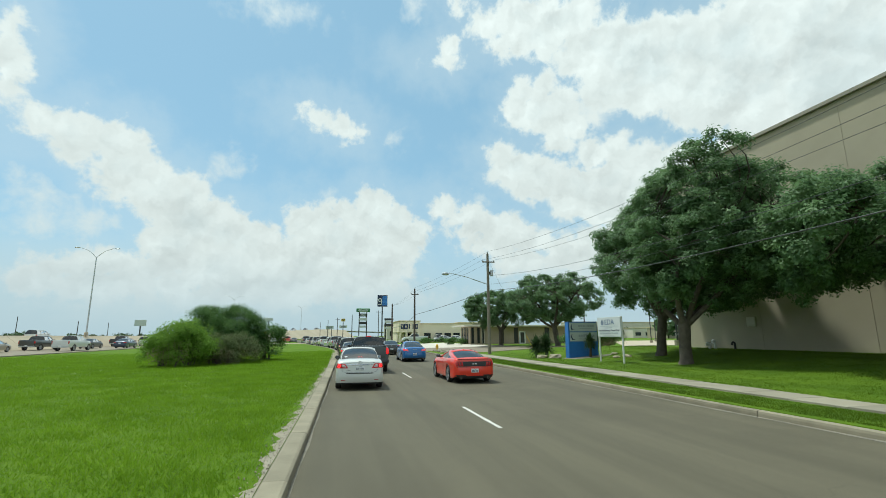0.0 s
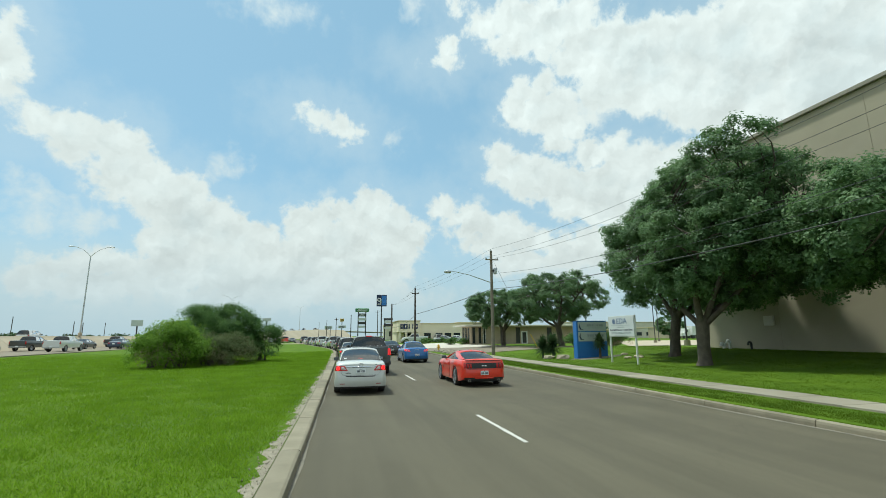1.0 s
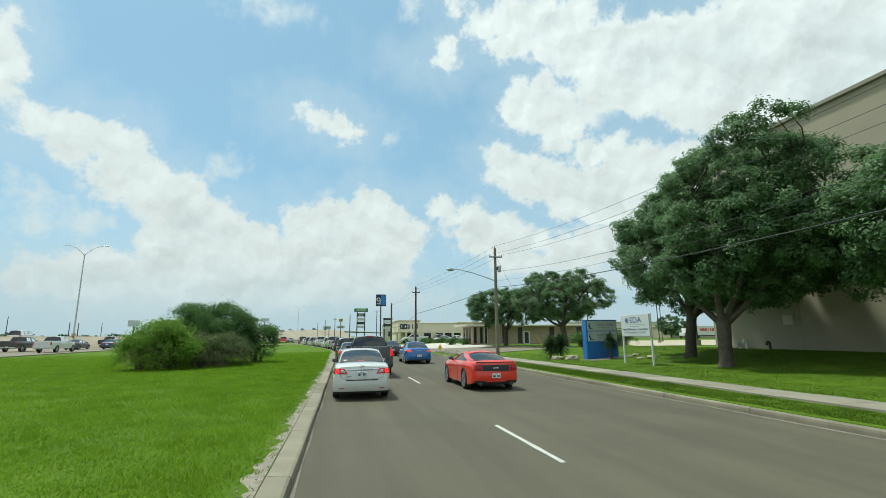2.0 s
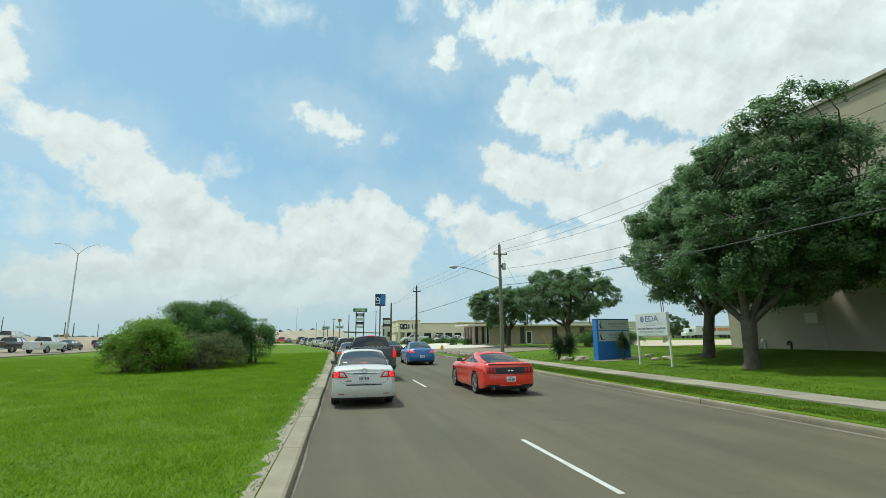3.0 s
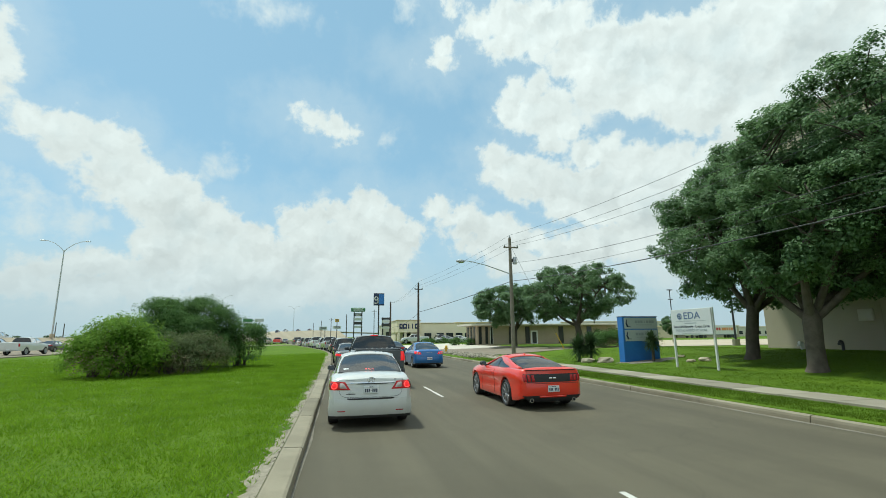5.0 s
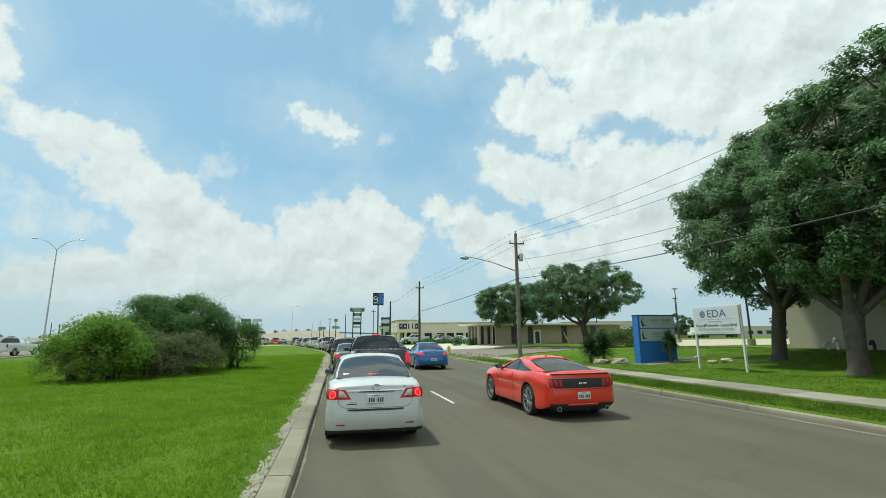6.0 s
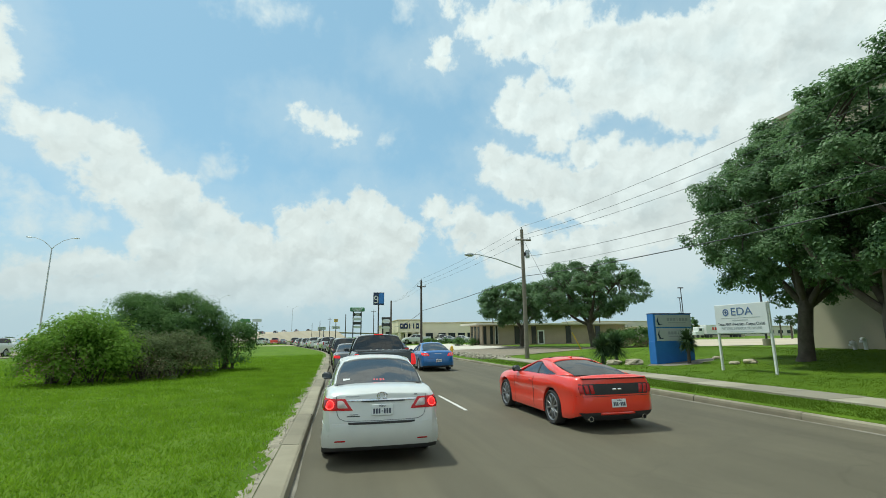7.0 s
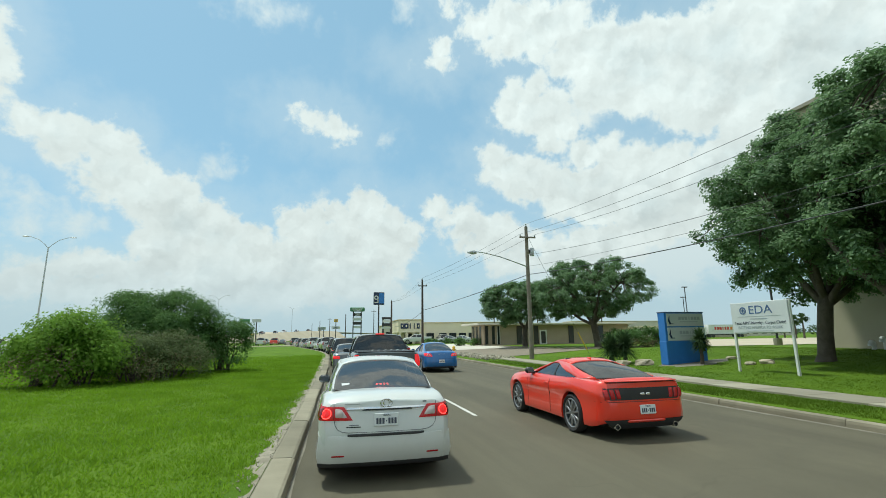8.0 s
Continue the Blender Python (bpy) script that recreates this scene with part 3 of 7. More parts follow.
def build_kerb(name, edge, side, label):
    """Upright kerb in cast lengths of 3 m with open joints; side +1: the road lies on its right."""
    root = thing(name, (0, 0, 0), label, "kerb", kind="structure")
    prof = [(0.0, -0.10), (0.0, 0.085), (-0.012, 0.135), (-0.045, 0.155), (-0.30, 0.165), (-0.33, 0.15), (-0.33, -0.10)]
    y = -24.0
    while y < 110:
        ln = 3.0 if y < 60 else 6.0
        s = Shape()
        rows_ = []
        for k in range(4):
            yy = y + 0.008 + (ln - 0.016) * k / 3
            jog = 0.008 * math.sin(y * 3.1)
            rows_.append([(edge(yy) + side * (o + jog), yy, z + 0.006 * math.sin(y * 1.9)) for o, z in prof])
        s.grid(rows_)
        s.add(rows_[0], [tuple(range(7))])
        s.add(rows_[-1], [tuple(range(7))[::-1]])
        part("kerb_stone", s, KERBSTONE, root)
        y += ln


build_kerb("kerb_median", left_edge, 1, "dusty tan concrete kerb along the grass median")
build_kerb("kerb_verge", right_edge, -1, "weathered tan concrete kerb along the verge")


def build_sidewalk():
    root = thing("pavement", (0, 0, 0), "narrow pale concrete sidewalk between verge and lawn", "sidewalk", kind="structure")
    y, i = -8.0, 0
    while y < 46:
        s = Shape()
        z = 0.215 + 0.006 * math.sin(i * 2.1)
        s.box((right_edge(y) + 2.72, y + 0.75, z - 0.06), (1.30, 1.488, 0.14), 0.008, Matrix.Rotation(0.004 * math.sin(i * 1.3), 4, "Y"))
        part("slab", s, CONCRETE, root)
        y += 1.5
        i += 1


build_sidewalk()


def build_drive():
    """The paved entrance and forecourt beyond the utility pole."""
    s = Shape()
    ys_ = spaced([(46.6, 75, 2.0)])
    pts = []
    for y in ys_:
        a = right_edge(y) + 0.34 if 52 < y < 66 else right_edge(y) + 1.9
        b = 15.0 + (y - 46.6) * 3.2 if y < 51.4 else 22.4 + 5.0 * max(0.0, 1 - (y - 51.4) / 3.0) ** 2
        xs_ = [a + (b - a) * (i / 12) ** 1.5 for i in range(13)]
        pts.append([(x, y, ground_z(x, y) + 0.022) for x in xs_])
    s.grid(pts)
    edge = [(30.2 - 5.0 * i, 51.3) for i in range(2)] + [(23.9, 52.4), (23.0, 53.6), (22.6, 55.0)] + [(22.5, 57.0 + 2.5 * i) for i in range(8)]
    k = Shape()
    for (ax, ay), (bx, by) in zip(edge, edge[1:]):
        ln = math.hypot(bx - ax, by - ay)
        k.box(((ax + bx) / 2, (ay + by) / 2, ground_z(ax, ay) + 0.05), (ln + 0.06, 0.16, 0.16), 0.02, Matrix.Rotation(math.atan2(by - ay, bx - ax), 4, "Z"))
    tagged(part("kerb", k, KERBSTONE), "worn concrete kerb round the grass before the office", "kerb", kind="structure")
    tagged(part("driveway", s, LOT), "faded asphalt forecourt with a pale concrete apron", "driveway", kind="structure")
    s = Shape()
    pts = []
    for y in spaced([(65, 93, 2.0)]):
        a, b = right_edge(y) + 0.5, 22.0
        pts.append([(a + (b - a) * i / 10, y, ground_z(a + (b - a) * i / 10, y) + 0.03) for i in range(11)])
    s.grid(pts)
    tagged(part("driveway", s, PALE), "pale concrete parking apron before the shop", "parking lot", kind="structure")
    # lot behind the signs
    s = Shape()
    pts = []
    for y in spaced([(40, 98, 2.9)]):
        xs_ = [28 + 80 * (i / 14) ** 1.3 + (y - 40) * 0.6 for i in range(15)]
        pts.append([(x, y, ground_z(x, y) + 0.03) for x in xs_])
    s.grid(pts)
    tagged(part("driveway", s, FREEWAY), "sun-bleached tan parking lot behind the lawn", "parking lot", kind="structure")
    s = Shape()
    rnd = random.Random(5)
    for i in range(300):
        y = rnd.uniform(42.0, 53.0)
        x = right_edge(y) + rnd.uniform(0.9, 3.4)
        r = rnd.uniform(0.05, 0.16)
        m = Euler((rnd.random() * 3, rnd.random() * 3, rnd.random() * 3)).to_matrix().to_4x4()
        s.box((x, y, ground_z(x, y) + r * 0.35), (r * 2, r * 1.5, r), r * 0.35, m)
    tagged(part("rubble", s, RUBBLE), "scattered pale stone rubble by the driveway", "rubble", kind="stuff")


build_drive()


# ---------------------------------------------------------------- freeway to the left
def main_shift(y):
    return 38 * (max(0, y - 150) / 250) ** 2 if y < 400 else 38 + (y - 400) * 0.30


def main_z(y):
    return 1.35 + 5.4 * smooth01((y - 170) / 240)


def build_freeway():
    s = ribbon(-120, 150, 10, lambda y: -43.8, lambda y: -30.2, 0.24, 0.3)
    tagged(part("road", s, LOT), "faded grey frontage lanes of the freeway", "road", kind="structure")
    s = ribbon(-150, 900, 10, lambda y: -70 + main_shift(y), lambda y: -44.2 + main_shift(y), main_z, 0.6)
    tagged(part("road", s, FREEWAY), "pale concrete freeway deck rising to an overpass", "freeway", kind="structure")
    root = thing("wall_freeway", (0, 0, 0), "weathered tan concrete retaining wall with cast panels", "retaining wall", kind="structure")
    y = -90.0
    while y < 430:
        ln = 7.5 if y < 200 else 15.0
        s = Shape()
        rows_ = []
        for k in range(3):
            yy = y + 0.03 + (ln - 0.06) * k / 2
            x0 = -44.0 + main_shift(yy)
            out = 1.5 * max(0.0, main_z(yy) - 1.6)
            top = main_z(yy) + 0.85 - 0.78 * smooth01((yy - 170) / 60)
            rows_.append([(x0 + 2.6 + out, yy, -0.1), (x0 + 2.3 + out, yy, 0.3), (x0 + 0.3, yy, main_z(yy) + 0.55), (x0, yy, top), (x0 - 0.22, yy, top), (x0 - 0.3, yy, main_z(yy) - 0.3)])
        s.grid(rows_)
        s.add(rows_[0], [tuple(range(6))]), s.add(rows_[-1], [tuple(range(6))[::-1]])
        part("panel", s, FREEWAY, root)
        y += ln


build_freeway()
apron = part("road", ribbon(113, 215, 6, lambda y: -30.3, lambda y: left_edge(y) + 0.05, lambda y: 0.24 - 0.235 * smooth01((y - 113) / 30), 0.25), FREEWAY)
tagged(apron, "broad tan concrete where the median ends and the lanes join", "road", kind="structure")


# ---------------------------------------------------------------- buildings
def build_big_hall():
    """A tall windowless hall; its long wall runs beside the road."""
    root = thing("hall", (0, 0, 0), "tall windowless hall with plain beige stucco walls", "building")
    z0, z1, x0, x1, y0, y1 = 0.3, 14.85, 27.0, 62.0, -34.0, 31.2
    s = Shape()
    s.box(((x0 + x1) / 2, (y0 + y1) / 2, (z0 + z1) / 2), (x1 - x0, y1 - y0, z1 - z0), 0.03)
    part("wall", s, STUCCO, root)
    s = Shape()
    for a, b, c in (((x0, (y0 + y1) / 2), (0.42, y1 - y0 + 0.3), 0), ((x1, (y0 + y1) / 2), (0.42, y1 - y0 + 0.3), 0), (((x0 + x1) / 2, y1), (x1 - x0, 0.42), 0), (((x0 + x1) / 2, y0), (x1 - x0, 0.42), 0)):
        s.box((a[0], a[1], z1 + 0.09), (b[0], b[1], 0.24), 0.02)
    part("parapet_cap", s, surface("parapet_metal", (0.27, 0.245, 0.19), (0.32, 0.29, 0.23), 2.0, 0.6, 20, 0), root, "pale metal parapet capping")
    s = Shape()
    for y in (24.6, 18.0, 11.4, 4.8, -1.8, -8.4):
        s.box((x0 - 0.004, y, (z0 + z1) / 2), (0.016, 0.025, z1 - z0 - 0.4), 0.003)
    part("joint", s, surface("control_joint", (0.31, 0.27, 0.20), (0.36, 0.315, 0.235), 2.0, 0.9, 20, 0), root)
    s = Shape()
    s.box((x0 - 0.05, 25.3, 2.72), (0.10, 0.72, 0.62), 0.015)
    s.box((x0 - 0.105, 25.3, 2.72), (0.02, 0.60, 0.50), 0.008)
    part("wall_cabinet", s, FASCIA, root, "pale metal cabinet on the wall")
    # gooseneck vent and taps at the foot of the wall
    for y, r, h in ((28.4, 0.10, 0.30), (27.9, 0.08, 0.5), (26.2, 0.07, 0.4)):
        s = Shape()
        zb = ground_z(26.3, y) - 0.05
        path = [(26.3, y, zb), (26.3, y, zb + h)] + [(26.3 - 0.12 + 0.12 * math.cos(a), y, zb + h + 0.12 * math.sin(a)) for a in (0.6, 1.2, 1.8, 2.4, 3.0)] + [(26.06, y, zb + h - 0.08)]
        s.tube(path, r, 10)
        ob = part("vent_pipe", s, FRAMEWHITE if y in (28.4, 27.9) else DARKSTEEL, smooth=True)
        tagged(ob, "white gooseneck vent pipe at the wall's foot" if y in (28.4, 27.9) else "dark standpipe at the foot of the wall", "pipe")


build_big_hall()


def window_unit(parent, x0, x1, y, z0, z1, mullions, facing=-1):
    """A framed window in a wall that faces along y."""
    w = part("window", Shape().box(((x0 + x1) / 2, y + 0.03 * facing, (z0 + z1) / 2), (x1 - x0, 0.05, z1 - z0), 0.005), DARKSTEEL, parent)
    n = mullions
    for i in range(n):
        a, b = x0 + (x1 - x0) * i / n + 0.04, x0 + (x1 - x0) * (i + 1) / n - 0.04
        part("pane", Shape().box(((a + b) / 2, y + 0.062 * facing, (z0 + z1) / 2), (b - a, 0.02, z1 - z0 - 0.12), 0.004), SHOPGLASS, w)
    return w


def build_shop():
    """The cream thrift shop with its raised entrance block."""
    y, zg = 105.0, ground_z(22, 105) - 0.1
    root = thing("shop", (0, 0, 0), "long cream stucco shop with a raised entrance and dark windows", "shop building")
    s = Shape()
    s.box((24.5, y + 12, zg + 2.1), (13.0, 24, 4.2), 0.04)
    part("wall", s, CREAM, root)
    s = Shape()
    s.box((16.0, y + 6, zg + 3.55), (4.9, 13.0, 2.5), 0.04)
    for x in (13.9, 15.3, 16.7, 18.1):
        s.box((x, y - 0.2, zg + 1.2), (0.5, 0.5, 2.4), 0.03)
    s.box((16.0, y + 9, zg + 1.25), (4.6, 12.0, 2.4), 0.04)
    part("entrance_block", s, CREAM, root, "raised cream entrance block on square columns")
    s = Shape()
    s.box((16.0, y + 6, zg + 4.85), (5.15, 13.3, 0.18), 0.02)
    s.box((24.6, y + 12, zg + 4.28), (13.1, 24.3, 0.16), 0.02)
    part("cornice", s, CREAM_TRIM, root, "darker tan cornice")
    part("entrance_door", Shape().box((16.4, y + 2.95, zg + 1.05), (2.2, 0.06, 2.1), 0.01), SHOPGLASS, root, "dark glass entrance doors")
    for x in (19.4, 22.1, 24.2, 26.3, 28.4):
        window_unit(root, x, x + 1.55, y, zg + 0.95, zg + 2.15, 3)
    for i, (w, h) in enumerate(((0.66, 1.05), (0.92, 1.05), (0.24, 1.05), (0.20, 1.05), (0.56, 1.05))):
        x = 14.30 + i * 0.82
        s = Shape().box((x, y - 0.56, zg + 3.60), (w, 0.08, h), 0.02)
        if w > 0.3:
            s.box((x + 0.02, y - 0.60, zg + 3.60), (w * 0.30, 0.04, h * 0.40), 0.01, None, 1)
        part("sign_shape", s, [SIGNNAVY, CREAM], root, "dark blue raised sign shape")


build_shop()


def build_office():
    """The low brown brick office under the oaks."""
    y, zg = 76.0, ground_z(30, 76) - 0.08
    root = thing("office", (0, 0, 0), "low brown brick office with a flat pale roof edge", "office building")
    part("wall", Shape().box((34.1, y + 3, zg + 1.5), (24.2, 6.0, 3.0), 0.03), BRICK, root)
    part("roof", Shape().box((33.7, y + 3.0, zg + 3.12), (26.0, 8.4, 0.26), 0.03), FASCIA, root, "flat roof with a pale overhanging fascia")
    for yy in (y + 1.5, y + 3.2, y + 4.9):
        part("window", Shape().box((21.98, yy, zg + 1.52), (0.06, 0.8, 2.6), 0.01), SHOPGLASS, root, "tall dark slot window")
    for x, w in ((22.45, 0.34), (23.5, 0.32), (24.3, 0.34), (27.6, 0.75), (30.3, 0.62), (36.1, 0.75), (41.2, 0.75)):
        win = part("window", Shape().box((x, y - 0.02, zg + 1.52), (w, 0.06, 2.6), 0.01), SHOPGLASS, root, "tall dark slot window")
        fr = Shape()
        for sx in (-1, 1):
            fr.box((x + sx * (w / 2 + 0.03), y - 0.04, zg + 1.52), (0.06, 0.08, 2.66), 0.008)
        part("window_frame", fr, FRAMEWHITE if x == 24.3 else BLACKTRIM, win)
    d = part("door", Shape().box((31.45, y - 0.03, zg + 1.10), (1.15, 0.08, 2.2), 0.01), FRAMEWHITE, root, "white-framed glass door")
    part("pane", Shape().box((31.45, y - 0.08, zg + 1.12), (0.72, 0.03, 1.8), 0.01), SHOPGLASS, d)
    # second far wing
    part("wing", Shape().box((46.5, y + 22, zg + 1.5), (9, 12, 2.9), 0.03), CREAM, root, "cream stucco wing behind")


build_office()


def build_far_blocks():
    rnd = random.Random(12)
    sites = [(58, 120, 16, 3.2, FASCIA), (74, 128, 14, 2.8, STUCCO), (165, 185, 80, 4.2, FASCIA), (128, 150, 26, 4.0, STUCCO),
             (30, 190, 22, 5.5, FASCIA), (52, 170, 18, 6.0, STUCCO), (150, 230, 60, 8.0, FASCIA)]
    for x, y, w, h, m in sites:
        zg = ground_z(x, y) - 0.1
        root = thing("far_building", (x, y, zg), "low flat-roofed commercial block in the distance", "building", "far blocks")
        part("wall", Shape().box((0, 0, h / 2), (w, 12, h), 0.05), m, root)
        part("roof_edge", Shape().box((0, 0, h + 0.12), (w + 0.5, 12.5, 0.3), 0.05), CREAM_TRIM, root)
        n = max(2, int(w / 5))
        for i in range(n):
            part("window", Shape().box((-w / 2 + (i + 0.5) * w / n, -6.03, h * 0.42), (w / n * 0.55, 0.1, h * 0.35), 0.02), SHOPGLASS, root)

build_far_blocks()


def build_trailer_truck(x, y):
    """A long white box trailer with its tractor, parked across the lot."""
    zg = ground_z(x, y)
    root = thing("semi_trailer_truck", (x, y, zg), "white box trailer truck with red lettering shapes parked across the lot", "truck")
    body = part("trailer", Shape().box((7.0, 0, 2.45), (13.6, 2.5, 2.75), 0.06), FRAMEWHITE, root, "white box trailer")
    s = Shape()
    s.box((7.0, -1.27, 1.10), (13.6, 0.06, 0.12), 0.01)
    s.box((7.0, -1.27, 3.80), (13.6, 0.06, 0.08), 0.01)
    part("edge_rail", s, GALV, body)
    for k, w in enumerate((0.62, 0.7, 0.8, 0.3, 0.55, 0.7)):
        part("lettering_bar", Shape().box((2.6 + k * 0.92, -1.28, 2.75), (w, 0.05, 0.85), 0.02), REDPAINT, body, "red lettering shape")
    for k, w in enumerate((0.7, 0.75, 0.6, 0.6, 0.7, 0.65)):
        part("lettering_bar", Shape().box((8.4 + k * 0.86, -1.28, 2.75), (w, 0.05, 0.85), 0.02), ORANGE, body, "orange lettering shape")
    cab = part("cab", Shape().box((-1.6, 0, 2.0), (2.0, 2.4, 2.4), 0.15).box((-3.0, 0, 1.35), (1.3, 2.2, 1.1), 0.12), FRAMEWHITE, root, "white tractor cab")
    part("side_window", Shape().box((-1.9, -1.21, 2.45), (1.0, 0.05, 0.75), 0.02), SHOPGLASS, cab)
    for wx in (-3.0, 0.6, 1.8, 11.2, 12.4):
        for sd in (-1, 1):
            part("wheel", Shape().lathe([(0.0, -0.14), (0.28, -0.15), (0.46, -0.12), (0.5, 0.0), (0.46, 0.12), (0.28, 0.15), (0.0, 0.14)], "y", 16, (wx, sd * 1.05, 0.5)), DARKSTEEL, root)
    part("chassis", Shape().box((5.0, 0, 0.95), (17.0, 1.0, 0.25), 0.03), DARKSTEEL, root)


build_trailer_truck(110.8, 130.0)


# ---------------------------------------------------------------- trees and shrubs
def leaf_mesh(name, centres, normals, sizes, mat, rng, long=1.7, fold=0.25):
    """Many single leaves as folded diamonds (two triangles each)."""
    n = len(centres)
    nrm = normals / np.linalg.norm(normals, axis=1, keepdims=True)
    ref = rng.normal(size=(n, 3))
    a = np.cross(nrm, ref)
    a /= np.linalg.norm(a, axis=1, keepdims=True) + 1e-9
    b = np.cross(nrm, a)
    s = sizes[:, None]
    tip, tail = centres + a * s * long * 0.5, centres - a * s * long * 0.5
    lf, rt = centres + b * s * 0.5 + nrm * s * fold, centres - b * s * 0.5 + nrm * s * fold
    v = np.stack([tail, rt, tip, lf], axis=1).reshape(-1, 3).astype(np.float32)
    me = bpy.data.meshes.new(name)
    me.vertices.add(4 * n)
    me.vertices.foreach_set("co", v.ravel())
    base = 4 * np.arange(n)[:, None]
    tri = np.concatenate([base + np.array([0, 1, 2]), base + np.array([0, 2, 3])], axis=1).reshape(-1)
    me.loops.add(6 * n)
    me.loops.foreach_set("vertex_index", tri.astype(np.int32))
    me.polygons.add(2 * n)
    me.polygons.foreach_set("loop_start", (3 * np.arange(2 * n)).astype(np.int32))
    me.materials.append(mat)
    me.update(calc_edges=True)
    me.validate()
    return me


def clumped(rng, hubs, radii, per, flat=0.75):
    """Leaf places and outward normals in clumps round the hubs."""
    cs, ns = [], []
    for h, r in zip(hubs, radii):
        k = int(per * r * r)
        d = rng.normal(size=(k, 3))
        d[:, 2] += 0.35
        d /= np.linalg.norm(d, axis=1, keepdims=True)
        rad = r * np.clip(rng.normal(0.83, 0.19, size=(k, 1)), 0.05, 1.3)
        p = d * rad
        p[:, 2] *= flat
        cs.append(h + p)
        ns.append(d + np.array([0, 0, 0.7]) + rng.normal(size=(k, 3)) * 0.55)
    return np.concatenate(cs), np.concatenate(ns)


def crown_hubs(rng, count, centre, size, low, squeeze=0.5, lumpy=1.0, apart=0.0):
    """Clump centres, most of them near the skin of an uneven dome."""
    out, tries = [], 0
    while len(out) < count:
        d = rng.normal(size=3)
        d /= np.linalg.norm(d)
        lump = 1 + lumpy * (0.10 * math.sin(3.1 * d[0] + 2.0 * d[2] + count) + 0.08 * math.sin(5.3 * d[1] - 2.1 * d[0]))
        p = d * size * lump * (squeeze + (1 - squeeze) * rng.random() ** 0.5)
        if p[2] + centre[2] < low + 0.8 * rng.random():
            continue
        q = np.array(centre) + p
        tries += 1
        if apart and out and tries < 6000 and np.min(np.linalg.norm(np.array(out) - q, axis=1)) < apart * (1.0 if tries < 2500 else 0.7):
            continue
        out.append(q)
    return np.array(out)


def limb_path(rng, a, b, sag=0.12, n=6):
    a, b = Vector(a), Vector(b)
    ln = (b - a).length
    off = Vector(rng.normal(size=3)) * ln * sag
    return [a.lerp(b, i / n) + off * math.sin(math.pi * i / n) + Vector((0, 0, ln * 0.10 * math.sin(math.pi * i / n))) for i in range(n + 1)]


def boughs(rng, count, centre, size, low, r0, r1, apart):
    """Leaf boughs (place, radius) set apart over the skin of an uneven dome, with a few inside it."""
    out, tries = [], 0
    while len(out) < count:
        tries += 1
        d = rng.normal(size=3)
        d /= np.linalg.norm(d)
        deep = 0.42 if len(out) % 5 == 4 else rng.uniform(0.74, 0.90)
        lump = 1 + 0.10 * math.sin(3.1 * d[0] + 2.0 * d[2] + count) + 0.08 * math.sin(5.3 * d[1] - 2.1 * d[0])
        q = np.array(centre) + d * size * lump * deep
        r = rng.uniform(r0, r1)
        if q[2] < low + 0.55 * r:
            continue
        if any(np.linalg.norm(q - p) < apart * (r + k) * (1.0 if tries < 4000 else 0.7) for p, k in out) and tries < 9000:
            continue
        out.append((q, r))
    return out


def bough_leaves(rng, tree_mid, made, twigs, per, flat=0.72):
    """Leaf places and normals: every bough is a heap of flat leaf sprays, thick on its outer and upper side."""
    cs, ns = [], []
    for q, r in made:
        out = q - np.array(tree_mid)
        out = out / (np.linalg.norm(out) + 1e-6)
        for i in range(max(3, int(twigs * r * r))):
            d = rng.normal(size=3) + 0.75 * out + np.array([0, 0, 0.45])
            d /= np.linalg.norm(d)
            hub = q + d * r * rng.uniform(0.45, 1.0) * np.array([1, 1, 0.85])
            w = rng.uniform(0.26, 0.50) * min(1.25, 0.75 + 0.25 * r)
            k = int(per * w * w / 0.14 * rng.uniform(0.6, 1.2))
            p = rng.normal(size=(k, 3)) * 0.5
            ln = np.linalg.norm(p, axis=1, keepdims=True)
            p *= np.minimum(1.0, 1.15 / (ln + 1e-6)) * w
            p[:, 2] *= flat
            cs.append(hub + p)
            ns.append(p / w * 0.7 + d * 0.8 + np.array([0, 0, 0.8]) + rng.normal(size=(k, 3)) * 0.5)
    return np.concatenate(cs), np.concatenate(ns)


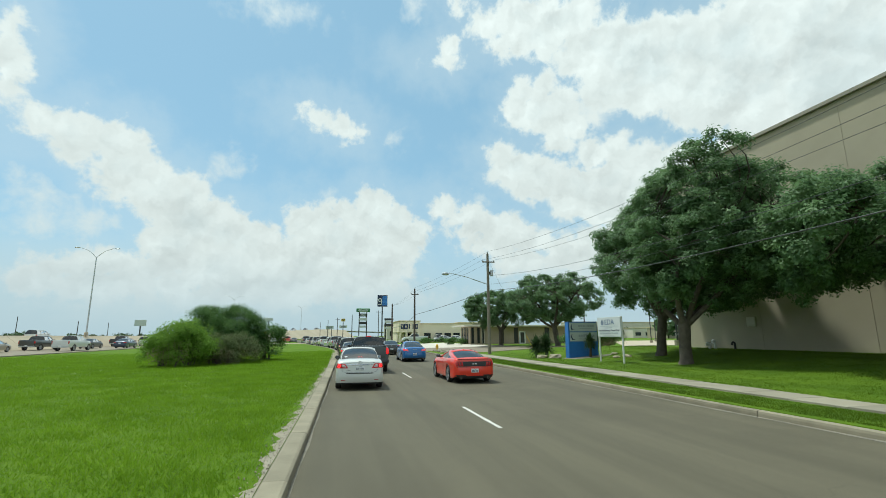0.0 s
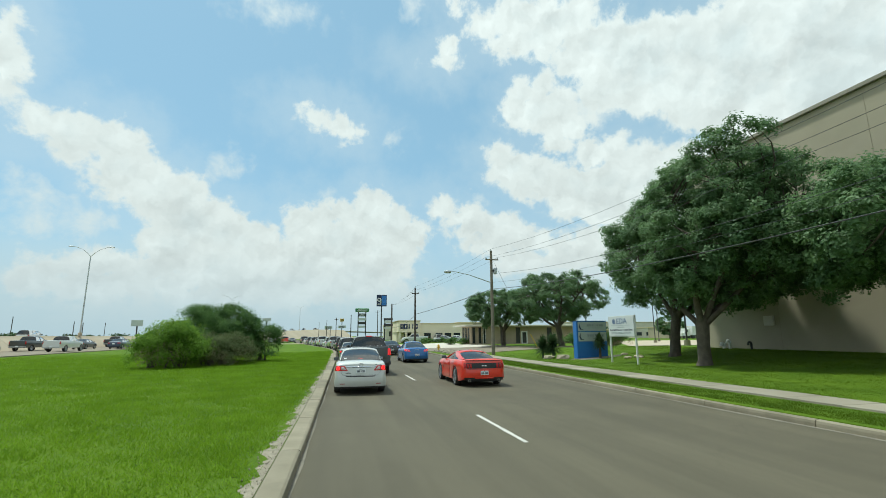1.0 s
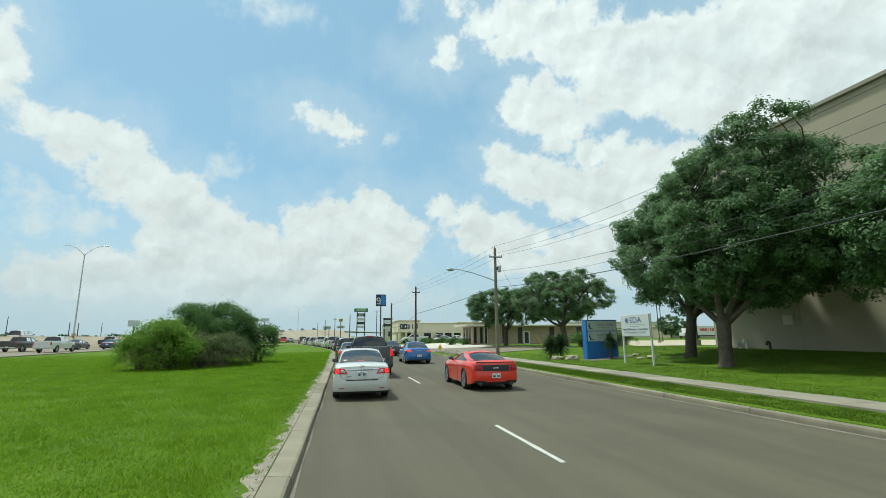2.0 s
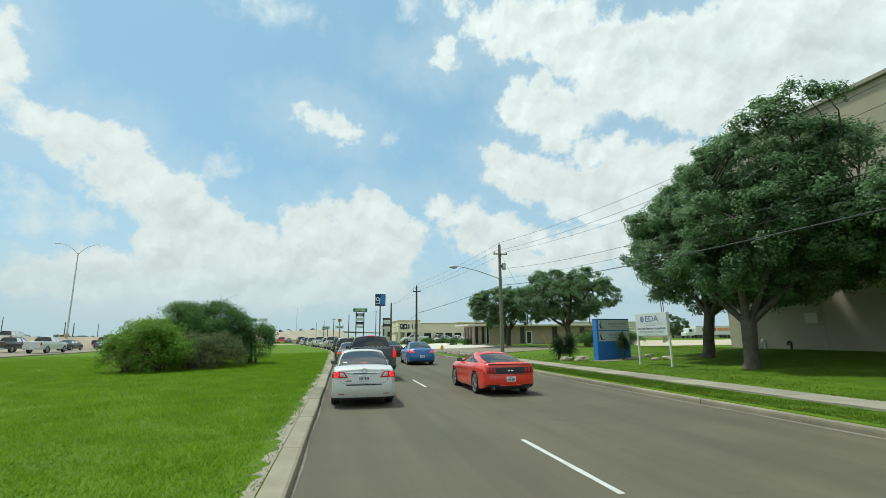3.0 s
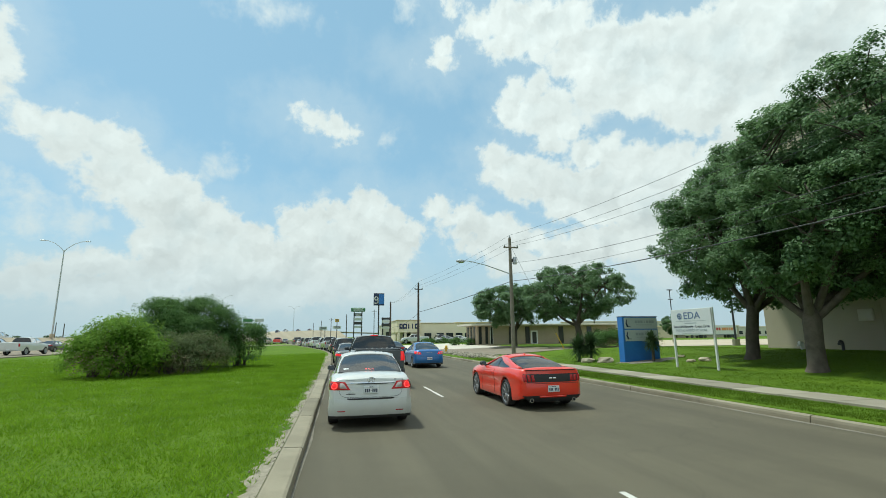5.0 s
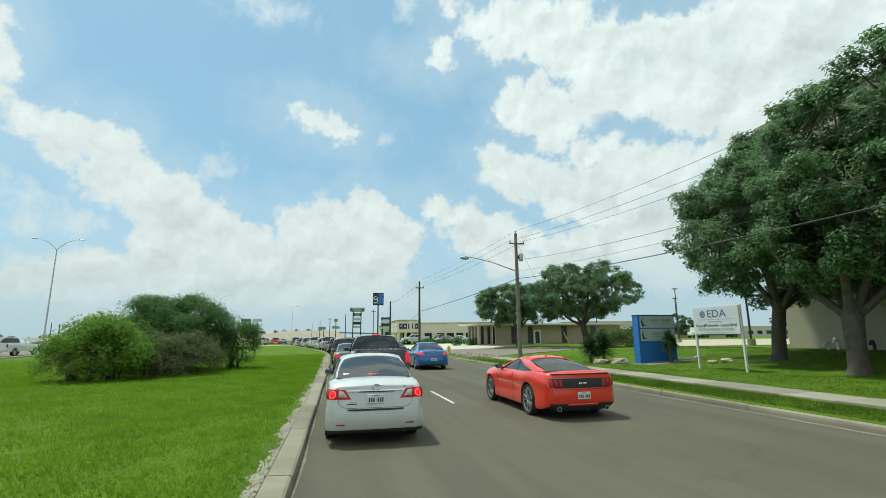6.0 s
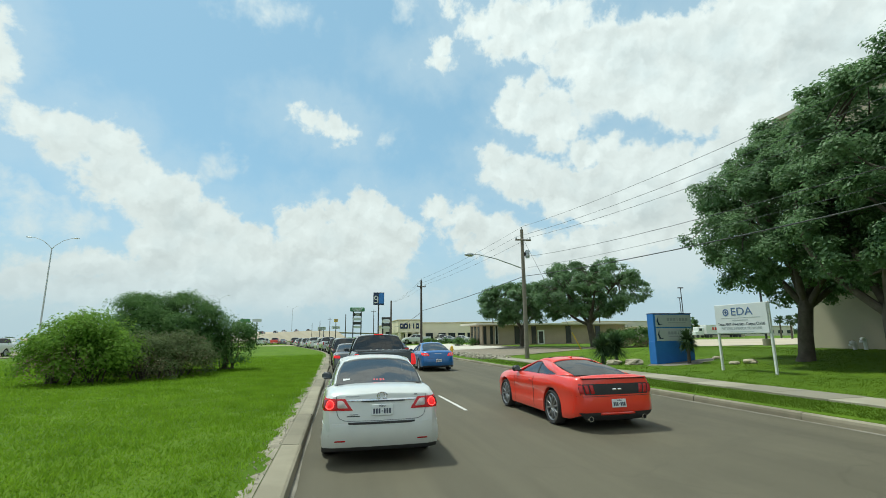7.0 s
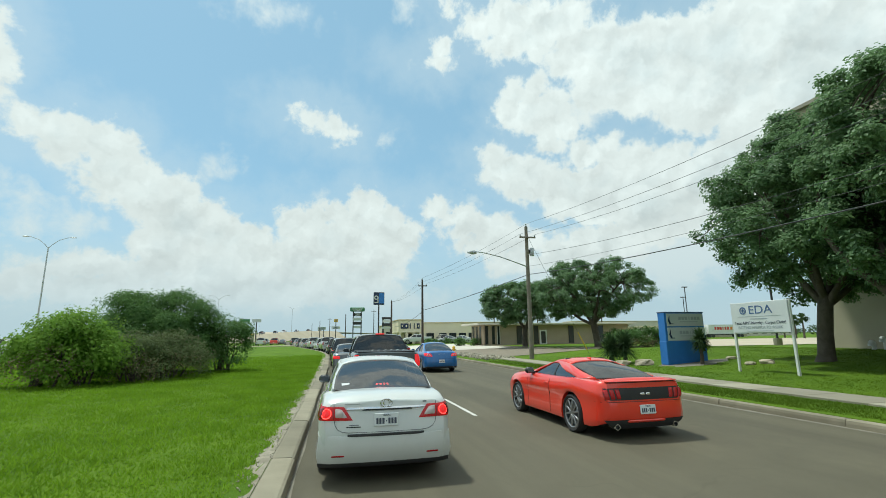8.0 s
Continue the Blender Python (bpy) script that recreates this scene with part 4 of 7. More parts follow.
def oak(x, y, height, spread, low, seed, trunk, lean=(0.0, 0.0), fork=2.2, leaf=0.1, twigs=15, per=120, count=40, size_of=(0.85, 1.45), apart=0.52, deep=None, label="", off=(0.0, 0.0), more=(), forked=False):
    """A live oak: short stout trunk, spreading limbs, a crown of leafy boughs with gaps between them."""
    rng = np.random.default_rng(seed)
    zg = ground_z(x, y) - 0.06
    tree = thing("oak_tree", (x, y, zg), label, "tree", "oaks beside the road")
    top = Vector((lean[0], lean[1], fork))
    s = Shape()
    s.tube([(0, 0, -0.1), (0.01, 0, 0.08), (0.03 + lean[0] * 0.1, lean[1] * 0.1, 0.3), (lean[0] * 0.4, lean[1] * 0.4, fork * 0.5), tuple(top), (lean[0] * 1.1, lean[1] * 1.1, fork + 0.5)],
           [trunk * 1.55, trunk * 1.28, trunk * 1.06, trunk * 0.97, trunk * (1.05 if forked else 0.93), trunk * 0.6], 14)
    part("trunk", s, BARK, tree, smooth=True, sharp=80)
    deep = deep or spread
    size = np.array([spread, deep, (height - low) * 0.52])
    centre = np.array((lean[0] + off[0], lean[1] + off[1], low + (height - low) * 0.45))
    made = boughs(rng, count, centre, size, low, size_of[0], size_of[1], apart) + [(np.array(m[:3]), m[3]) for m in more]
    # small sprays break the outline
    for i in range(count // 5):
        d = rng.normal(size=3)
        d /= np.linalg.norm(d)
        d[2] = abs(d[2]) - 0.25 * rng.random()
        made.append((centre + d * size * rng.uniform(0.93, 1.04), rng.uniform(0.30, 0.48)))
    # main limbs part from the fork, each bough hangs on a branch of the limb nearest to it
    limbs = []
    for i in range(6):
        w = 2 * math.pi * (i + 0.4 * rng.random()) / 6
        end = Vector((centre[0] + math.cos(w) * spread * 0.60, centre[1] + math.sin(w) * deep * 0.60, low + (height - low) * rng.uniform(0.30, 0.66)))
        p = limb_path(rng, top + Vector((0, 0, -0.15)), end, 0.09, 8)
        made.append((np.array(p[-1]), 0.5 * (size_of[0] + size_of[1])))
        limbs.append((p, Shape().tube(p, [trunk * (0.62 if forked and i in (0, 3) else 0.50) * (1 - 0.82 * k / 8) for k in range(9)], 9)))
    for q, r in made:
        v = Vector(q)
        p, shape = min(limbs, key=lambda l: min((v - c).length for c in l[0][3:]))
        c = min(p[3:], key=lambda c: (v - c).length)
        shape.tube(limb_path(rng, c, v, 0.09, 4), [trunk * 0.17 * (1 - 0.17 * k) for k in range(5)], 6)
    for p, shape in limbs:
        part("limb", shape, BARK, tree, smooth=True, sharp=80)
    c, nm = bough_leaves(rng, centre, made, twigs, per)
    part("crown", leaf_mesh("crown", c, nm, rng.uniform(0.6, 1.25, len(c)) * leaf, OAKLEAF, rng), None, tree)
    return tree


oak(20.9, 26.7, 11.2, 5.1, 2.7, 3, 0.30, (0.2, -0.2), 2.5, 0.092, 15, 95, 150, (0.6, 1.1), 0.34, off=(0.85, 0.0), label="broad dark live oak beside the white notice board")
oak(18.4, 21.5, 11.4, 5.0, 3.0, 8, 0.31, (0.1, 0.0), 2.1, 0.092, 15, 95, 145, (0.6, 1.1), 0.34, off=(1.6, -0.6), forked=True, label="tall live oak whose trunk forks low",
    more=((-0.6, -3.3, 10.3, 1.0), (-0.5, -4.6, 10.7, 0.6), (-0.9, -2.2, 10.5, 0.8), (-0.7, -5.4, 10.3, 0.5), (-0.3, -3.9, 9.6, 1.1), (-0.6, -4.0, 11.2, 0.5), (-0.9, -3.0, 11.2, 0.45)))
oak(22.9, 12.2, 8.3, 5.5, 3.0, 14, 0.36, (0.2, 0.3), 2.4, 0.095, 14, 90, 130, (0.65, 1.15), 0.34, off=(-0.3, 0.9), label="live oak close against the beige hall")
oak(27.9, 55.5, 9.6, 6.0, 3.2, 21, 0.36, (-0.4, 0.0), 2.6, 0.125, 13, 62, 105, (0.6, 1.1), 0.36, label="spreading live oak with open limbs before the brick office")
oak(23.0, 63.5, 8.1, 5.6, 2.8, 25, 0.32, (0.1, 0.0), 2.2, 0.135, 13, 60, 90, (0.6, 1.1), 0.36, label="rounded live oak before the brick office")
oak(111.5, 140.0, 8.0, 4.6, 1.2, 52, 0.25, (0, 0), 1.4, 0.28, 9, 26, 45, (0.7, 1.2), 0.4, label="small rounded tree beyond the parking lot")


def shrub(x, y, sx, sy, h, seed, mat, dry=0, leaf=0.12, clumps=46, dens=150, label="", z_low=0.05, top_jag=0.25):
    """A wild multi-stemmed shrub."""
    rng = np.random.default_rng(seed)
    zg = ground_z(x, y) - 0.03
    root = thing("shrub", (x, y, zg), label, "shrub", "shrubs on the grass")
    hubs = crown_hubs(rng, clumps, (0, 0, h * 0.42), np.array([sx * 0.86, sy * 0.86, h * 0.50]), z_low + 0.2, 0.4, 0.5)
    for i in range(7):
        s = Shape()
        for k in range(2):
            e = hubs[int(rng.integers(len(hubs)))]
            s.tube(limb_path(rng, (rng.normal() * sx * 0.18, rng.normal() * sy * 0.18, -0.05), e, 0.08, 5), [0.035 * (1 - 0.15 * j) for j in range(6)], 6)
        part("stem", s, BARK, root, smooth=True)
    c, nm = bough_leaves(rng, (0, 0, h * 0.3), [(q, r) for q, r in zip(hubs, rng.uniform(0.46, 0.86, len(hubs)))], 18, dens * 0.10)
    part("foliage", leaf_mesh("foliage", c, nm, rng.uniform(0.6, 1.3, len(c)) * leaf, mat, rng), None, root)
    # loose shoots that stick out of the top
    shoots = Shape()
    tips, tn = [], []
    for i in range(int(40 * top_jag)):
        hb = hubs[int(rng.integers(len(hubs)))]
        if hb[2] < h * 0.4:
            continue
        d = np.array([rng.normal() * 0.35, rng.normal() * 0.35, 1.0])
        ln = rng.uniform(0.35, 0.75)
        shoots.tube([hb, hb + d * ln * 0.6, hb + d * ln], [0.012, 0.009, 0.004], 5)
        for k in range(26):
            tips.append(hb + d * ln * rng.uniform(0.35, 1.02) + rng.normal(size=3) * 0.09)
            tn.append(rng.normal(size=3) + np.array([0, 0, 0.6]))
    if tips:
        part("shoot_twigs", shoots, BARK, root)
        part("shoot_leaves", leaf_mesh("shoots", np.array(tips), np.array(tn), rng.uniform(0.6, 1.1, len(tips)) * leaf, mat, rng), None, root)
    if dry:
        dh = np.array([(rng.uniform(-0.85, 0.85) * sx, -sy * rng.uniform(0.7, 1.15), rng.uniform(0.15, 0.55) * h * 0.85) for _ in range(dry)])
        c, nm = clumped(rng, dh, rng.uniform(0.35, 0.6, dry), 170, 0.9)
        part("dry_foliage", leaf_mesh("dry_foliage", c, nm, rng.uniform(0.5, 1.1, len(c)) * leaf * 0.8, DRYLEAF, rng), None, root, "withered brown lower twigs")
    return root


shrub(-7.95, 36.2, 2.95, 2.7, 4.05, 41, SHRUBLEAF, 34, 0.064, 165, 700, "large dark green wild shrub with withered lower twigs")
shrub(-8.85, 30.9, 1.5, 1.3, 2.5, 42, BRIGHTLEAF, 12, 0.07, 62, 430, "bright green leafy shrub before the larger one", 0.05, 0.8)
shrub(-10.45, 31.6, 0.95, 1.0, 1.75, 43, BRIGHTLEAF, 5, 0.07, 40, 420, "low green shrub at the thicket's edge", 0.05, 0.6)
shrub(-5.2, 37.6, 1.1, 1.2, 2.9, 44, SHRUBLEAF, 4, 0.065, 44, 330, "thin straggly shrub with bare lower stems", 0.4)
shrub(-7.3, 31.9, 1.1, 0.9, 1.8, 45, WITHERED, 20, 0.06, 26, 380, "half-withered brownish shrub in the thicket")
shrub(-6.6, 33.4, 1.5, 0.9, 1.8, 48, WITHERED, 20, 0.06, 30, 380, "brown withered undergrowth at the thicket's foot")
shrub(31.5, 57.0, 2.0, 1.4, 1.7, 46, SHRUBLEAF, 0, 0.13, 22, 110, "clipped dark shrub under the oak")
shrub(28.4, 48.0, 4.1, 1.1, 1.45, 47, SHRUBLEAF, 22, 0.11, 60, 190, "row of mixed reddish green shrubs across the lawn")
for i, (x, y) in enumerate(((19.0, 98.0), (22.0, 98.5), (25.0, 99.0), (17.0, 92.0), (21.5, 78.0), (19.5, 80.0))):
    shrub(x, y, 1.2, 0.8, 0.5, 60 + i, SHRUBLEAF, 0, 0.13, 12, 80, "low clipped shrub before the shop")


def yucca(x, y, h, r, seed, label, low=0.3, high=0.62):
    """A rosette of long stiff blades on a short stem."""
    rng = np.random.default_rng(seed)
    zg = ground_z(x, y)
    root = thing("yucca", (x, y, zg), label, "yucca plant", "yuccas by the sign")
    part("stem", Shape().tube([(0, 0, -0.05), (0.02, 0, h * 0.3), (0.0, 0.03, h * high)], [0.10, 0.08, 0.07], 8), BARK, root)
    s = Shape()
    for i in range(420):
        w, e = rng.uniform(0, 2 * math.pi), rng.uniform(-0.75, 1.4)
        d = Vector((math.cos(w) * math.cos(e), math.sin(w) * math.cos(e), math.sin(e)))
        o = Vector((0, 0, h * rng.uniform(low, high)))
        ln = r * rng.uniform(0.75, 1.1)
        side = d.cross(Vector((0, 0, 1))).normalized() * 0.035
        mid, tip = o + d * ln * 0.55 + Vector((0, 0, 0.03)), o + d * ln + Vector((0, 0, -0.10 * ln))
        s.add([o - side * 0.6, o + side * 0.6, mid + side, tip, mid - side], [(0, 1, 2, 4), (4, 2, 3)])
    part("foliage", s, YUCCALEAF, root)


yucca(17.85, 30.3, 1.75, 0.62, 5, "spiky yucca on a bare stem before the blue sign", 0.5, 0.74)
yucca(16.1, 33.9, 1.9, 1.0, 6, "bushy dark yucca beside limestone boulders")
yucca(15.4, 34.2, 1.7, 0.95, 7, "bushy dark yucca beside limestone boulders")


def boulder(x, y, r, seed):
    bm = bmesh.new()
    bmesh.ops.create_icosphere(bm, subdivisions=3, radius=r)
    for v in bm.verts:
        n = noise.noise(v.co * 1.6 / r + Vector((seed, 0, 0)))
        v.co *= 1 + 0.35 * n
        v.co.z = 0.55 * max(-0.4 * r, min(0.72 * r, v.co.z))
    me = bpy.data.meshes.new("boulder")
    bm.to_mesh(me)
    bm.free()
    me.materials.append(ROCK)
    ob = part("boulder", me, None, at=Matrix.Translation((x, y, ground_z(x, y) + r * 0.22)) @ Matrix.Rotation(seed, 4, "Z"))
    tagged(ob, "pale limestone boulder on the lawn", "boulder", "boulders by the sign")


for i, (x, y, r) in enumerate(((15.35, 33.1, 0.40), (16.1, 32.3, 0.46), (15.7, 32.3, 0.16), (19.3, 28.1, 0.30), (18.7, 28.4, 0.22), (20.1, 30.8, 0.22))):
    boulder(x, y, r, 3 + i * 1.7)


def planting_bed(x, y, rx, ry):
    """Bare soil with an uneven edge round the foot of the sign."""
    rings = []
    for q in (0.0, 0.5, 1.0):
        ring = []
        for k in range(33):
            a = 2 * math.pi * k / 32
            e = q * (1 + 0.14 * math.sin(3 * a + 1) + 0.08 * math.sin(7 * a))
            px_, py_ = x + rx * e * math.cos(a), y + ry * e * math.sin(a)
            ring.append((px_, py_, ground_z(px_, py_) + 0.034 * (1 - q) + 0.008))
        rings.append(ring)
    tagged(part("planting_bed", Shape().grid(rings), DUST), "bare soil bed round the sign", "soil", kind="structure")


planting_bed(17.95, 30.9, 1.9, 0.95)


def palm(x, y, h, seed):
    rng = np.random.default_rng(seed)
    zg = ground_z(x, y)
    root = thing("palm_tree", (x, y, zg), "slim fan palm in the distance", "palm tree", "far palms")
    part("trunk", Shape().tube([(0, 0, 0), (0.1, 0, h * 0.5), (0.05, 0, h * 0.9)], [0.22, 0.17, 0.15], 8), BARK, root)
    s = Shape()
    for i in range(60):
        w, e = rng.uniform(0, 2 * math.pi), rng.uniform(-0.9, 1.3)
        d = Vector((math.cos(w) * math.cos(e), math.sin(w) * math.cos(e), math.sin(e)))
        o = Vector((0.05, 0, h * 0.9))
        sd = d.cross(Vector((0, 0, 1))).normalized() * 0.22
        s.add([o, o + d * 0.9 + sd, o + d * 1.5 + Vector((0, 0, -0.2)), o + d * 0.9 - sd], [(0, 1, 2, 3)])
    part("fronds", s, YUCCALEAF, root)


for i, (x, y, h) in enumerate(((96.5, 90, 4.3), (100, 91, 4.8), (110, 104, 5.0))):
    palm(x, y, h, i)


def far_woods():
    """Low scrub and distant trees along the skyline."""
    rng = np.random.default_rng(77)
    hubs, rad = [], []
    for i in range(420):
        x, y = -85 - 150 * rng.random() ** 1.2, rng.uniform(20, 460)
        hubs.append((x, y, 1.0 + 1.5 * rng.random() ** 2)), rad.append(rng.uniform(0.9, 2.2))
    for i in range(170):
        x, y = rng.uniform(40, 330), rng.uniform(160, 420)
        hubs.append((x, y, 1.5 + 2.0 * rng.random())), rad.append(rng.uniform(1.6, 3.2))
    c, nm = clumped(rng, np.array(hubs), rad, 26, 0.8)
    ob = part("far_trees", leaf_mesh("far_trees", c, nm, rng.uniform(0.5, 1.0, len(c)) * 0.7, FARLEAF, rng), None)
    tagged(ob, "hazy scrub and trees along the skyline", "trees", kind="stuff")


far_woods()


# ---------------------------------------------------------------- grass blades near the road
def build_grass():
    rng = np.random.default_rng(9)

    def blades(name, n, x0, x1, y0, y1, hi, keep, label, mat=BLADE):
        y = y0 + (y1 - y0) * rng.random(n) ** 1.35
        x = x1 - (x1 - x0) * rng.random(n) ** (1.5 if x0 < 0 else 1.0)
        thin = rng.random(n) < np.clip((y1 - y) / 24, 0, 1) * np.clip((x - x0) / 4 if x0 < 0 else 1.0, 0, 1)
        x, y = x[thin], y[thin]
        ok = np.array([keep(a, b) for a, b in zip(x, y)])
        ok &= rng.random(len(x)) < np.clip((y - y.min()) / 5.0, 0.0, 1.0) * np.clip((y.max() - y) / 6.0, 0.0, 1.0)
        x, y = x[ok], y[ok]
        n = len(x)
        z = np.array([ground_z(a, b) for a, b in zip(x, y)])
        patch = 0.62 + 0.45 * np.sin(x * 1.7 + np.sin(y * 0.9) * 2) * np.sin(y * 1.3 + x * 0.4) + 0.4 * np.sin(x * 6.1 + 1.5 * np.sin(y * 2.7)) * np.sin(y * 5.2 + np.sin(x * 3.3))
        h = hi * np.clip(rng.normal(1.0, 0.35, n), 0.3, 2.2) * np.clip(patch + 0.35, 0.45, 1.3)
        w = rng.uniform(0.005, 0.011, n) * (1 + y * 0.03)
        a = rng.uniform(0, 2 * math.pi, n)
        dx, dy = np.cos(a) * w, np.sin(a) * w
        lx, ly = rng.normal(0, 0.75, n) * h, rng.normal(0, 0.75, n) * h
        p = np.stack([np.stack([x - dx, y - dy, z - 0.01], 1), np.stack([x + dx, y + dy, z - 0.01], 1), np.stack([x + lx, y + ly, z + h], 1)], 1)
        me = bpy.data.meshes.new(name)
        me.vertices.add(3 * n)
        me.vertices.foreach_set("co", p.reshape(-1).astype(np.float32))
        me.loops.add(3 * n)
        me.loops.foreach_set("vertex_index", np.arange(3 * n, dtype=np.int32))
        me.polygons.add(n)
        me.polygons.foreach_set("loop_start", (3 * np.arange(n)).astype(np.int32))
        me.materials.append(mat)
        me.update(calc_edges=True)
        tagged(part(name, me, None), label, "grass", kind="stuff")

    def bare(a, b):
        d = left_edge(b) - 0.33 - a
        return d > 0.05 + 0.30 * max(0, math.sin(b * 0.9) * math.sin(b * 2.3 + 1)) and (d > 0.7 or rng.random() < 0.08 + 1.25 * d)

    blades("grass_median", 820000, -30.5, -0.5, -7, 62, 0.055, bare, "thick mown grass with uneven tufts on the median")
    blades("grass_verge", 105000, 10.1, 11.7, -4, 46, 0.030, lambda a, b: a > right_edge(b) + 0.36, "mown grass strip between kerb and sidewalk", LAWNBLADE)
    blades("grass_lawn", 230000, 13.2, 27, -4, 46, 0.027, lambda a, b: a > right_edge(b) + 3.4, "mown lawn under the oaks", LAWNBLADE)


build_grass()


# ---------------------------------------------------------------- poles, lamps and wires
def wire(name, pts, r=0.009, label="dark overhead utility wire"):
    ob = part(name, Shape().tube(pts, r, 5), WIRE)
    return tagged(ob, label, "utility wire", "overhead wires")


def sagging(a, b, sag, n=18):
    a, b = Vector(a), Vector(b)
    return [a.lerp(b, i / n) - Vector((0, 0, 4 * sag * (i / n) * (1 - i / n))) for i in range(n + 1)]


PX, PY, PZ = 14.05, 41.77, 9.75


def utility_pole(x, y, h, r, wood, label, arms=((0.85, 1.25),), lamp=False):
    zg = ground_z(x, y) - 0.05
    root = thing("utility_pole", (x, y, zg), label, "utility pole", "utility poles")
    h = h - zg
    part("post", Shape().tube([(0, 0, -0.2), (0, 0, h * 0.5), (0, 0, h)], [r, r * 0.86, r * 0.68], 12), wood, root, smooth=True)
    for below, half in arms:
        arm = part("crossarm", Shape().box((0, -r - 0.03, h - below), (half, 0.10, 0.11), 0.01), wood, root)
        for dx in (-0.45, 0.45):
            part("insulator", Shape().lathe([(0.0, 0.0), (0.045, 0.0), (0.06, 0.05), (0.035, 0.08), (0.05, 0.12), (0.0, 0.16)], "z", 10, (dx * half, -r - 0.03, h - below + 0.055)), INKGREY, arm, smooth=True)
    part("top_pin", Shape().lathe([(0.0, 0.0), (0.05, 0.0), (0.06, 0.08), (0.03, 0.12), (0.045, 0.18), (0.0, 0.22)], "z", 10, (0, 0, h)), INKGREY, root, smooth=True)
    if lamp:
        lz = 6.95 - zg
        arm = part("lamp_arm", Shape().tube([(-0.1, -0.05, lz - 0.2), (-0.9, -0.1, lz + 0.05), (-2.2, -0.15, lz + 0.45), (-3.5, -0.15, lz + 0.72), (-3.95, -0.15, lz + 0.74)], [0.045, 0.042, 0.038, 0.034, 0.03], 8), GALV, root, "grey lamp bracket", True)
        part("lamp_head", Shape().lathe([(0.0, -0.38), (0.07, -0.36), (0.14, -0.1), (0.15, 0.12), (0.09, 0.3), (0.0, 0.32)], "x", 12, (-4.25, -0.15, lz + 0.70)), GALV, arm, "grey cobra lamp head", True)
        tr = part("transformer", Shape().lathe([(0.0, -0.30), (0.15, -0.30), (0.16, -0.27), (0.16, 0.24), (0.13, 0.29), (0.0, 0.33)], "z", 14, (0.36, -0.05, 7.85 - zg)), GALV, root, "grey fuse cutout and transformer can", True)
        part("bracket", Shape().box((0.16, -0.05, 7.85 - zg), (0.2, 0.05, 0.3), 0.01), DARKSTEEL, tr)
    return root


utility_pole(PX, PY, PZ, 0.17, POLEWOOD, "weathered wooden utility pole with crossarm and street lamp", ((0.85, 1.25),), True)
utility_pole(10.35, 63.0, 8.3, 0.15, CREOSOTE, "dark wooden utility pole with short crossarm", ((0.75, 1.0),))
utility_pole(10.9, 95.0, 8.3, 0.19, CREOSOTE, "dark wooden utility pole", ())
for i, (x, y, h) in enumerate(((4.5, 150, 8.5), (0.0, 190, 9.0), (-4.5, 235, 9.5), (14.5, 170, 11.0), (-10, 290, 10), (36, 110, 7.4), (40, 96, 6.8), (60, 105, 8.5))):
    utility_pole(x, y, h, 0.15, CREOSOTE, "distant dark utility pole", ((0.6, 1.6),) if i % 2 else ())
# three conductors on the crossarm, and the lower telephone cables
for dx, top in ((-0.56, PZ - 0.63), (0.0, PZ + 0.2), (0.56, PZ - 0.63)):
    wire("wire", sagging((PX + dx, PY - 0.2, top), (PX + dx, -14.0, top), 1.52))
    wire("wire", sagging((PX + dx, PY - 0.2, top), (10.35 + dx * 0.8, 63.0 - 0.18, min(8.5, top - 1.3)), 0.25))
    wire("wire", sagging((10.35 + dx * 0.8, 63.0 - 0.18, 8.4 if dx == 0 else 7.75), (10.9, 95, 8.1), 0.4))
for z, sag, r, lab in ((7.6, 1.60, 0.011, "dark overhead utility wire"), (6.75, 1.2, 0.008, "dark overhead utility wire"), (6.15, 1.08, 0.022, "thick black telephone cable")):
    wire("wire", sagging((PX, PY - 0.17, z), (PX, -14.0, z), sag), r, lab)
wire("wire", sagging((PX, PY + 0.17, 6.15), (10.35, 62.9, 4.75), 0.12), 0.026, "thick black telephone cable")
wire("wire", sagging((10.35, 63.1, 4.6), (10.9, 95, 3.6), 0.5), 0.026, "thick black telephone cable")
wire("wire", sagging((PX + 0.1, PY, 9.0), (18.45, 41.6, 0.5), 0.02), 0.010, "thin guy wire running down to the lawn")
part_guard = part("guy_guard", Shape().tube([(18.34, 41.61, 0.72), (17.68, 41.64, 2.0)], 0.04, 8), YELLOWPAINT)
tagged(part_guard, "faded yellow guy wire guard", "guy guard")


def highway_lamp(x, y, zb, zt, label):
    root = thing("highway_lamp", (x, y, zb), label, "street lamp", "freeway lamps")
    h = zt - zb
    part("base", Shape().lathe([(0.0, 0.0), (0.32, 0.0), (0.32, 0.5), (0.22, 0.62), (0.0, 0.62)], "z", 12), FREEWAY, root)
    part("mast", Shape().tube([(0, 0, 0.4), (0, 0, h * 0.5), (0, 0, h - 1.7)], [0.13, 0.105, 0.08], 12), GALV, root, smooth=True)
    for sd in (-1, 1):
        p = [(0, 0, h - 1.9), (sd * 0.5, sd * 0.0, h - 1.3), (sd * 1.4, 0, h - 0.55), (sd * 2.5, 0, h - 0.12), (sd * 3.0, 0, h - 0.05)]
        a = part("arm", Shape().tube(p, [0.055, 0.05, 0.045, 0.04, 0.04], 8), GALV, root, smooth=True)
        part("lamp_head", Shape().box((sd * 3.3, 0, h - 0.06), (0.75, 0.3, 0.16), 0.05), GALV, a)


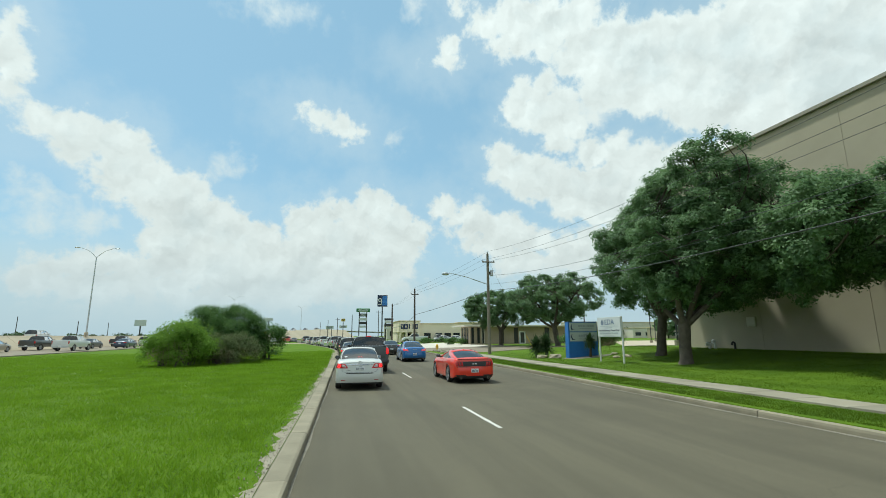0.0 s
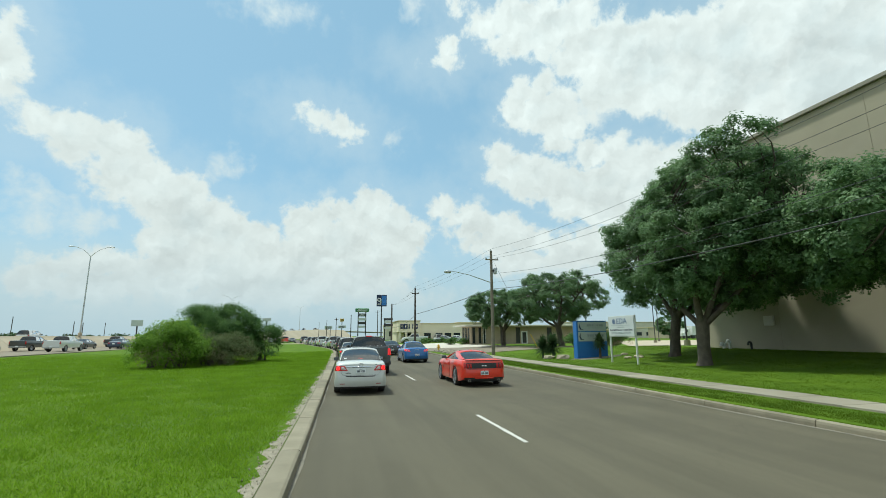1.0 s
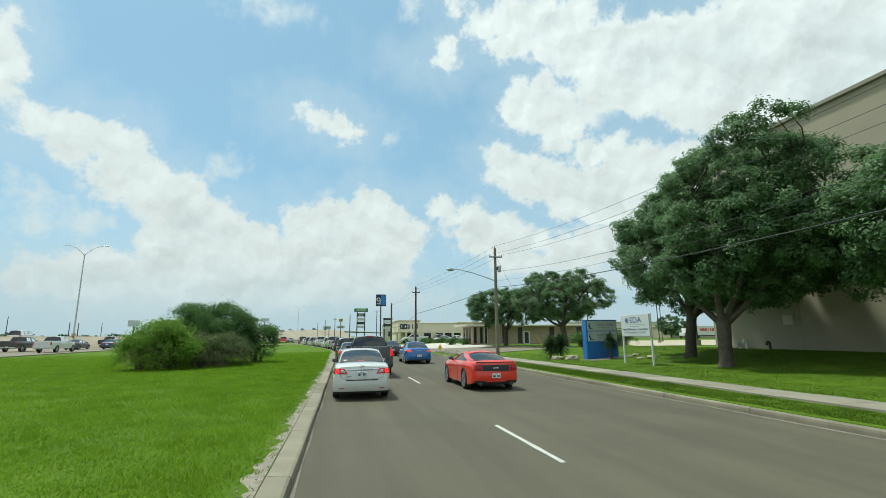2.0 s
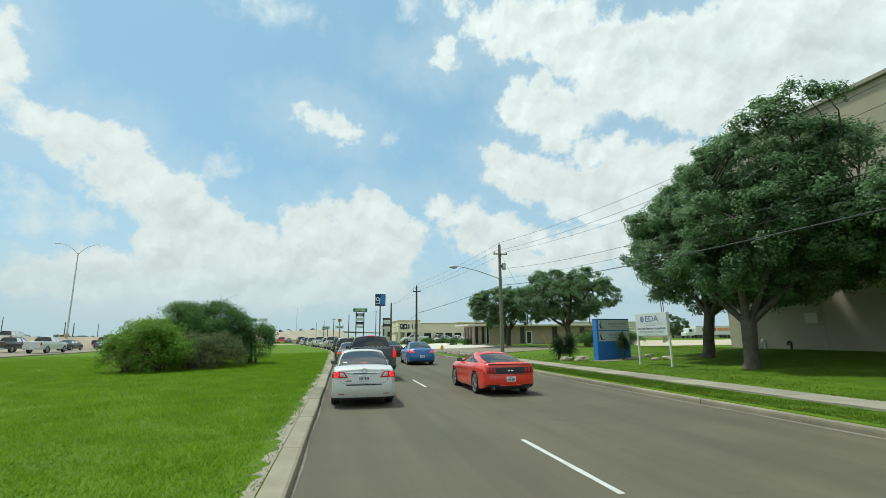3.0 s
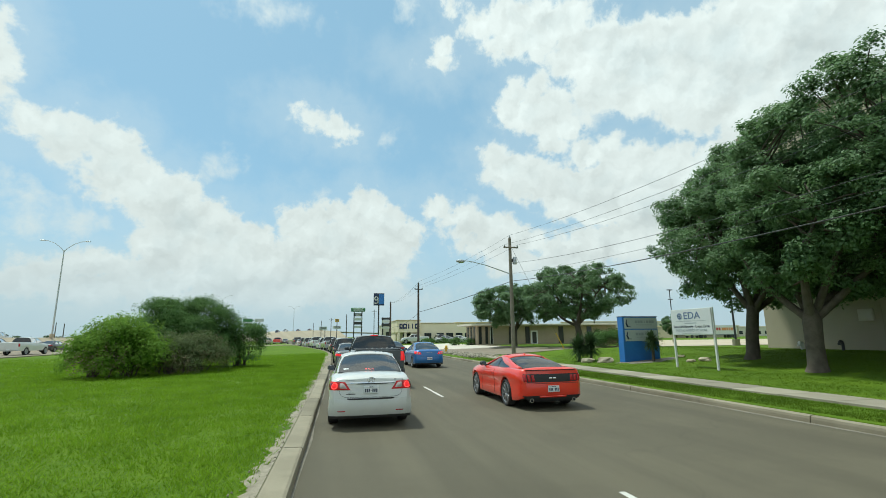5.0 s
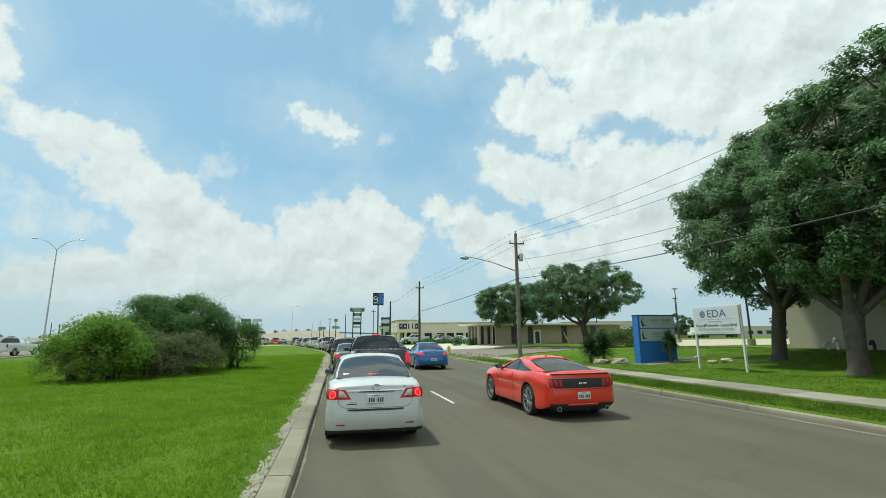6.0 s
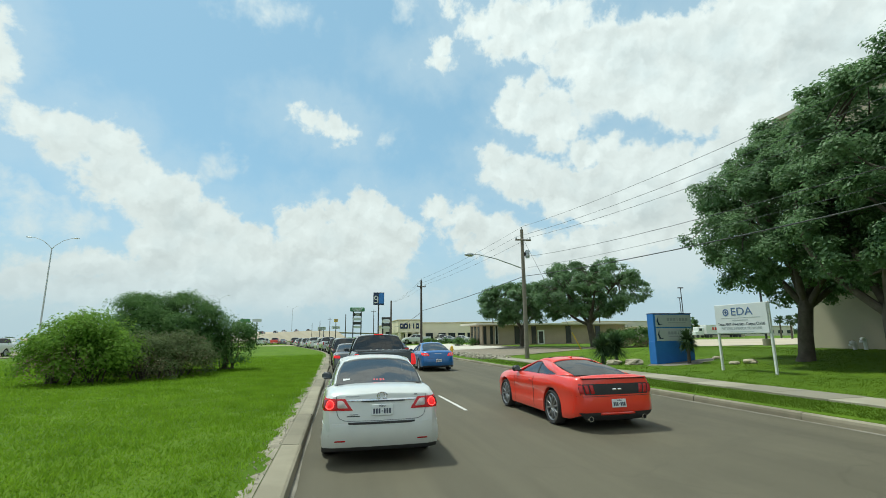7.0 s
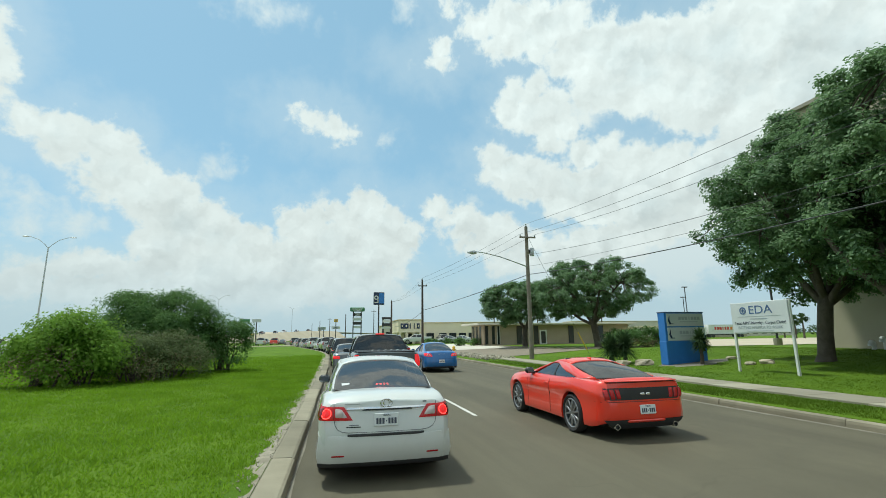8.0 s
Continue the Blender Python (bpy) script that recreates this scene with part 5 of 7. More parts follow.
for y in (95.5, 205.0, 330.0):
    highway_lamp(-43.9 + main_shift(y), y, main_z(y) + 0.85, main_z(y) + 16.9, "tall grey twin-arm freeway lamp on the wall")
for i, (x, y, h) in enumerate(((-95, 150, 9), (-90, 190, 7.5), (-120, 210, 10), (-78, 170, 6.5), (-110, 260, 9))):
    utility_pole(x, y, h, 0.16, CREOSOTE, "distant dark utility pole", ())


def billboard(x, y, w, h, z, mat, label):
    root = thing("billboard", (x, y, 0.2), label, "billboard", "far billboards")
    part("post", Shape().tube([(0, 0.2, 0), (0, 0.2, z)], 0.25, 10), DARKSTEEL, root)
    part("board", Shape().box((0, 0, z + h / 2), (w, 0.35, h), 0.04), mat, root)


billboard(-73.9, 200, 4.0, 2.3, 5.9, SIGNGREY, "dark far billboard beyond the freeway")
billboard(-37.9, 240, 4.2, 1.6, 8.9, GREENPAINT, "green freeway sign board far off")
billboard(-32.9, 240, 4.0, 1.5, 9.0, SIGNGREY, "weathered grey-green freeway sign board far off")


# ---------------------------------------------------------------- signs
def words(name, text, size, at, mat, parent, turn, width=None):
    cu = bpy.data.curves.new(name, "FONT")
    cu.body, cu.size, cu.align_x, cu.align_y, cu.extrude, cu.resolution_u = text, size, "CENTER", "CENTER", 0.004, 3
    tmp = bpy.data.objects.new(name, cu)
    scene.collection.objects.link(tmp)
    bpy.context.view_layer.update()
    me = bpy.data.meshes.new_from_object(tmp.evaluated_get(bpy.context.evaluated_depsgraph_get()))
    bpy.data.objects.remove(tmp)
    if width:
        span = max(v.co.x for v in me.vertices) - min(v.co.x for v in me.vertices)
        for v in me.vertices:
            v.co.x *= width / span
    me.materials.clear()
    me.materials.append(mat)
    return part(name, me, None, parent, at=Matrix.Translation(at) @ turn)


FACE_ROAD = Matrix.Rotation(radians(-90), 4, "Z") @ Matrix.Rotation(radians(90), 4, "X")
FACE_BACK = Matrix.Rotation(radians(90), 4, "X")


def build_white_sign():
    """The white board on two posts; it faces the road."""
    x, y0, y1 = 16.58, 24.47, 26.99
    ym = (y0 + y1) / 2
    root = thing("notice_board", (x, ym, ground_z(x, ym)), "white notice board with blue lettering on two white posts", "sign board")
    zt = 3.0 - ground_z(x, ym)
    part("panel", Shape().box((0, 0, zt - 0.60), (0.05, y1 - y0, 1.20), 0.008), SIGNWHITE, root, "white lettered panel")
    part("panel_rim", Shape().box((0.035, 0, zt - 0.60), (0.03, y1 - y0 + 0.03, 1.23), 0.008), GALV, root)
    for y in (y0 - ym, y1 - ym):
        part("post", Shape().box((0.07, y, zt / 2 - 0.05), (0.09, 0.09, zt + 0.14), 0.01), FRAMEWHITE, root)
    f = -0.03
    words("lettering", "EDA", 0.46, (f, -0.10, zt - 0.32), SLATE, root, FACE_ROAD, 1.02)
    ring = Shape().lathe([(0.10, 0.0), (0.15, 0.0), (0.15, -0.006), (0.10, -0.006), (0.10, 0.0)], "x", 24)
    ring.box((-0.003, 0, 0), (0.006, 0.05, 0.16), 0.002)
    ring.box((-0.003, 0, 0), (0.006, 0.14, 0.04), 0.002)
    part("seal", ring, SLATE, root, "round blue seal", at=(f, 0.68, zt - 0.32))
    part("rule", Shape().box((f, 0, zt - 0.56), (0.006, 1.9, 0.014), 0.001), INKGREY, root)
    part("rule", Shape().box((f, 0, zt - 0.66), (0.006, 0.75, 0.035), 0.001), INKGREY, root)
    words("lettering", "Texas A&M University - Corpus Christi", 0.17, (f, 0, zt - 0.82), INK, root, FACE_ROAD, 2.25)
    words("lettering", "PUTTING AMERICA TO WORK", 0.16, (f, 0, zt - 1.00), INKGREY, root, FACE_ROAD, 1.95)
    part("rule", Shape().box((f, 0, zt - 1.13), (0.006, 1.2, 0.012), 0.001), INKGREY, root)


build_white_sign()


def build_blue_sign():
    x0, x1, y = 16.66, 19.02, 31.2
    xm, zg = (x0 + x1) / 2, ground_z(17.8, 31.4)
    root = thing("monument_sign", (xm, y + 0.25, zg), "blue monument sign with two grey tenant panels", "monument sign")
    h, w = 2.86 - zg, x1 - x0
    part("base", Shape().box((0, 0, 0.53), (w + 0.03, 0.52, 1.16), 0.015), SIGNBLUE, root, "bright blue plinth")
    part("cabinet", Shape().box((0, 0, 1.11 + (h - 1.11) / 2), (w, 0.50, h - 1.11), 0.012), SIGNBLUE, root, "blue sign cabinet")
    for z0, z1 in ((1.14, 1.80), (1.86, h - 0.05)):
        p = part("tenant_panel", Shape().box((0.04, -0.255, (z0 + z1) / 2), (w - 0.16, 0.03, z1 - z0), 0.006), SIGNGREY, root, "faded grey tenant panel")
        zc = (z0 + z1) / 2
        mark = Shape()
        mark.tube([(-0.86, -0.274, zc - 0.20), (-0.95, -0.274, zc), (-0.88, -0.274, zc + 0.22)], [0.05, 0.045, 0.01], 6)
        mark.box((-0.80, -0.273, zc - 0.2), (0.26, 0.008, 0.04), 0.002)
        part("logo_shape", mark, SIGNNAVY, p)
        bars = Shape()
        for k in range(7):
            bars.box((-0.28 + k * 0.19, -0.273, zc + 0.08), (0.15 if k not in (3,) else 0.05, 0.008, 0.16), 0.003)
        bars.box((0.25, -0.273, zc - 0.10), (1.1, 0.008, 0.035), 0.002)
        part("text_bars", bars, INKGREY, p)
    part("cap", Shape().box((0, 0, h + 0.015), (w + 0.04, 0.54, 0.04), 0.008), SIGNNAVY, root)


build_blue_sign()


def pole_sign(x, y, boards, posts, label, category="pole sign"):
    """Boards (x offset, z centre, w, h, material) on steel posts (x offset, top)."""
    zg = ground_z(x, y)
    root = thing("pole_sign", (x, y, zg), label, category, "shop signs on poles")
    for dx, top in posts:
        part("post", Shape().box((dx, 0.12, (top - zg) / 2), (0.32, 0.32, top - zg), 0.02), DARKSTEEL, root)
    for dx, z, w, h, m in boards:
        b = part("board", Shape().box((dx, -0.1, z - zg), (w, 0.5, h), 0.2 if m is GREENPAINT else 0.03), m, root)
        if h > 0.9 and w > 1.5 and m not in (SIGNNAVY,):
            s = Shape()
            for k in range(4):
                s.box((dx, -0.36, z - zg + h * (0.3 - 0.2 * k)), (w * (0.75 - 0.12 * (k % 2)), 0.03, h * 0.09), 0.005)
            part("text_bars", s, SIGNWHITE if m in (DARKSTEEL, GREENPAINT) else INK, b)
    return root


g = pole_sign(12.1, 130, [(0, 11.55, 2.75, 3.2, SIGNNAVY)], [(0, 10.1)], "tall square navy shop sign on a dark pole")
s = Shape()
s.lathe([(0.30, 0.0), (0.55, 0.0), (0.55, -0.05), (0.30, -0.05), (0.30, 0.0)], "y", 18, (-0.72, -0.40, 11.75 - ground_z(12.1, 130)))
s.box((-0.28, -0.42, 11.2 - ground_z(12.1, 130)), (0.24, 0.05, 1.5), 0.03)
s.box((-0.75, -0.42, 10.55 - ground_z(12.1, 130)), (0.9, 0.05, 0.24), 0.03)
part("logo_shape", s, SIGNWHITE, g, "white rounded logo shape")
part("logo_field", Shape().box((0.62, -0.365, 11.6 - ground_z(12.1, 130)), (1.3, 0.04, 2.6), 0.03), SIGNBLUE, g, "brighter blue field")
pole_sign(11.85, 110, [(0, 5.75, 2.1, 0.45, DARKSTEEL), (0, 5.15, 1.8, 0.6, SIGNWHITE), (0, 4.4, 2.1, 0.6, DARKSTEEL), (0, 3.75, 2.0, 0.4, SIGNWHITE)], [(-0.8, 6.0), (0.8, 6.0)], "stacked tenant sign boards on two posts")
pole_sign(8.4, 160, [(0, 10.5, 4.6, 1.3, GREENPAINT), (0, 8.9, 2.4, 1.0, DARKSTEEL), (0, 7.5, 2.6, 0.9, SIGNGREY), (0, 6.2, 2.4, 0.9, DARKSTEEL), (0, 5.0, 2.2, 0.7, SIGNGREY)], [(-1.25, 10.6), (1.25, 10.6)], "tall plaza sign with a green oval top board")
pole_sign(2.5, 215, [(0, 9.0, 1.7, 1.3, YELLOWPAINT), (0, 6.0, 3.5, 1.2, SIGNWHITE)], [(0, 9.0)], "far yellow and white shop signs")
pole_sign(-4.0, 260, [(0, 6.5, 4.0, 1.6, SIGNGREY)], [(-1, 6.5), (1, 6.5)], "far grey shop sign")


def hydrant(x, y):
    zg = ground_z(x, y)
    root = thing("fire_hydrant", (x, y, zg), "faded yellow fire hydrant at the roadside", "fire hydrant")
    part("barrel", Shape().lathe([(0.0, -0.05), (0.17, -0.05), (0.17, 0.04), (0.11, 0.06), (0.11, 0.52), (0.15, 0.54), (0.15, 0.58), (0.12, 0.66), (0.05, 0.74), (0.0, 0.76)], "z", 16), YELLOWPAINT, root, smooth=True)
    for d in (-1, 1):
        part("outlet", Shape().lathe([(0.0, 0.2 * d), (0.06, 0.2 * d), (0.06, 0.08 * d)], "x", 12, (0, 0, 0.42)), YELLOWPAINT, root)
    part("outlet", Shape().lathe([(0.0, -0.22), (0.08, -0.22), (0.08, -0.08)], "y", 12, (0, 0, 0.38)), YELLOWPAINT, root)


hydrant(11.6, 54.0)
# light masts of the parking lot
for x, y, h in ((31.5, 38.0, 7.0), (64, 84, 8.0), (54, 72, 8.5)):
    root = thing("lot_lamp", (x, y, ground_z(x, y)), "dark parking lot lamp post on a concrete foot", "lamp post", "lot lamps")
    part("foot", Shape().lathe([(0.0, 0.0), (0.28, 0.0), (0.28, 0.5), (0.0, 0.5)], "z", 12), CONCRETE, root)
    part("mast", Shape().tube([(0, 0, 0.4), (0, 0, h)], [0.08, 0.07], 8), DARKSTEEL, root)
    part("lamp_head", Shape().box((0, 0, h), (0.9, 0.35, 0.14), 0.03), DARKSTEEL, root)


# ---------------------------------------------------------------- vehicles
def lerp_table(table, v):
    return float(np.interp(v, [p[0] for p in table], [p[1] for p in table]))


def catmull(pts, k=3):
    out = []
    for i in range(len(pts) - 1):
        p0, p1, p2, p3 = (np.array(pts[max(0, min(len(pts) - 1, j))]) for j in (i - 1, i, i + 1, i + 2))
        for s in range(k):
            t = s / k
            out.append(tuple(0.5 * (2 * p1 + (p2 - p0) * t + (2 * p0 - 5 * p1 + 4 * p2 - p3) * t * t + (3 * p1 - p0 - 3 * p2 + p3) * t ** 3)))
    return out + [tuple(pts[-1])]


class Body:
    """The shape of one kind of vehicle. The car points along +y; its rear bumper is at y = 0, the ground at z = 0."""

    def __init__(self, length, half, axles, wheel, top, shoulder, sill, cabin, rake=0.10, tyre=0.21, boxy=0.0, hollow=0.0, haunch=0.012, tuck=0.0, nose=0.80):
        self.L, self.W, self.axles, self.r = length, half, axles, wheel
        self.top, self.sh, self.sill, self.cab, self.rk, self.tyre, self.boxy = top, shoulder, sill, cabin, rake, tyre, boxy
        self.hollow, self.haunch, self.tuck, self.nose = hollow, haunch, tuck, nose

    def wid(self, y):
        L, b = self.L, self.boxy
        k = lerp_table([(0, self.nose + 0.14 * b), (0.04, min(0.96, self.nose + 0.07 + 0.1 * b)), (0.12, min(0.97, self.nose + 0.135 + 0.05 * b)), (0.35, 0.978), (1.1, 1.0), (L - 1.3, 1.0),
                        (L - 0.5, 0.955), (L - 0.2, 0.87), (L, 0.70 + 0.1 * b)], y)
        swell = sum(math.exp(-((y - a) / 0.42) ** 2) for a in self.axles)
        return self.W * (k - self.haunch + 1.6 * self.haunch * min(1.0, swell))

    def shift(self, y, z):
        k = max(0.0, 1 - y / 0.7)
        o = self.rk * max(0.0, (z - 0.58) / 0.5) ** 1.3 * k + 0.10 * max(0.0, (0.42 - z) / 0.25) * k
        k = max(0.0, 1 - (self.L - y) / 0.7)
        return o - k * (0.12 * max(0.0, (z - 0.5) / 0.4) + 0.10 * max(0.0, (0.40 - z) / 0.25))

    def bottom(self, y):
        z = self.sill + self.tuck * max(0.0, 1 - y / 0.45) ** 1.5
        arch = self.r + 0.055
        for a in self.axles:
            d = abs(y - a)
            if d < arch:
                z = max(z, self.r + math.sqrt(arch * arch - d * d) - 0.01)
        return z

    def profile(self, y):
        w, zb, zs, zt = self.wid(y), self.bottom(y), lerp_table(self.sh, y), lerp_table(self.top, y)
        s = self.sill
        lift = lambda z, k: max(z, zb + 0.006 * k)
        zs = max(zs, zb + 0.05)
        zt = max(zt, zs + 0.005)
        h = zs - s
        return [(0, zb), (0.55 * w, zb), (0.90 * w, zb), (0.965 * w, lift(s + 0.05 * h, 1)), ((0.985 - 0.4 * self.hollow) * w, lift(s + 0.30 * h, 2)), ((1.0 - self.hollow) * w, lift(s + 0.58 * h, 3)),
                (0.996 * w, lift(s + 0.76 * h, 4)), (0.968 * w, lift(s + 0.92 * h, 5)), (0.925 * w, zs + 0.004 * 6), (0.80 * w, zs + 0.65 * (zt - zs) + 0.012), (0.45 * w, zt + 0.008), (0, zt + 0.014)]

    def stations(self):
        ys = {0.0, 0.02, 0.06, 0.12, 0.22, self.L, self.L - 0.04, self.L - 0.12, self.L - 0.25}
        n = int(self.L / 0.16)
        ys |= {round(self.L * i / n, 3) for i in range(n + 1)}
        arch = self.r + 0.055
        for a in self.axles:
            ys |= {round(a + arch * math.sin(k * math.pi / 2 / 6), 3) for k in range(-6, 7)} | {round(a - arch - 0.004, 3), round(a + arch + 0.004, 3)}
        out = []
        for y in sorted(ys):
            if not out or y - out[-1] > 0.003:
                out.append(y)
        return out

    def side_x(self, y, z):
        p = catmull(self.profile(y), 2)
        p = [q for q in p if q[0] > 0.88 * self.wid(y)]
        return float(np.interp(z, [q[1] for q in p], [q[0] for q in p]))

    def contour(self, a):
        """Point (x, y) of the plan outline, a metres along it from the middle of the rear."""
        w0 = self.wid(0)
        if a <= w0:
            return a, -0.035 * (1 - (a / w0) ** 2)
        left, x, y = a - w0, w0, 0.0
        while left > 0:
            y2 = y + 0.01
            x2 = self.wid(y2)
            d = math.hypot(x2 - x, 0.01)
            left -= d
            x, y = x2, y2
        return x, y

    def at(self, a, z, out=0.0):
        s = -1 if a < 0 else 1
        a = abs(a)
        x, y = self.contour(a)
        x2, y2 = self.contour(a + 0.02)
        tx, ty = x2 - x, y2 - y
        ln = math.hypot(tx, ty) or 1
        if y > 0.0:
            x = min(x, self.side_x(y, z)) if z > 0.4 else x
        return s * (x + out * ty / ln), y - out * tx / ln + self.shift(max(y, 0), z), z

    def lower(self):
        s = Shape()
        ys = self.stations()
        c = self.cab
        rings = []
        for y in ys:
            half = catmull(self.profile(y), 2)
            ring = [(x, y + self.shift(y, z), z) for x, z in half] + [(-x, y + self.shift(y, z), z) for x, z in half[-2:0:-1]]
            rings.append(ring)
        n, hn = len(rings[0]), len(catmull(self.profile(0.5), 2))
        for i in range(len(rings) - 1):
            mid = (ys[i] + ys[i + 1]) / 2
            inside = c["yc"] + 0.12 < mid < c["ya"] - 0.10
            faces, dark = [], []
            for k in range(n):
                j = (k + 1) % n
                kk = min(k, n - k - 1) if k >= hn else k
                q = (k, j, n + j, n + k)
                if kk < 4 or (inside and kk >= hn - 5):
                    dark.append(q)
                else:
                    faces.append(q)
            s.add(rings[i] + rings[i + 1], faces, 0)
            s.add(rings[i] + rings[i + 1], dark, 1)
        for y, e in ((0.0, 1), (self.L, -1)):
            half = catmull(self.profile(y), 2)
            rows_ = []
            for x, z in half:
                rows_.append([(x * t, y + self.shift(y, z) - e * 0.035 * (1 - t * t), z) for t in (-1, -0.75, -0.5, -0.25, 0, 0.25, 0.5, 0.75, 1)])
            s.grid(rows_)
        return s

    def shell(self, a0, a1, z0, z1, out=0.012, n=10, m=5):
        """A raised panel on the rear, from a0 to a1 round it; z0, z1 may slope: (inner, outer)."""
        z0 = z0 if isinstance(z0, tuple) else (z0, z0)
        z1 = z1 if isinstance(z1, tuple) else (z1, z1)
        a0 = a0 if isinstance(a0, tuple) else (a0, a0)
        a1 = a1 if isinstance(a1, tuple) else (a1, a1)

        def along(t, v):
            s, e = a0[0] + (a0[1] - a0[0]) * v, a1[0] + (a1[1] - a1[0]) * v
            return s + (e - s) * t
        f, b = [], []
        for i in range(n + 1):
            t = i / n
            lo, hi = z0[0] + (z0[1] - z0[0]) * t, z1[0] + (z1[1] - z1[0]) * t
            ease = 1 - 0.55 * (2 * t - 1) ** 8
            f.append([self.at(along(t, j / m), lo + (hi - lo) * j / m, out * ease * (1 - 0.55 * (2 * j / m - 1) ** 8)) for j in range(m + 1)])
            b.append([self.at(along(t, j / m), lo + (hi - lo) * j / m, -0.02) for j in range(m + 1)])
        s = Shape().grid(f)
        for r0, r1 in ((f[0], b[0]), (f[-1], b[-1]), ([r[0] for r in f], [r[0] for r in b]), ([r[-1] for r in f], [r[-1] for r in b])):
            s.grid([r0, r1])
        return s

    def dome(self, a, z, r, out=0.02, rise=0.012, inner=0.0):
        """A round lens, or a ring where inner > 0, on the rear."""
        rows_ = []
        for q in ([inner + (1 - inner) * k / 4 for k in range(5)] if inner else [0.02, 0.35, 0.65, 0.9, 1.0]):
            lift = out + rise * (1 - q * q) if not inner else out + rise * math.sin(math.pi * (q - inner) / (1 - inner))
            rows_.append([self.at(a + q * r * math.cos(2 * math.pi * k / 20), z + q * r * math.sin(2 * math.pi * k / 20), lift) for k in range(21)])
        return Shape().grid(rows_)

    def seam(self, pts, r=0.004):
        return Shape().tube([self.at(a, z, 0.001) for a, z in pts], r, 4)

    def cabin_side(self, u, v, sd):
        c = self.cab
        yb, yt = c["yc"] + (c["ya"] - c["yc"]) * u, c["yct"] + (c["yat"] - c["yct"]) * u
        zb = lerp_table(self.sh, min(max(yb, 0), self.L)) - 0.01 + (c.get("lift", 0.09) * (1 - u / 0.12) if u < 0.12 else 0) + (0.06 * (u - 0.9) / 0.1 if u > 0.9 else 0)
        arc = (2 * u - 1) ** 2
        zt = c["zr"] - 0.055 - c.get("drop", 0.05) * arc - (c.get("fall", 0.0) * (1 - u) ** 2)
        xb = c["wb"] * (1 - 0.10 * max(0, 0.25 - u) / 0.25 * c.get("pinch", 1.0) - 0.05 * max(0, u - 0.8) / 0.2)
        xt = c["wt"] * (1 - 0.08 * arc)
        x = xb + (xt - xb) * v + 0.028 * math.sin(math.pi * v)
        return Vector((sd * x, yb + (yt - yb) * v, zb + (zt - zb) * v))


def sheet(pts_fn, us, vs):
    return Shape().grid([[tuple(pts_fn(u, v)) for v in vs] for u in us])


def steps(a, b, n):
    return [a + (b - a) * i / n for i in range(n + 1)]


def build_wheel(parent, r, width, x, y, sd, rim, spokes, near=True, rim_size=0.70, twin=False):
    wh = new("wheel")
    wh.parent = parent
    wh.matrix_basis = Matrix.Translation((x, y, r))
    w = width / 2
    rr = r * rim_size
    prof = [(rr, -w * 0.75), (rr + 0.02, -w * 0.95), (r - 0.03, -w), (r - 0.006, -w * 0.75), (r, -w * 0.4), (r, w * 0.4), (r - 0.006, w * 0.75), (r - 0.03, w), (rr + 0.02, w * 0.95), (rr, w * 0.75)]
    part("tyre", Shape().lathe(prof, "x", 28 if near else 16), RUBBER, wh, smooth=True)
    s = Shape()
    o = sd * w
    s.lathe([(rr + 0.004, o * 0.80), (rr - 0.012, o * 0.90), (rr - 0.03, o * 0.78), (rr - 0.035, -o * 0.6)], "x", 28 if near else 16)
    s.lathe([(0.0, o * 0.72), (0.05, o * 0.72), (0.06, o * 0.5), (0.06, 0)], "x", 12)
    for i in range(spokes if not twin else 0):
        a = 2 * math.pi * i / spokes
        s.box((o * 0.62, math.sin(a) * rr * 0.5, math.cos(a) * rr * 0.5), (0.035, rr * (0.26 if spokes < 8 else 0.15), rr * 0.94), 0.01, Matrix.Rotation(-a, 4, "X"))
    for i in range(10 if twin else 0):
        # five pairs of slim spokes that part towards the rim
        a = 2 * math.pi * (i // 2) / 5 + 0.2
        b = a + (0.30 if i % 2 else -0.30)
        p, q = (math.sin(a + (b - a) * 0.45) * rr * 0.16, math.cos(a + (b - a) * 0.45) * rr * 0.16), (math.sin(b) * rr * 0.97, math.cos(b) * rr * 0.97)
        ang = math.atan2(q[0] - p[0], q[1] - p[1])
        s.box((o * 0.66, (p[0] + q[0]) / 2, (p[1] + q[1]) / 2), (0.035, rr * 0.15, math.dist(p, q)), 0.01, Matrix.Rotation(-ang, 4, "X"))
    part("rim", s, rim, wh, smooth=True)
    s = Shape().lathe([(0.0, 0.0), (rr * 0.8, 0.0), (rr * 0.82, o * 0.1), (0.0, o * 0.12)], "x", 16)
    part("brake_disc", s, DARKALLOY, wh)


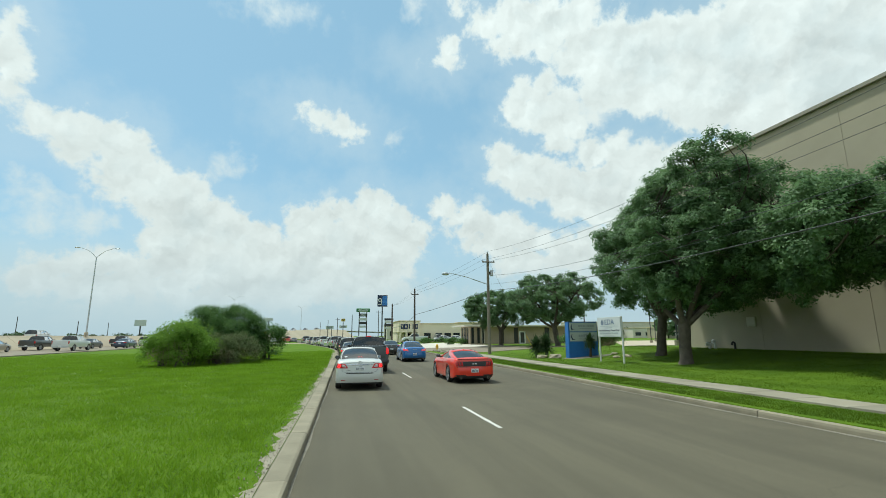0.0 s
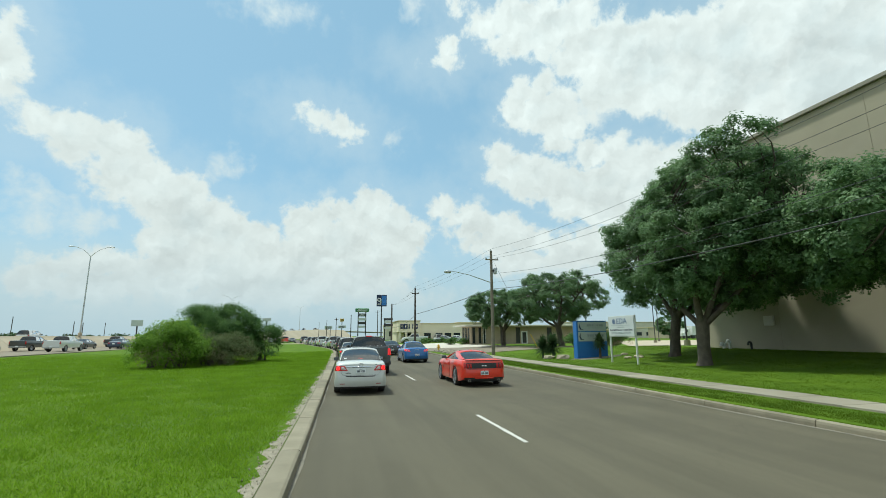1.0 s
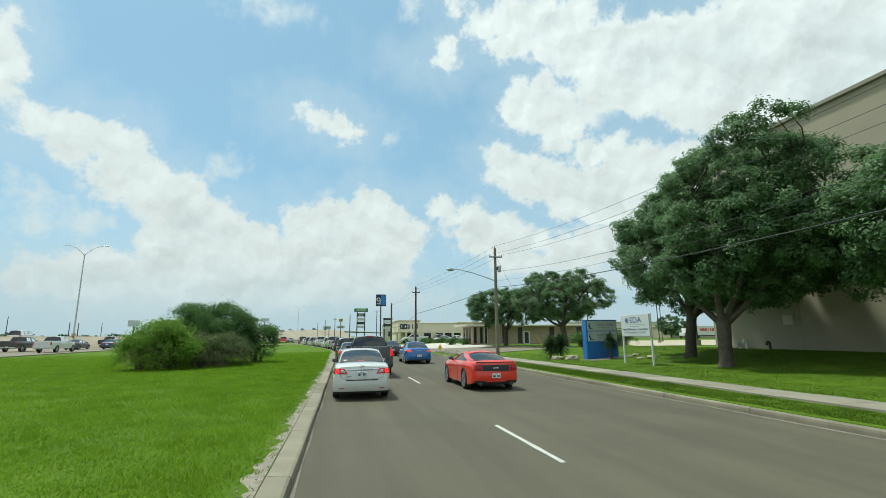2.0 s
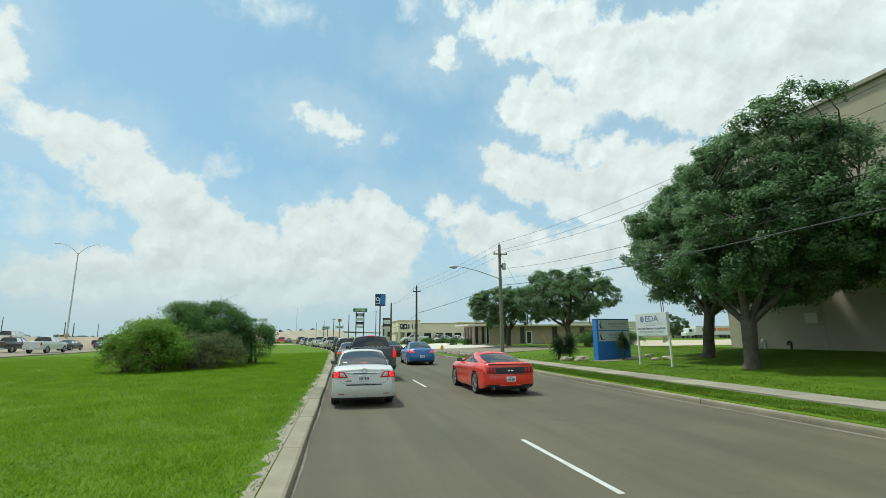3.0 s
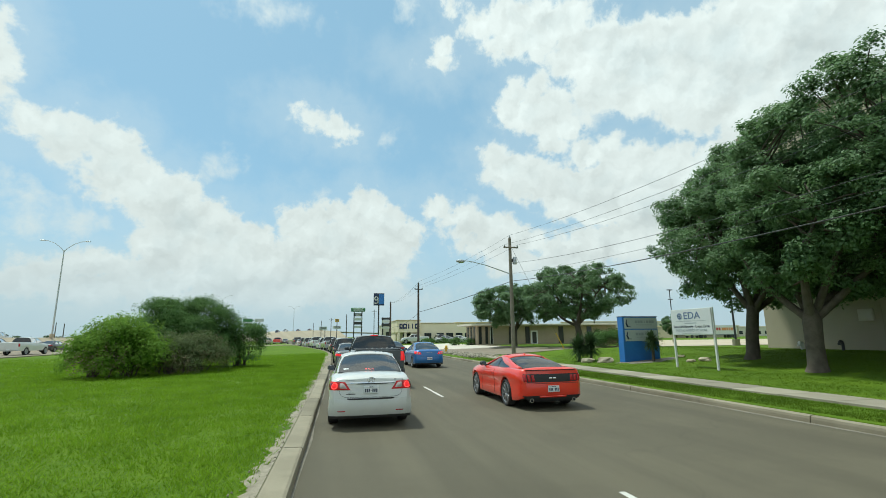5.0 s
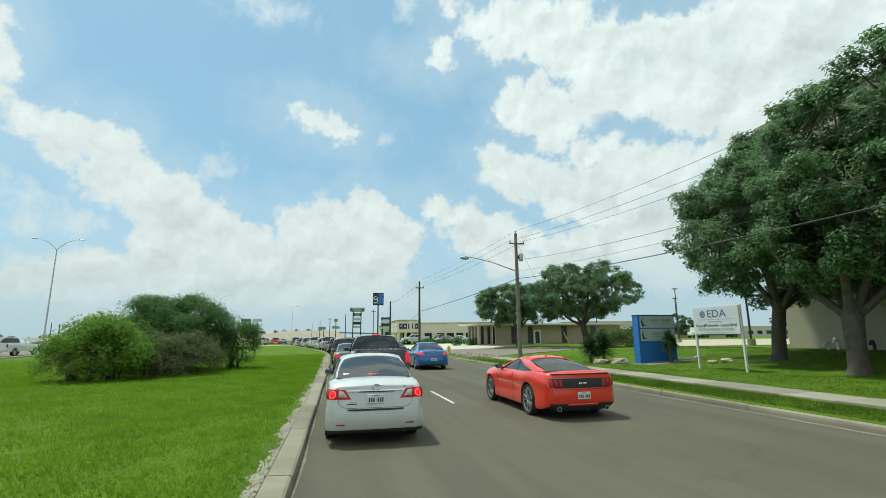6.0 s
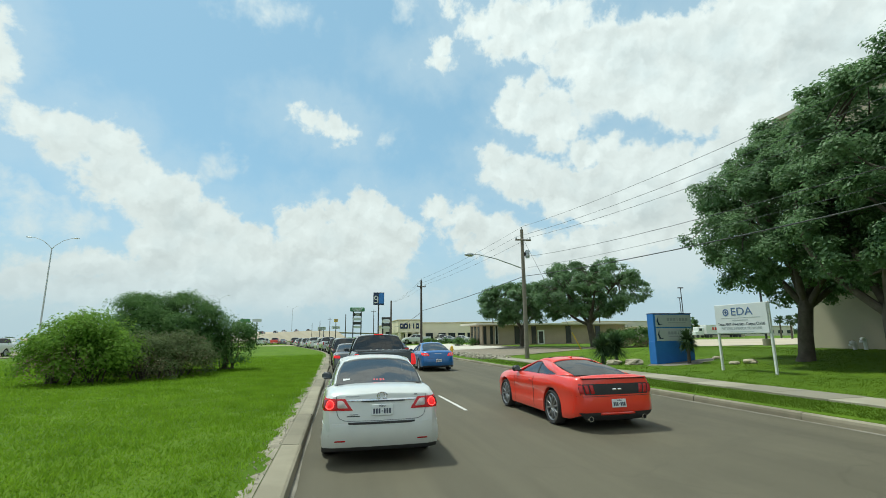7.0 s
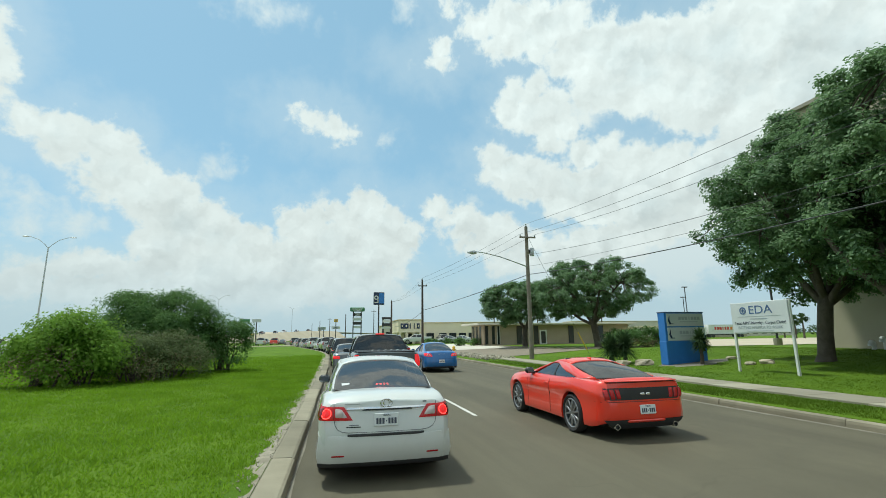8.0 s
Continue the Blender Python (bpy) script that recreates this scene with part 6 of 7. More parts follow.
def car(body, at, name, category, label, colour, glass=GLASS, tail=(), trims=(), lit=False, rim=ALLOY, spokes=10, near=True, mid_pillar=((0.52, 0.57),),
        plate=(0.0, 0.80), bed=None, heading=0.0, group="vehicles in the traffic", side_glass=None, brake=None, handles=(1.75, 2.7), door_seams=True, shelf=True, glass_low=0.05, taper=0.0, rim_size=0.70, twin=False, smoked=None):
    root = thing(name, Matrix.Translation(at) @ Matrix.Rotation(radians(heading), 4, "Z"), label, category, group)
    c = body.cab
    part("body", body.lower(), [colour, BLACKTRIM], root, smooth=True, sharp=38)
    # roof and pillars
    wins, edge = [], c.get("cpillar", 0.15)
    for p in mid_pillar:
        wins.append((edge, p[0]))
        edge = p[1]
    wins.append((edge, 0.955))
    us = sorted({0.0, 1.0} | {round(v, 4) for a, b in wins for v in steps(a, b, 8 if taper else 4)} | {0.5 * wins[0][0]})
    vs = [0.0, glass_low + 0.04, 0.35, 0.65, 0.90, 1.0]

    def level(u, k):
        """Height of glazing line k at u; a tapered side window comes to a point at its rear end."""
        if not taper or u < wins[0][0] - 1e-6 or k in (0, 1, 5):
            return vs[k]
        top = vs[1] + 0.02 + (0.88 - vs[1]) * min(1.0, (u - wins[0][0]) / taper) ** 0.62
        return vs[1] + (top - vs[1]) * (k - 1) / 3
    fr = Shape()
    for sd in (-1, 1):
        def keep(i, j, us=us, vs=vs):
            um = (us[i] + us[i + 1]) / 2
            vm = (vs[j] + vs[j + 1]) / 2
            return not (vs[1] < vm < 0.90 and any(a < um < b for a, b in wins))
        fr.grid([[tuple(body.cabin_side(u, level(u, k), sd)) for k in range(6)] for u in us], 0, keep)

    def roof_pt(u, t):
        a, b = body.cabin_side(u, 1.0, -1), body.cabin_side(u, 1.0, 1)
        p = a.lerp(b, (t + 1) / 2)
        p.z += 0.055 * (1 - t ** 4) * 0.5 + 0.03 * (1 - t * t)
        return p
    fr.grid([[tuple(roof_pt(u, t)) for t in steps(-1, 1, 10)] for u in steps(0, 1, 12)])
    frame_ob = part("roof", fr, colour, root, smooth=True, sharp=50)
    so = frame_ob.modifiers.new("thick", "SOLIDIFY")
    so.thickness, so.offset = 0.03, 0.0

    def end_pt(u, v, t):
        a, b = body.cabin_side(u, v, -1), body.cabin_side(u, v, 1)
        p = a.lerp(b, (t + 1) / 2)
        sgn = -1 if u < 0.5 else 1
        p.y += sgn * c.get("bow", 0.04) * (1 - t * t) * (1 - 0.4 * v)
        p.z += (0.055 * (1 - t ** 4) * 0.5 + 0.03 * (1 - t * t)) * v + 0.022 * math.sin(math.pi * v)
        return p
    ends = [("rear_window", 0.0, 0.0, glass if side_glass is None else glass), ("windscreen", 1.0, 0.0, GLASS)]
    for nm, u, _, g in ends:
        w = part(nm, Shape().grid([[tuple(end_pt(u, v, t)) for t in steps(-0.955, 0.955, 10)] for v in steps(0.03, 0.95, 6)]), g, root, smooth=True)
        rimv = Shape()
        for t0, t1 in ((-1.0, -0.955), (0.955, 1.0)):
            rimv.grid([[tuple(end_pt(u, v, t)) for t in (t0, t1)] for v in steps(0.0, 1.0, 6)])
        for v0, v1 in ((0.0, 0.03), (0.95, 1.0)):
            rimv.grid([[tuple(end_pt(u, v, t)) for t in steps(-0.955, 0.955, 10)] for v in (v0, v1)])
        part("window_seal", rimv, BLACKTRIM, w)
    for sd in (-1, 1):
        for a, b in wins:
            def inset(u, v, sd=sd):
                p = body.cabin_side(u, v, sd)
                return p - Vector((sd * 0.012, 0, 0))
            part("side_window", Shape().grid([[tuple(inset(u, level(u, k))) for k in (1, 2, 3, 4)] for u in steps(a, b, 8 if taper else 4)]), side_glass or glass, root, smooth=True)
    if not mid_pillar:
        for sd in (-1, 1):
            def post(u, v, sd=sd):
                return body.cabin_side(u, v, sd) - Vector((sd * 0.006, 0, 0))
            part("door_post", sheet(post, (0.50, 0.525), steps(vs[1], 0.86, 4)), BLACKTRIM, root)
    # seats seen through the glass
    if near:
        zb = lerp_table(body.sh, 2.0)
        mid = c["yct"] * 0.4 + c["yat"] * 0.6
        for sd in (-1, 1):
            s = Shape().box((sd * c["wt"] * 0.62, mid - 0.05, zb + 0.02), (0.46, 0.16, 0.42), 0.06)
            s.box((sd * c["wt"] * 0.62, mid - 0.08, zb + 0.30), (0.26, 0.10, 0.18), 0.04)
            part("seat", s, CABIN, root)
        if shelf:
            part("rear_shelf", Shape().box((0, c["yc"] + 0.55, zb + 0.035), (c["wt"] * 1.9, 0.5, 0.07), 0.02), CABIN, root)
        part("dashboard", Shape().box((0, c["ya"] - 0.55, zb + 0.04), (c["wt"] * 2.1, 0.5, 0.12), 0.04), CABIN, root)
    # wheels
    for y in body.axles:
        for sd in (-1, 1):
            build_wheel(root, body.r, body.tyre, sd * (body.W - body.tyre / 2 - 0.015), y, sd, rim, spokes, near, rim_size, twin)
    # rear lamps and trims
    for a0, a1, z0, z1, mat, out in tail:
        for sd in (-1, 1):
            fl = lambda a: tuple(sd * k for k in a) if isinstance(a, tuple) else sd * a
            part("tail_lamp", body.shell(fl(a0), fl(a1), z0, z1, out), mat, root, smooth=True)
    for nm, a0, a1, z0, z1, mat, out in trims:
        part(nm, body.shell(a0, a1, z0, z1, out, 14, 3), mat, root, smooth=True)
    if plate:
        x, y, z = body.at(plate[0], plate[1], 0.0)
        p = part("number_plate", Shape().box((0, 0, 0), (0.31, 0.015, 0.155), 0.01), PLATE, root, at=Matrix.Translation((x, y - 0.022, z)) @ Matrix.Rotation(-0.10, 4, "X"))
        if near:
            s = Shape()
            for k in range(7):
                s.box((-0.115 + 0.038 * k, -0.010, -0.015), (0.012 if k == 3 else 0.026, 0.006, 0.020 if k == 3 else 0.07), 0.002)
            part("text_bars", s, INK, p)
            words("lettering", "TEXAS", 0.032, (0, -0.010, 0.053), INK, p, FACE_BACK, 0.10)
    if brake:
        p0 = end_pt(0.0, 0.12, 0.0)
        for k in (-1.5, -0.5, 0.5, 1.5):
            part("brake_light", Shape().box((k * brake / 4, p0.y + 0.05, p0.z), (brake / 5.6, 0.03, 0.026), 0.006), STOP_BRIGHT if lit else TAIL_OFF, root)
    # mirrors, handles, door seams
    for sd in (-1, 1):
        p = body.cabin_side(0.93, 0.05, sd)
        s = Shape().box((p.x + sd * 0.13, p.y - 0.05, p.z + 0.09), (0.20, 0.13, 0.14), 0.045)
        s.box((p.x + sd * 0.03, p.y - 0.03, p.z + 0.04), (0.12, 0.06, 0.05), 0.015)
        mo = part("mirror", s, colour if colour is BLUE else BLACKTRIM, root, smooth=True)
        part("mirror_glass", Shape().box((p.x + sd * 0.13, p.y - 0.128, p.z + 0.09), (0.16, 0.006, 0.10), 0.003, Matrix.Rotation(-sd * 0.24, 4, "Z")), MIRROR, mo)
        if near:
            for hy in handles:
                z = lerp_table(body.sh, hy) - 0.10
                part("door_handle", Shape().box((sd * (body.side_x(hy, z) + 0.012), hy, z), (0.035, 0.19, 0.03), 0.012), colour, root, smooth=True)
            if door_seams:
                s = Shape()
                for hy in (handles[0] - 0.12, handles[-1] - 0.10, handles[-1] + 0.98):
                    zz = steps(body.sill + 0.06, lerp_table(body.sh, hy) - 0.02, 8)
                    zz = [z for z in zz if z > body.bottom(hy) + 0.02]
                    s.tube([(sd * (body.side_x(hy, z) - 0.001), hy, z) for z in zz], 0.005, 4)
                part("door_seam", s, BLACKTRIM, root)
    return root


SEDAN = Body(4.55, 0.88, (0.98, 3.58), 0.315,
             [(0, 0.995), (0.08, 1.05), (0.25, 1.085), (0.65, 1.105), (0.9, 1.03), (3.2, 0.98), (3.4, 1.0), (4.0, 0.88), (4.4, 0.74), (4.55, 0.62)],
             [(0, 0.935), (0.3, 1.0), (0.8, 1.005), (2.0, 0.95), (3.3, 0.92), (4.1, 0.78), (4.55, 0.58)], 0.22,
             dict(yc=0.52, yct=1.28, yat=2.45, ya=3.42, zr=1.48, wb=0.77, wt=0.60, cpillar=0.17, drop=0.035, pinch=1.3, lift=0.105, bow=0.02), nose=0.87, hollow=0.008)
SEDAN_BLUE = Body(4.84, 0.905, (1.02, 3.79), 0.325,
                  [(0, 1.0), (0.08, 1.05), (0.25, 1.065), (0.75, 1.07), (0.95, 1.02), (3.4, 0.99), (3.6, 1.01), (4.2, 0.90), (4.65, 0.76), (4.84, 0.62)],
                  [(0, 0.94), (0.3, 0.99), (0.8, 1.0), (2.0, 0.96), (3.4, 0.93), (4.3, 0.79), (4.84, 0.58)], 0.21,
                  dict(yc=0.62, yct=1.55, yat=2.55, ya=3.62, zr=1.48, wb=0.81, wt=0.585, cpillar=0.17, drop=0.05, pinch=1.3), hollow=0.012, tuck=0.08)
COUPE_DARK = Body(4.85, 0.925, (1.03, 3.77), 0.33,
                  [(0, 0.98), (0.08, 1.02), (0.25, 1.045), (0.6, 1.05), (0.9, 1.0), (3.4, 0.97), (3.6, 0.99), (4.2, 0.88), (4.65, 0.74), (4.85, 0.60)],
                  [(0, 0.92), (0.3, 0.97), (0.8, 0.985), (2.0, 0.94), (3.4, 0.91), (4.3, 0.77), (4.85, 0.56)], 0.20,
                  dict(yc=0.45, yct=1.55, yat=2.5, ya=3.6, zr=1.42, wb=0.82, wt=0.575, cpillar=0.20, drop=0.05, pinch=1.4))
COUPE_RED = Body(4.62, 0.935, (0.98, 3.60), 0.345,
                 [(0, 0.98), (0.04, 1.02), (0.12, 1.022), (0.28, 0.985), (0.55, 0.985), (0.9, 0.98), (3.0, 0.97), (3.2, 1.0), (3.9, 0.93), (4.4, 0.80), (4.62, 0.66)],
                 [(0, 0.925), (0.12, 0.945), (0.3, 0.94), (0.9, 0.97), (1.8, 0.92), (2.9, 0.90), (4.05, 0.80), (4.62, 0.60)], 0.19,
                 dict(yc=0.52, yct=1.58, yat=2.28, ya=3.10, zr=1.305, wb=0.81, wt=0.57, cpillar=0.16, drop=0.035, pinch=2.5, lift=0.06, fall=0.02), rake=0.09, hollow=0.026, haunch=0.020, tuck=0.12, nose=0.80)
PICKUP = Body(5.75, 1.0, (1.30, 4.85), 0.40,
              [(0, 1.345), (0.05, 1.37), (1.9, 1.37), (2.1, 1.27), (4.1, 1.25), (4.3, 1.27), (5.4, 1.16), (5.75, 0.98)],
              [(0, 1.32), (0.4, 1.34), (1.95, 1.34), (2.1, 1.25), (4.2, 1.22), (5.3, 1.10), (5.75, 0.92)], 0.44,
              dict(yc=1.98, yct=2.12, yat=3.55, ya=4.30, zr=1.90, wb=0.93, wt=0.74, cpillar=0.07, drop=0.03, pinch=0.2, lift=0.02, bow=0.03), rake=0.02, tyre=0.27, boxy=0.85)
SUV = Body(4.75, 0.93, (0.98, 3.75), 0.365,
           [(0, 1.06), (0.05, 1.08), (0.4, 1.06), (3.3, 1.04), (3.5, 1.08), (4.3, 0.98), (4.75, 0.78)],
           [(0, 1.03), (0.4, 1.04), (2.0, 1.02), (3.4, 1.0), (4.3, 0.92), (4.75, 0.74)], 0.27,
           dict(yc=0.10, yct=0.42, yat=2.55, ya=3.45, zr=1.76, wb=0.87, wt=0.66, cpillar=0.05, drop=0.03, pinch=0.4, lift=0.03, bow=0.05), rake=0.03, tyre=0.23, boxy=0.5)

WHITE = paint("white_paint", (0.62, 0.63, 0.61))
BLUE = paint("blue_paint", (0.012, 0.135, 0.40), 0.2)
BLACK = paint("black_paint", (0.012, 0.014, 0.018), 0.0, 0.28, 0.05)
RED = paint("red_paint", (0.76, 0.034, 0.012), 0.0, 0.28, 0.03)
GREENBLACK = paint("dark_green_paint", (0.014, 0.021, 0.020), 0.0, 0.28, 0.04)
SILVER = paint("silver_paint", (0.42, 0.43, 0.43), 0.5)
GREY = paint("grey_paint", (0.13, 0.135, 0.14), 0.4)
MAROON = paint("maroon_paint", (0.13, 0.015, 0.018), 0.2)
NAVY = paint("navy_paint", (0.02, 0.035, 0.075), 0.3)
YELLOW = paint("yellow_paint", (0.72, 0.47, 0.02))
TAN = paint("champagne_paint", (0.40, 0.36, 0.29), 0.4)


def oval(parent, body, z, w, h, mat, out=0.016):
    """An oval badge ring of plain shape."""
    x, y, _ = body.at(0, z)
    s = Shape()
    pts = [(w * math.cos(2 * math.pi * k / 20), y - out, z + h * math.sin(2 * math.pi * k / 20)) for k in range(21)]
    s.tube(pts, 0.009, 6)
    s.tube([(0.5 * p[0], p[1], z + (p[2] - z) * 0.9) for p in pts], 0.006, 6)
    part("badge", s, mat, parent, smooth=True)


# the white sedan ahead
w = car(SEDAN, (0.855, 16.97, 0), "sedan", "car", "white four-door sedan with brake lights on behind the pickup", WHITE, GLASS,
        tail=(((0.42, 0.53), 1.08, (0.775, 0.785), (0.935, 0.955), LAMP_RED, 0.016), ((0.475, 0.56), 0.645, 0.80, (0.915, 0.925), LENS_CLEAR, 0.022), (0.665, 1.05, (0.797, 0.80), (0.925, 0.93), LAMP_DARK, 0.022)),
        # boot_strip_shadow: black strip that paints the shade below the chrome strip
        trims=(("bumper", -1.20, 1.20, 0.27, 0.60, WHITE, 0.030), ("boot_strip", -0.50, 0.50, 0.895, 0.925, CHROME, 0.022), ("boot_strip_shadow", -0.30, 0.34, 0.885, 0.895, BLACKTRIM, 0.022),
               ("step_pad", -0.48, 0.48, 0.585, 0.615, BLACKTRIM, 0.034), ("reflector", -0.68, -0.50, 0.345, 0.385, TAIL_OFF, 0.034), ("reflector", 0.50, 0.68, 0.345, 0.385, TAIL_OFF, 0.034),
               ("lettering_bar", -0.52, -0.33, 0.962, 0.974, SILVER, 0.006), ("lettering_bar", 0.48, 0.53, 0.962, 0.978, GREY, 0.006), ("lettering_bar", -0.50, -0.32, 0.69, 0.702, BLACKTRIM, 0.006),
               ("lettering_bar", -0.46, -0.34, 0.715, 0.724, GREY, 0.006), ("lower_apron", -0.86, 0.86, 0.215, 0.27, BLACKTRIM, 0.010)),
        lit=True, plate=(0.0, 0.775), brake=0.20, handles=(1.62, 2.62), heading=-1.2)
for sd in (-1, 1):
    part("stop_lamp", SEDAN.dome(sd * 0.745, 0.865, 0.052, 0.024), TAIL_ON, w, smooth=True)
    part("lamp_ring", SEDAN.dome(sd * 0.745, 0.865, 0.064, 0.026, 0.006, 0.80), STOP_ON, w, smooth=True)
    part("reverse_lamp", SEDAN.dome(sd * 0.585, 0.858, 0.042, 0.026), LENS_CLEAR, w, smooth=True)
part("boot_seam", SEDAN.seam([(-0.655, 0.97), (-0.65, 0.80), (-0.635, 0.72), (-0.60, 0.67), (-0.54, 0.642), (-0.46, 0.633), (0, 0.630), (0.46, 0.633), (0.54, 0.642), (0.60, 0.67), (0.635, 0.72), (0.65, 0.80), (0.655, 0.97)]), GREY, w)
part("lamp_seam", SEDAN.shell(0.652, 0.658, 0.785, 0.945, 0.026, 2, 3), BLACKTRIM, w)
part("lamp_seam", SEDAN.shell(-0.652, -0.658, 0.785, 0.945, 0.026, 2, 3), BLACKTRIM, w)
oval(w, SEDAN, 0.972, 0.072, 0.046, CHROME, 0.02)
s = Shape().box((-0.51, 0.62, 1.150), (0.11, 0.006, 0.07), 0.003, Matrix.Rotation(-0.95, 4, "X"))
s.box((-0.44, 0.622, 1.138), (0.09, 0.006, 0.035), 0.003, Matrix.Rotation(-0.95, 4, "X"))
part("sticker", s, PLATE, w, "small white window sticker")

# the dark pickup before it
w = car(PICKUP, (1.74, 24.3, 0), "pickup_truck", "pickup truck", "dark green-black pickup truck with brake lights on", GREENBLACK, DARKGLASS,
        tail=((0.80, 1.00, 0.98, 1.31, TAIL_ON, 0.02),),
        trims=(("bumper", -1.02, 1.02, 0.50, 0.70, DARKSTEEL, 0.09), ("tailgate_panel", -0.76, 0.76, 0.80, 1.28, GREENBLACK, 0.012), ("tailgate_handle", -0.12, 0.12, 1.08, 1.14, BLACKTRIM, 0.028)),
        lit=True, plate=(0.0, 0.60), bed=True, mid_pillar=((0.50, 0.55),), side_glass=DARKGLASS, shelf=False, handles=(2.5, 3.4), rim=ALLOY, spokes=6)
for k in range(6):
    x = -0.45 + 0.18 * k
    part("bed_hook", Shape().tube([(x, 0.18, 1.38), (x + 0.02, 0.18, 1.43), (x + 0.07, 0.18, 1.435)], 0.012, 6), GALV, w)
part("bed_cover", Shape().box((0, 1.0, 1.385), (1.66, 1.80, 0.03), 0.01), BLACKTRIM, w, "black bed cover")
part("brake_light", Shape().box((0, 2.13, 1.905), (0.30, 0.04, 0.035), 0.008), TAIL_ON, w)

# the red coupe beside
w = car(COUPE_RED, (5.54, 18.17, 0), "coupe", "car", "bright red two-door fastback coupe with dark alloy wheels", RED, DARKGLASS,
        tail=tuple(((a - 0.012, a + 0.012), (a + 0.068, a + 0.092), 0.695, 0.855, TAIL_OFF, 0.03) for a in (0.49, 0.595, 0.70)),
        # lip_shadow_gap: raised black strip, the lip's shade put in as colour
        trims=(("rear_panel", (-0.77, -0.80), (0.77, 0.80), 0.675, 0.875, BLACKTRIM, 0.012), ("bumper", -0.97, 0.97, 0.33, 0.635, RED, 0.010), ("deck_lip", -0.80, 0.80, 0.972, 1.0, RED, 0.050), ("lip_shadow_gap", -0.76, 0.76, 0.958, 0.970, BLACKTRIM, 0.008),
               ("diffuser", (-0.62, -0.80), (0.62, 0.80), 0.20, (0.345, 0.345), BLACKTRIM, 0.026), ("diffuser_lip", (-0.40, -0.36), (0.40, 0.36), 0.29, 0.345, RED, 0.040), ("bumper_seam", -1.0, 1.0, 0.642, 0.650, BLACKTRIM, 0.004),
               ("badge", -0.10, -0.01, 0.745, 0.795, CHROME, 0.018), ("badge", 0.01, 0.10, 0.745, 0.795, CHROME, 0.018)),
        plate=(0.0, 0.515), mid_pillar=(), rim=DARKALLOY, handles=(2.0,), shelf=True, side_glass=GLASS, taper=0.34, rim_size=0.78, twin=True)
for sd in (-1, 1):
    part("exhaust", Shape().lathe([(0.05, 0.16), (0.05, -0.05), (0.04, -0.05), (0.04, 0.14)], "y", 12, (sd * 0.58, 0.05, 0.235)), CHROME, w)
part("antenna", Shape().box((0, 1.75, 1.305), (0.04, 0.14, 0.045), 0.015), RED, w)

# the blue sedan
w = car(SEDAN_BLUE, (5.72, 34.3, 0), "sedan", "car", "bright metallic blue four-door sedan in the outer lane", BLUE, GLASS,
        tail=(((0.48, 0.56), 0.68, (0.80, 0.805), (0.935, 0.95), TAIL_ON, 0.02), (0.69, 1.12, (0.805, 0.86), (0.952, 0.975), TAIL_ON, 0.02), ((0.53, 0.60), 0.66, (0.825, 0.83), (0.91, 0.925), LENS_CLEAR, 0.026), (0.70, (0.80, 0.76), 0.83, (0.93, 0.935), LENS_CLEAR, 0.026)),
        trims=(("bumper", -1.22, 1.22, 0.30, 0.66, BLUE, 0.032), ("boot_seam", -0.60, 0.60, 0.672, 0.680, BLACKTRIM, 0.003), ("badge", -0.17, 0.17, 0.905, 0.925, CHROME, 0.016),
               ("lower_apron", -0.86, 0.86, 0.215, 0.30, BLACKTRIM, 0.012)),
        lit=True, plate=(0.0, 0.56), brake=None, handles=(1.75, 2.78), spokes=7)
part("antenna", Shape().box((0, 1.75, 1.545), (0.04, 0.12, 0.05), 0.015), BLUE, w)
part("exhaust", Shape().lathe([(0.045, 0.10), (0.045, -0.06), (0.034, -0.06), (0.034, 0.08)], "y", 12, (0.62, 0.02, 0.24)), CHROME, w)

# the black coupe ahead of it
w = car(COUPE_DARK, (5.5, 47.5, 0), "coupe", "car", "glossy black two-door coupe in the outer lane", BLACK, DARKGLASS,
        tail=((0.50, 1.08, (0.80, 0.84), (0.93, 0.955), TAIL_OFF, 0.02),),
        trims=(("bumper", -1.22, 1.22, 0.30, 0.66, BLACK, 0.032), ("bumper_strip", -0.85, 0.85, 0.40, 0.43, CHROME, 0.036), ("badge", -0.05, 0.05, 0.86, 0.93, CHROME, 0.014)),
        plate=(0.0, 0.57), mid_pillar=(), handles=(2.0,), spokes=7, taper=0.25, rim_size=0.74)

# the queue in the inner lane and cars further on
KINDS = {"sedan": (SEDAN, "sedan", "car"), "suv": (SUV, "suv", "car"), "pickup": (PICKUP, "pickup_truck", "pickup truck")}
TONES = {"white": WHITE, "silver": SILVER, "grey": GREY, "black": BLACK, "maroon": MAROON, "navy": NAVY, "blue": BLUE, "red": RED, "yellow": YELLOW, "tan": TAN, "dark green": GREENBLACK}


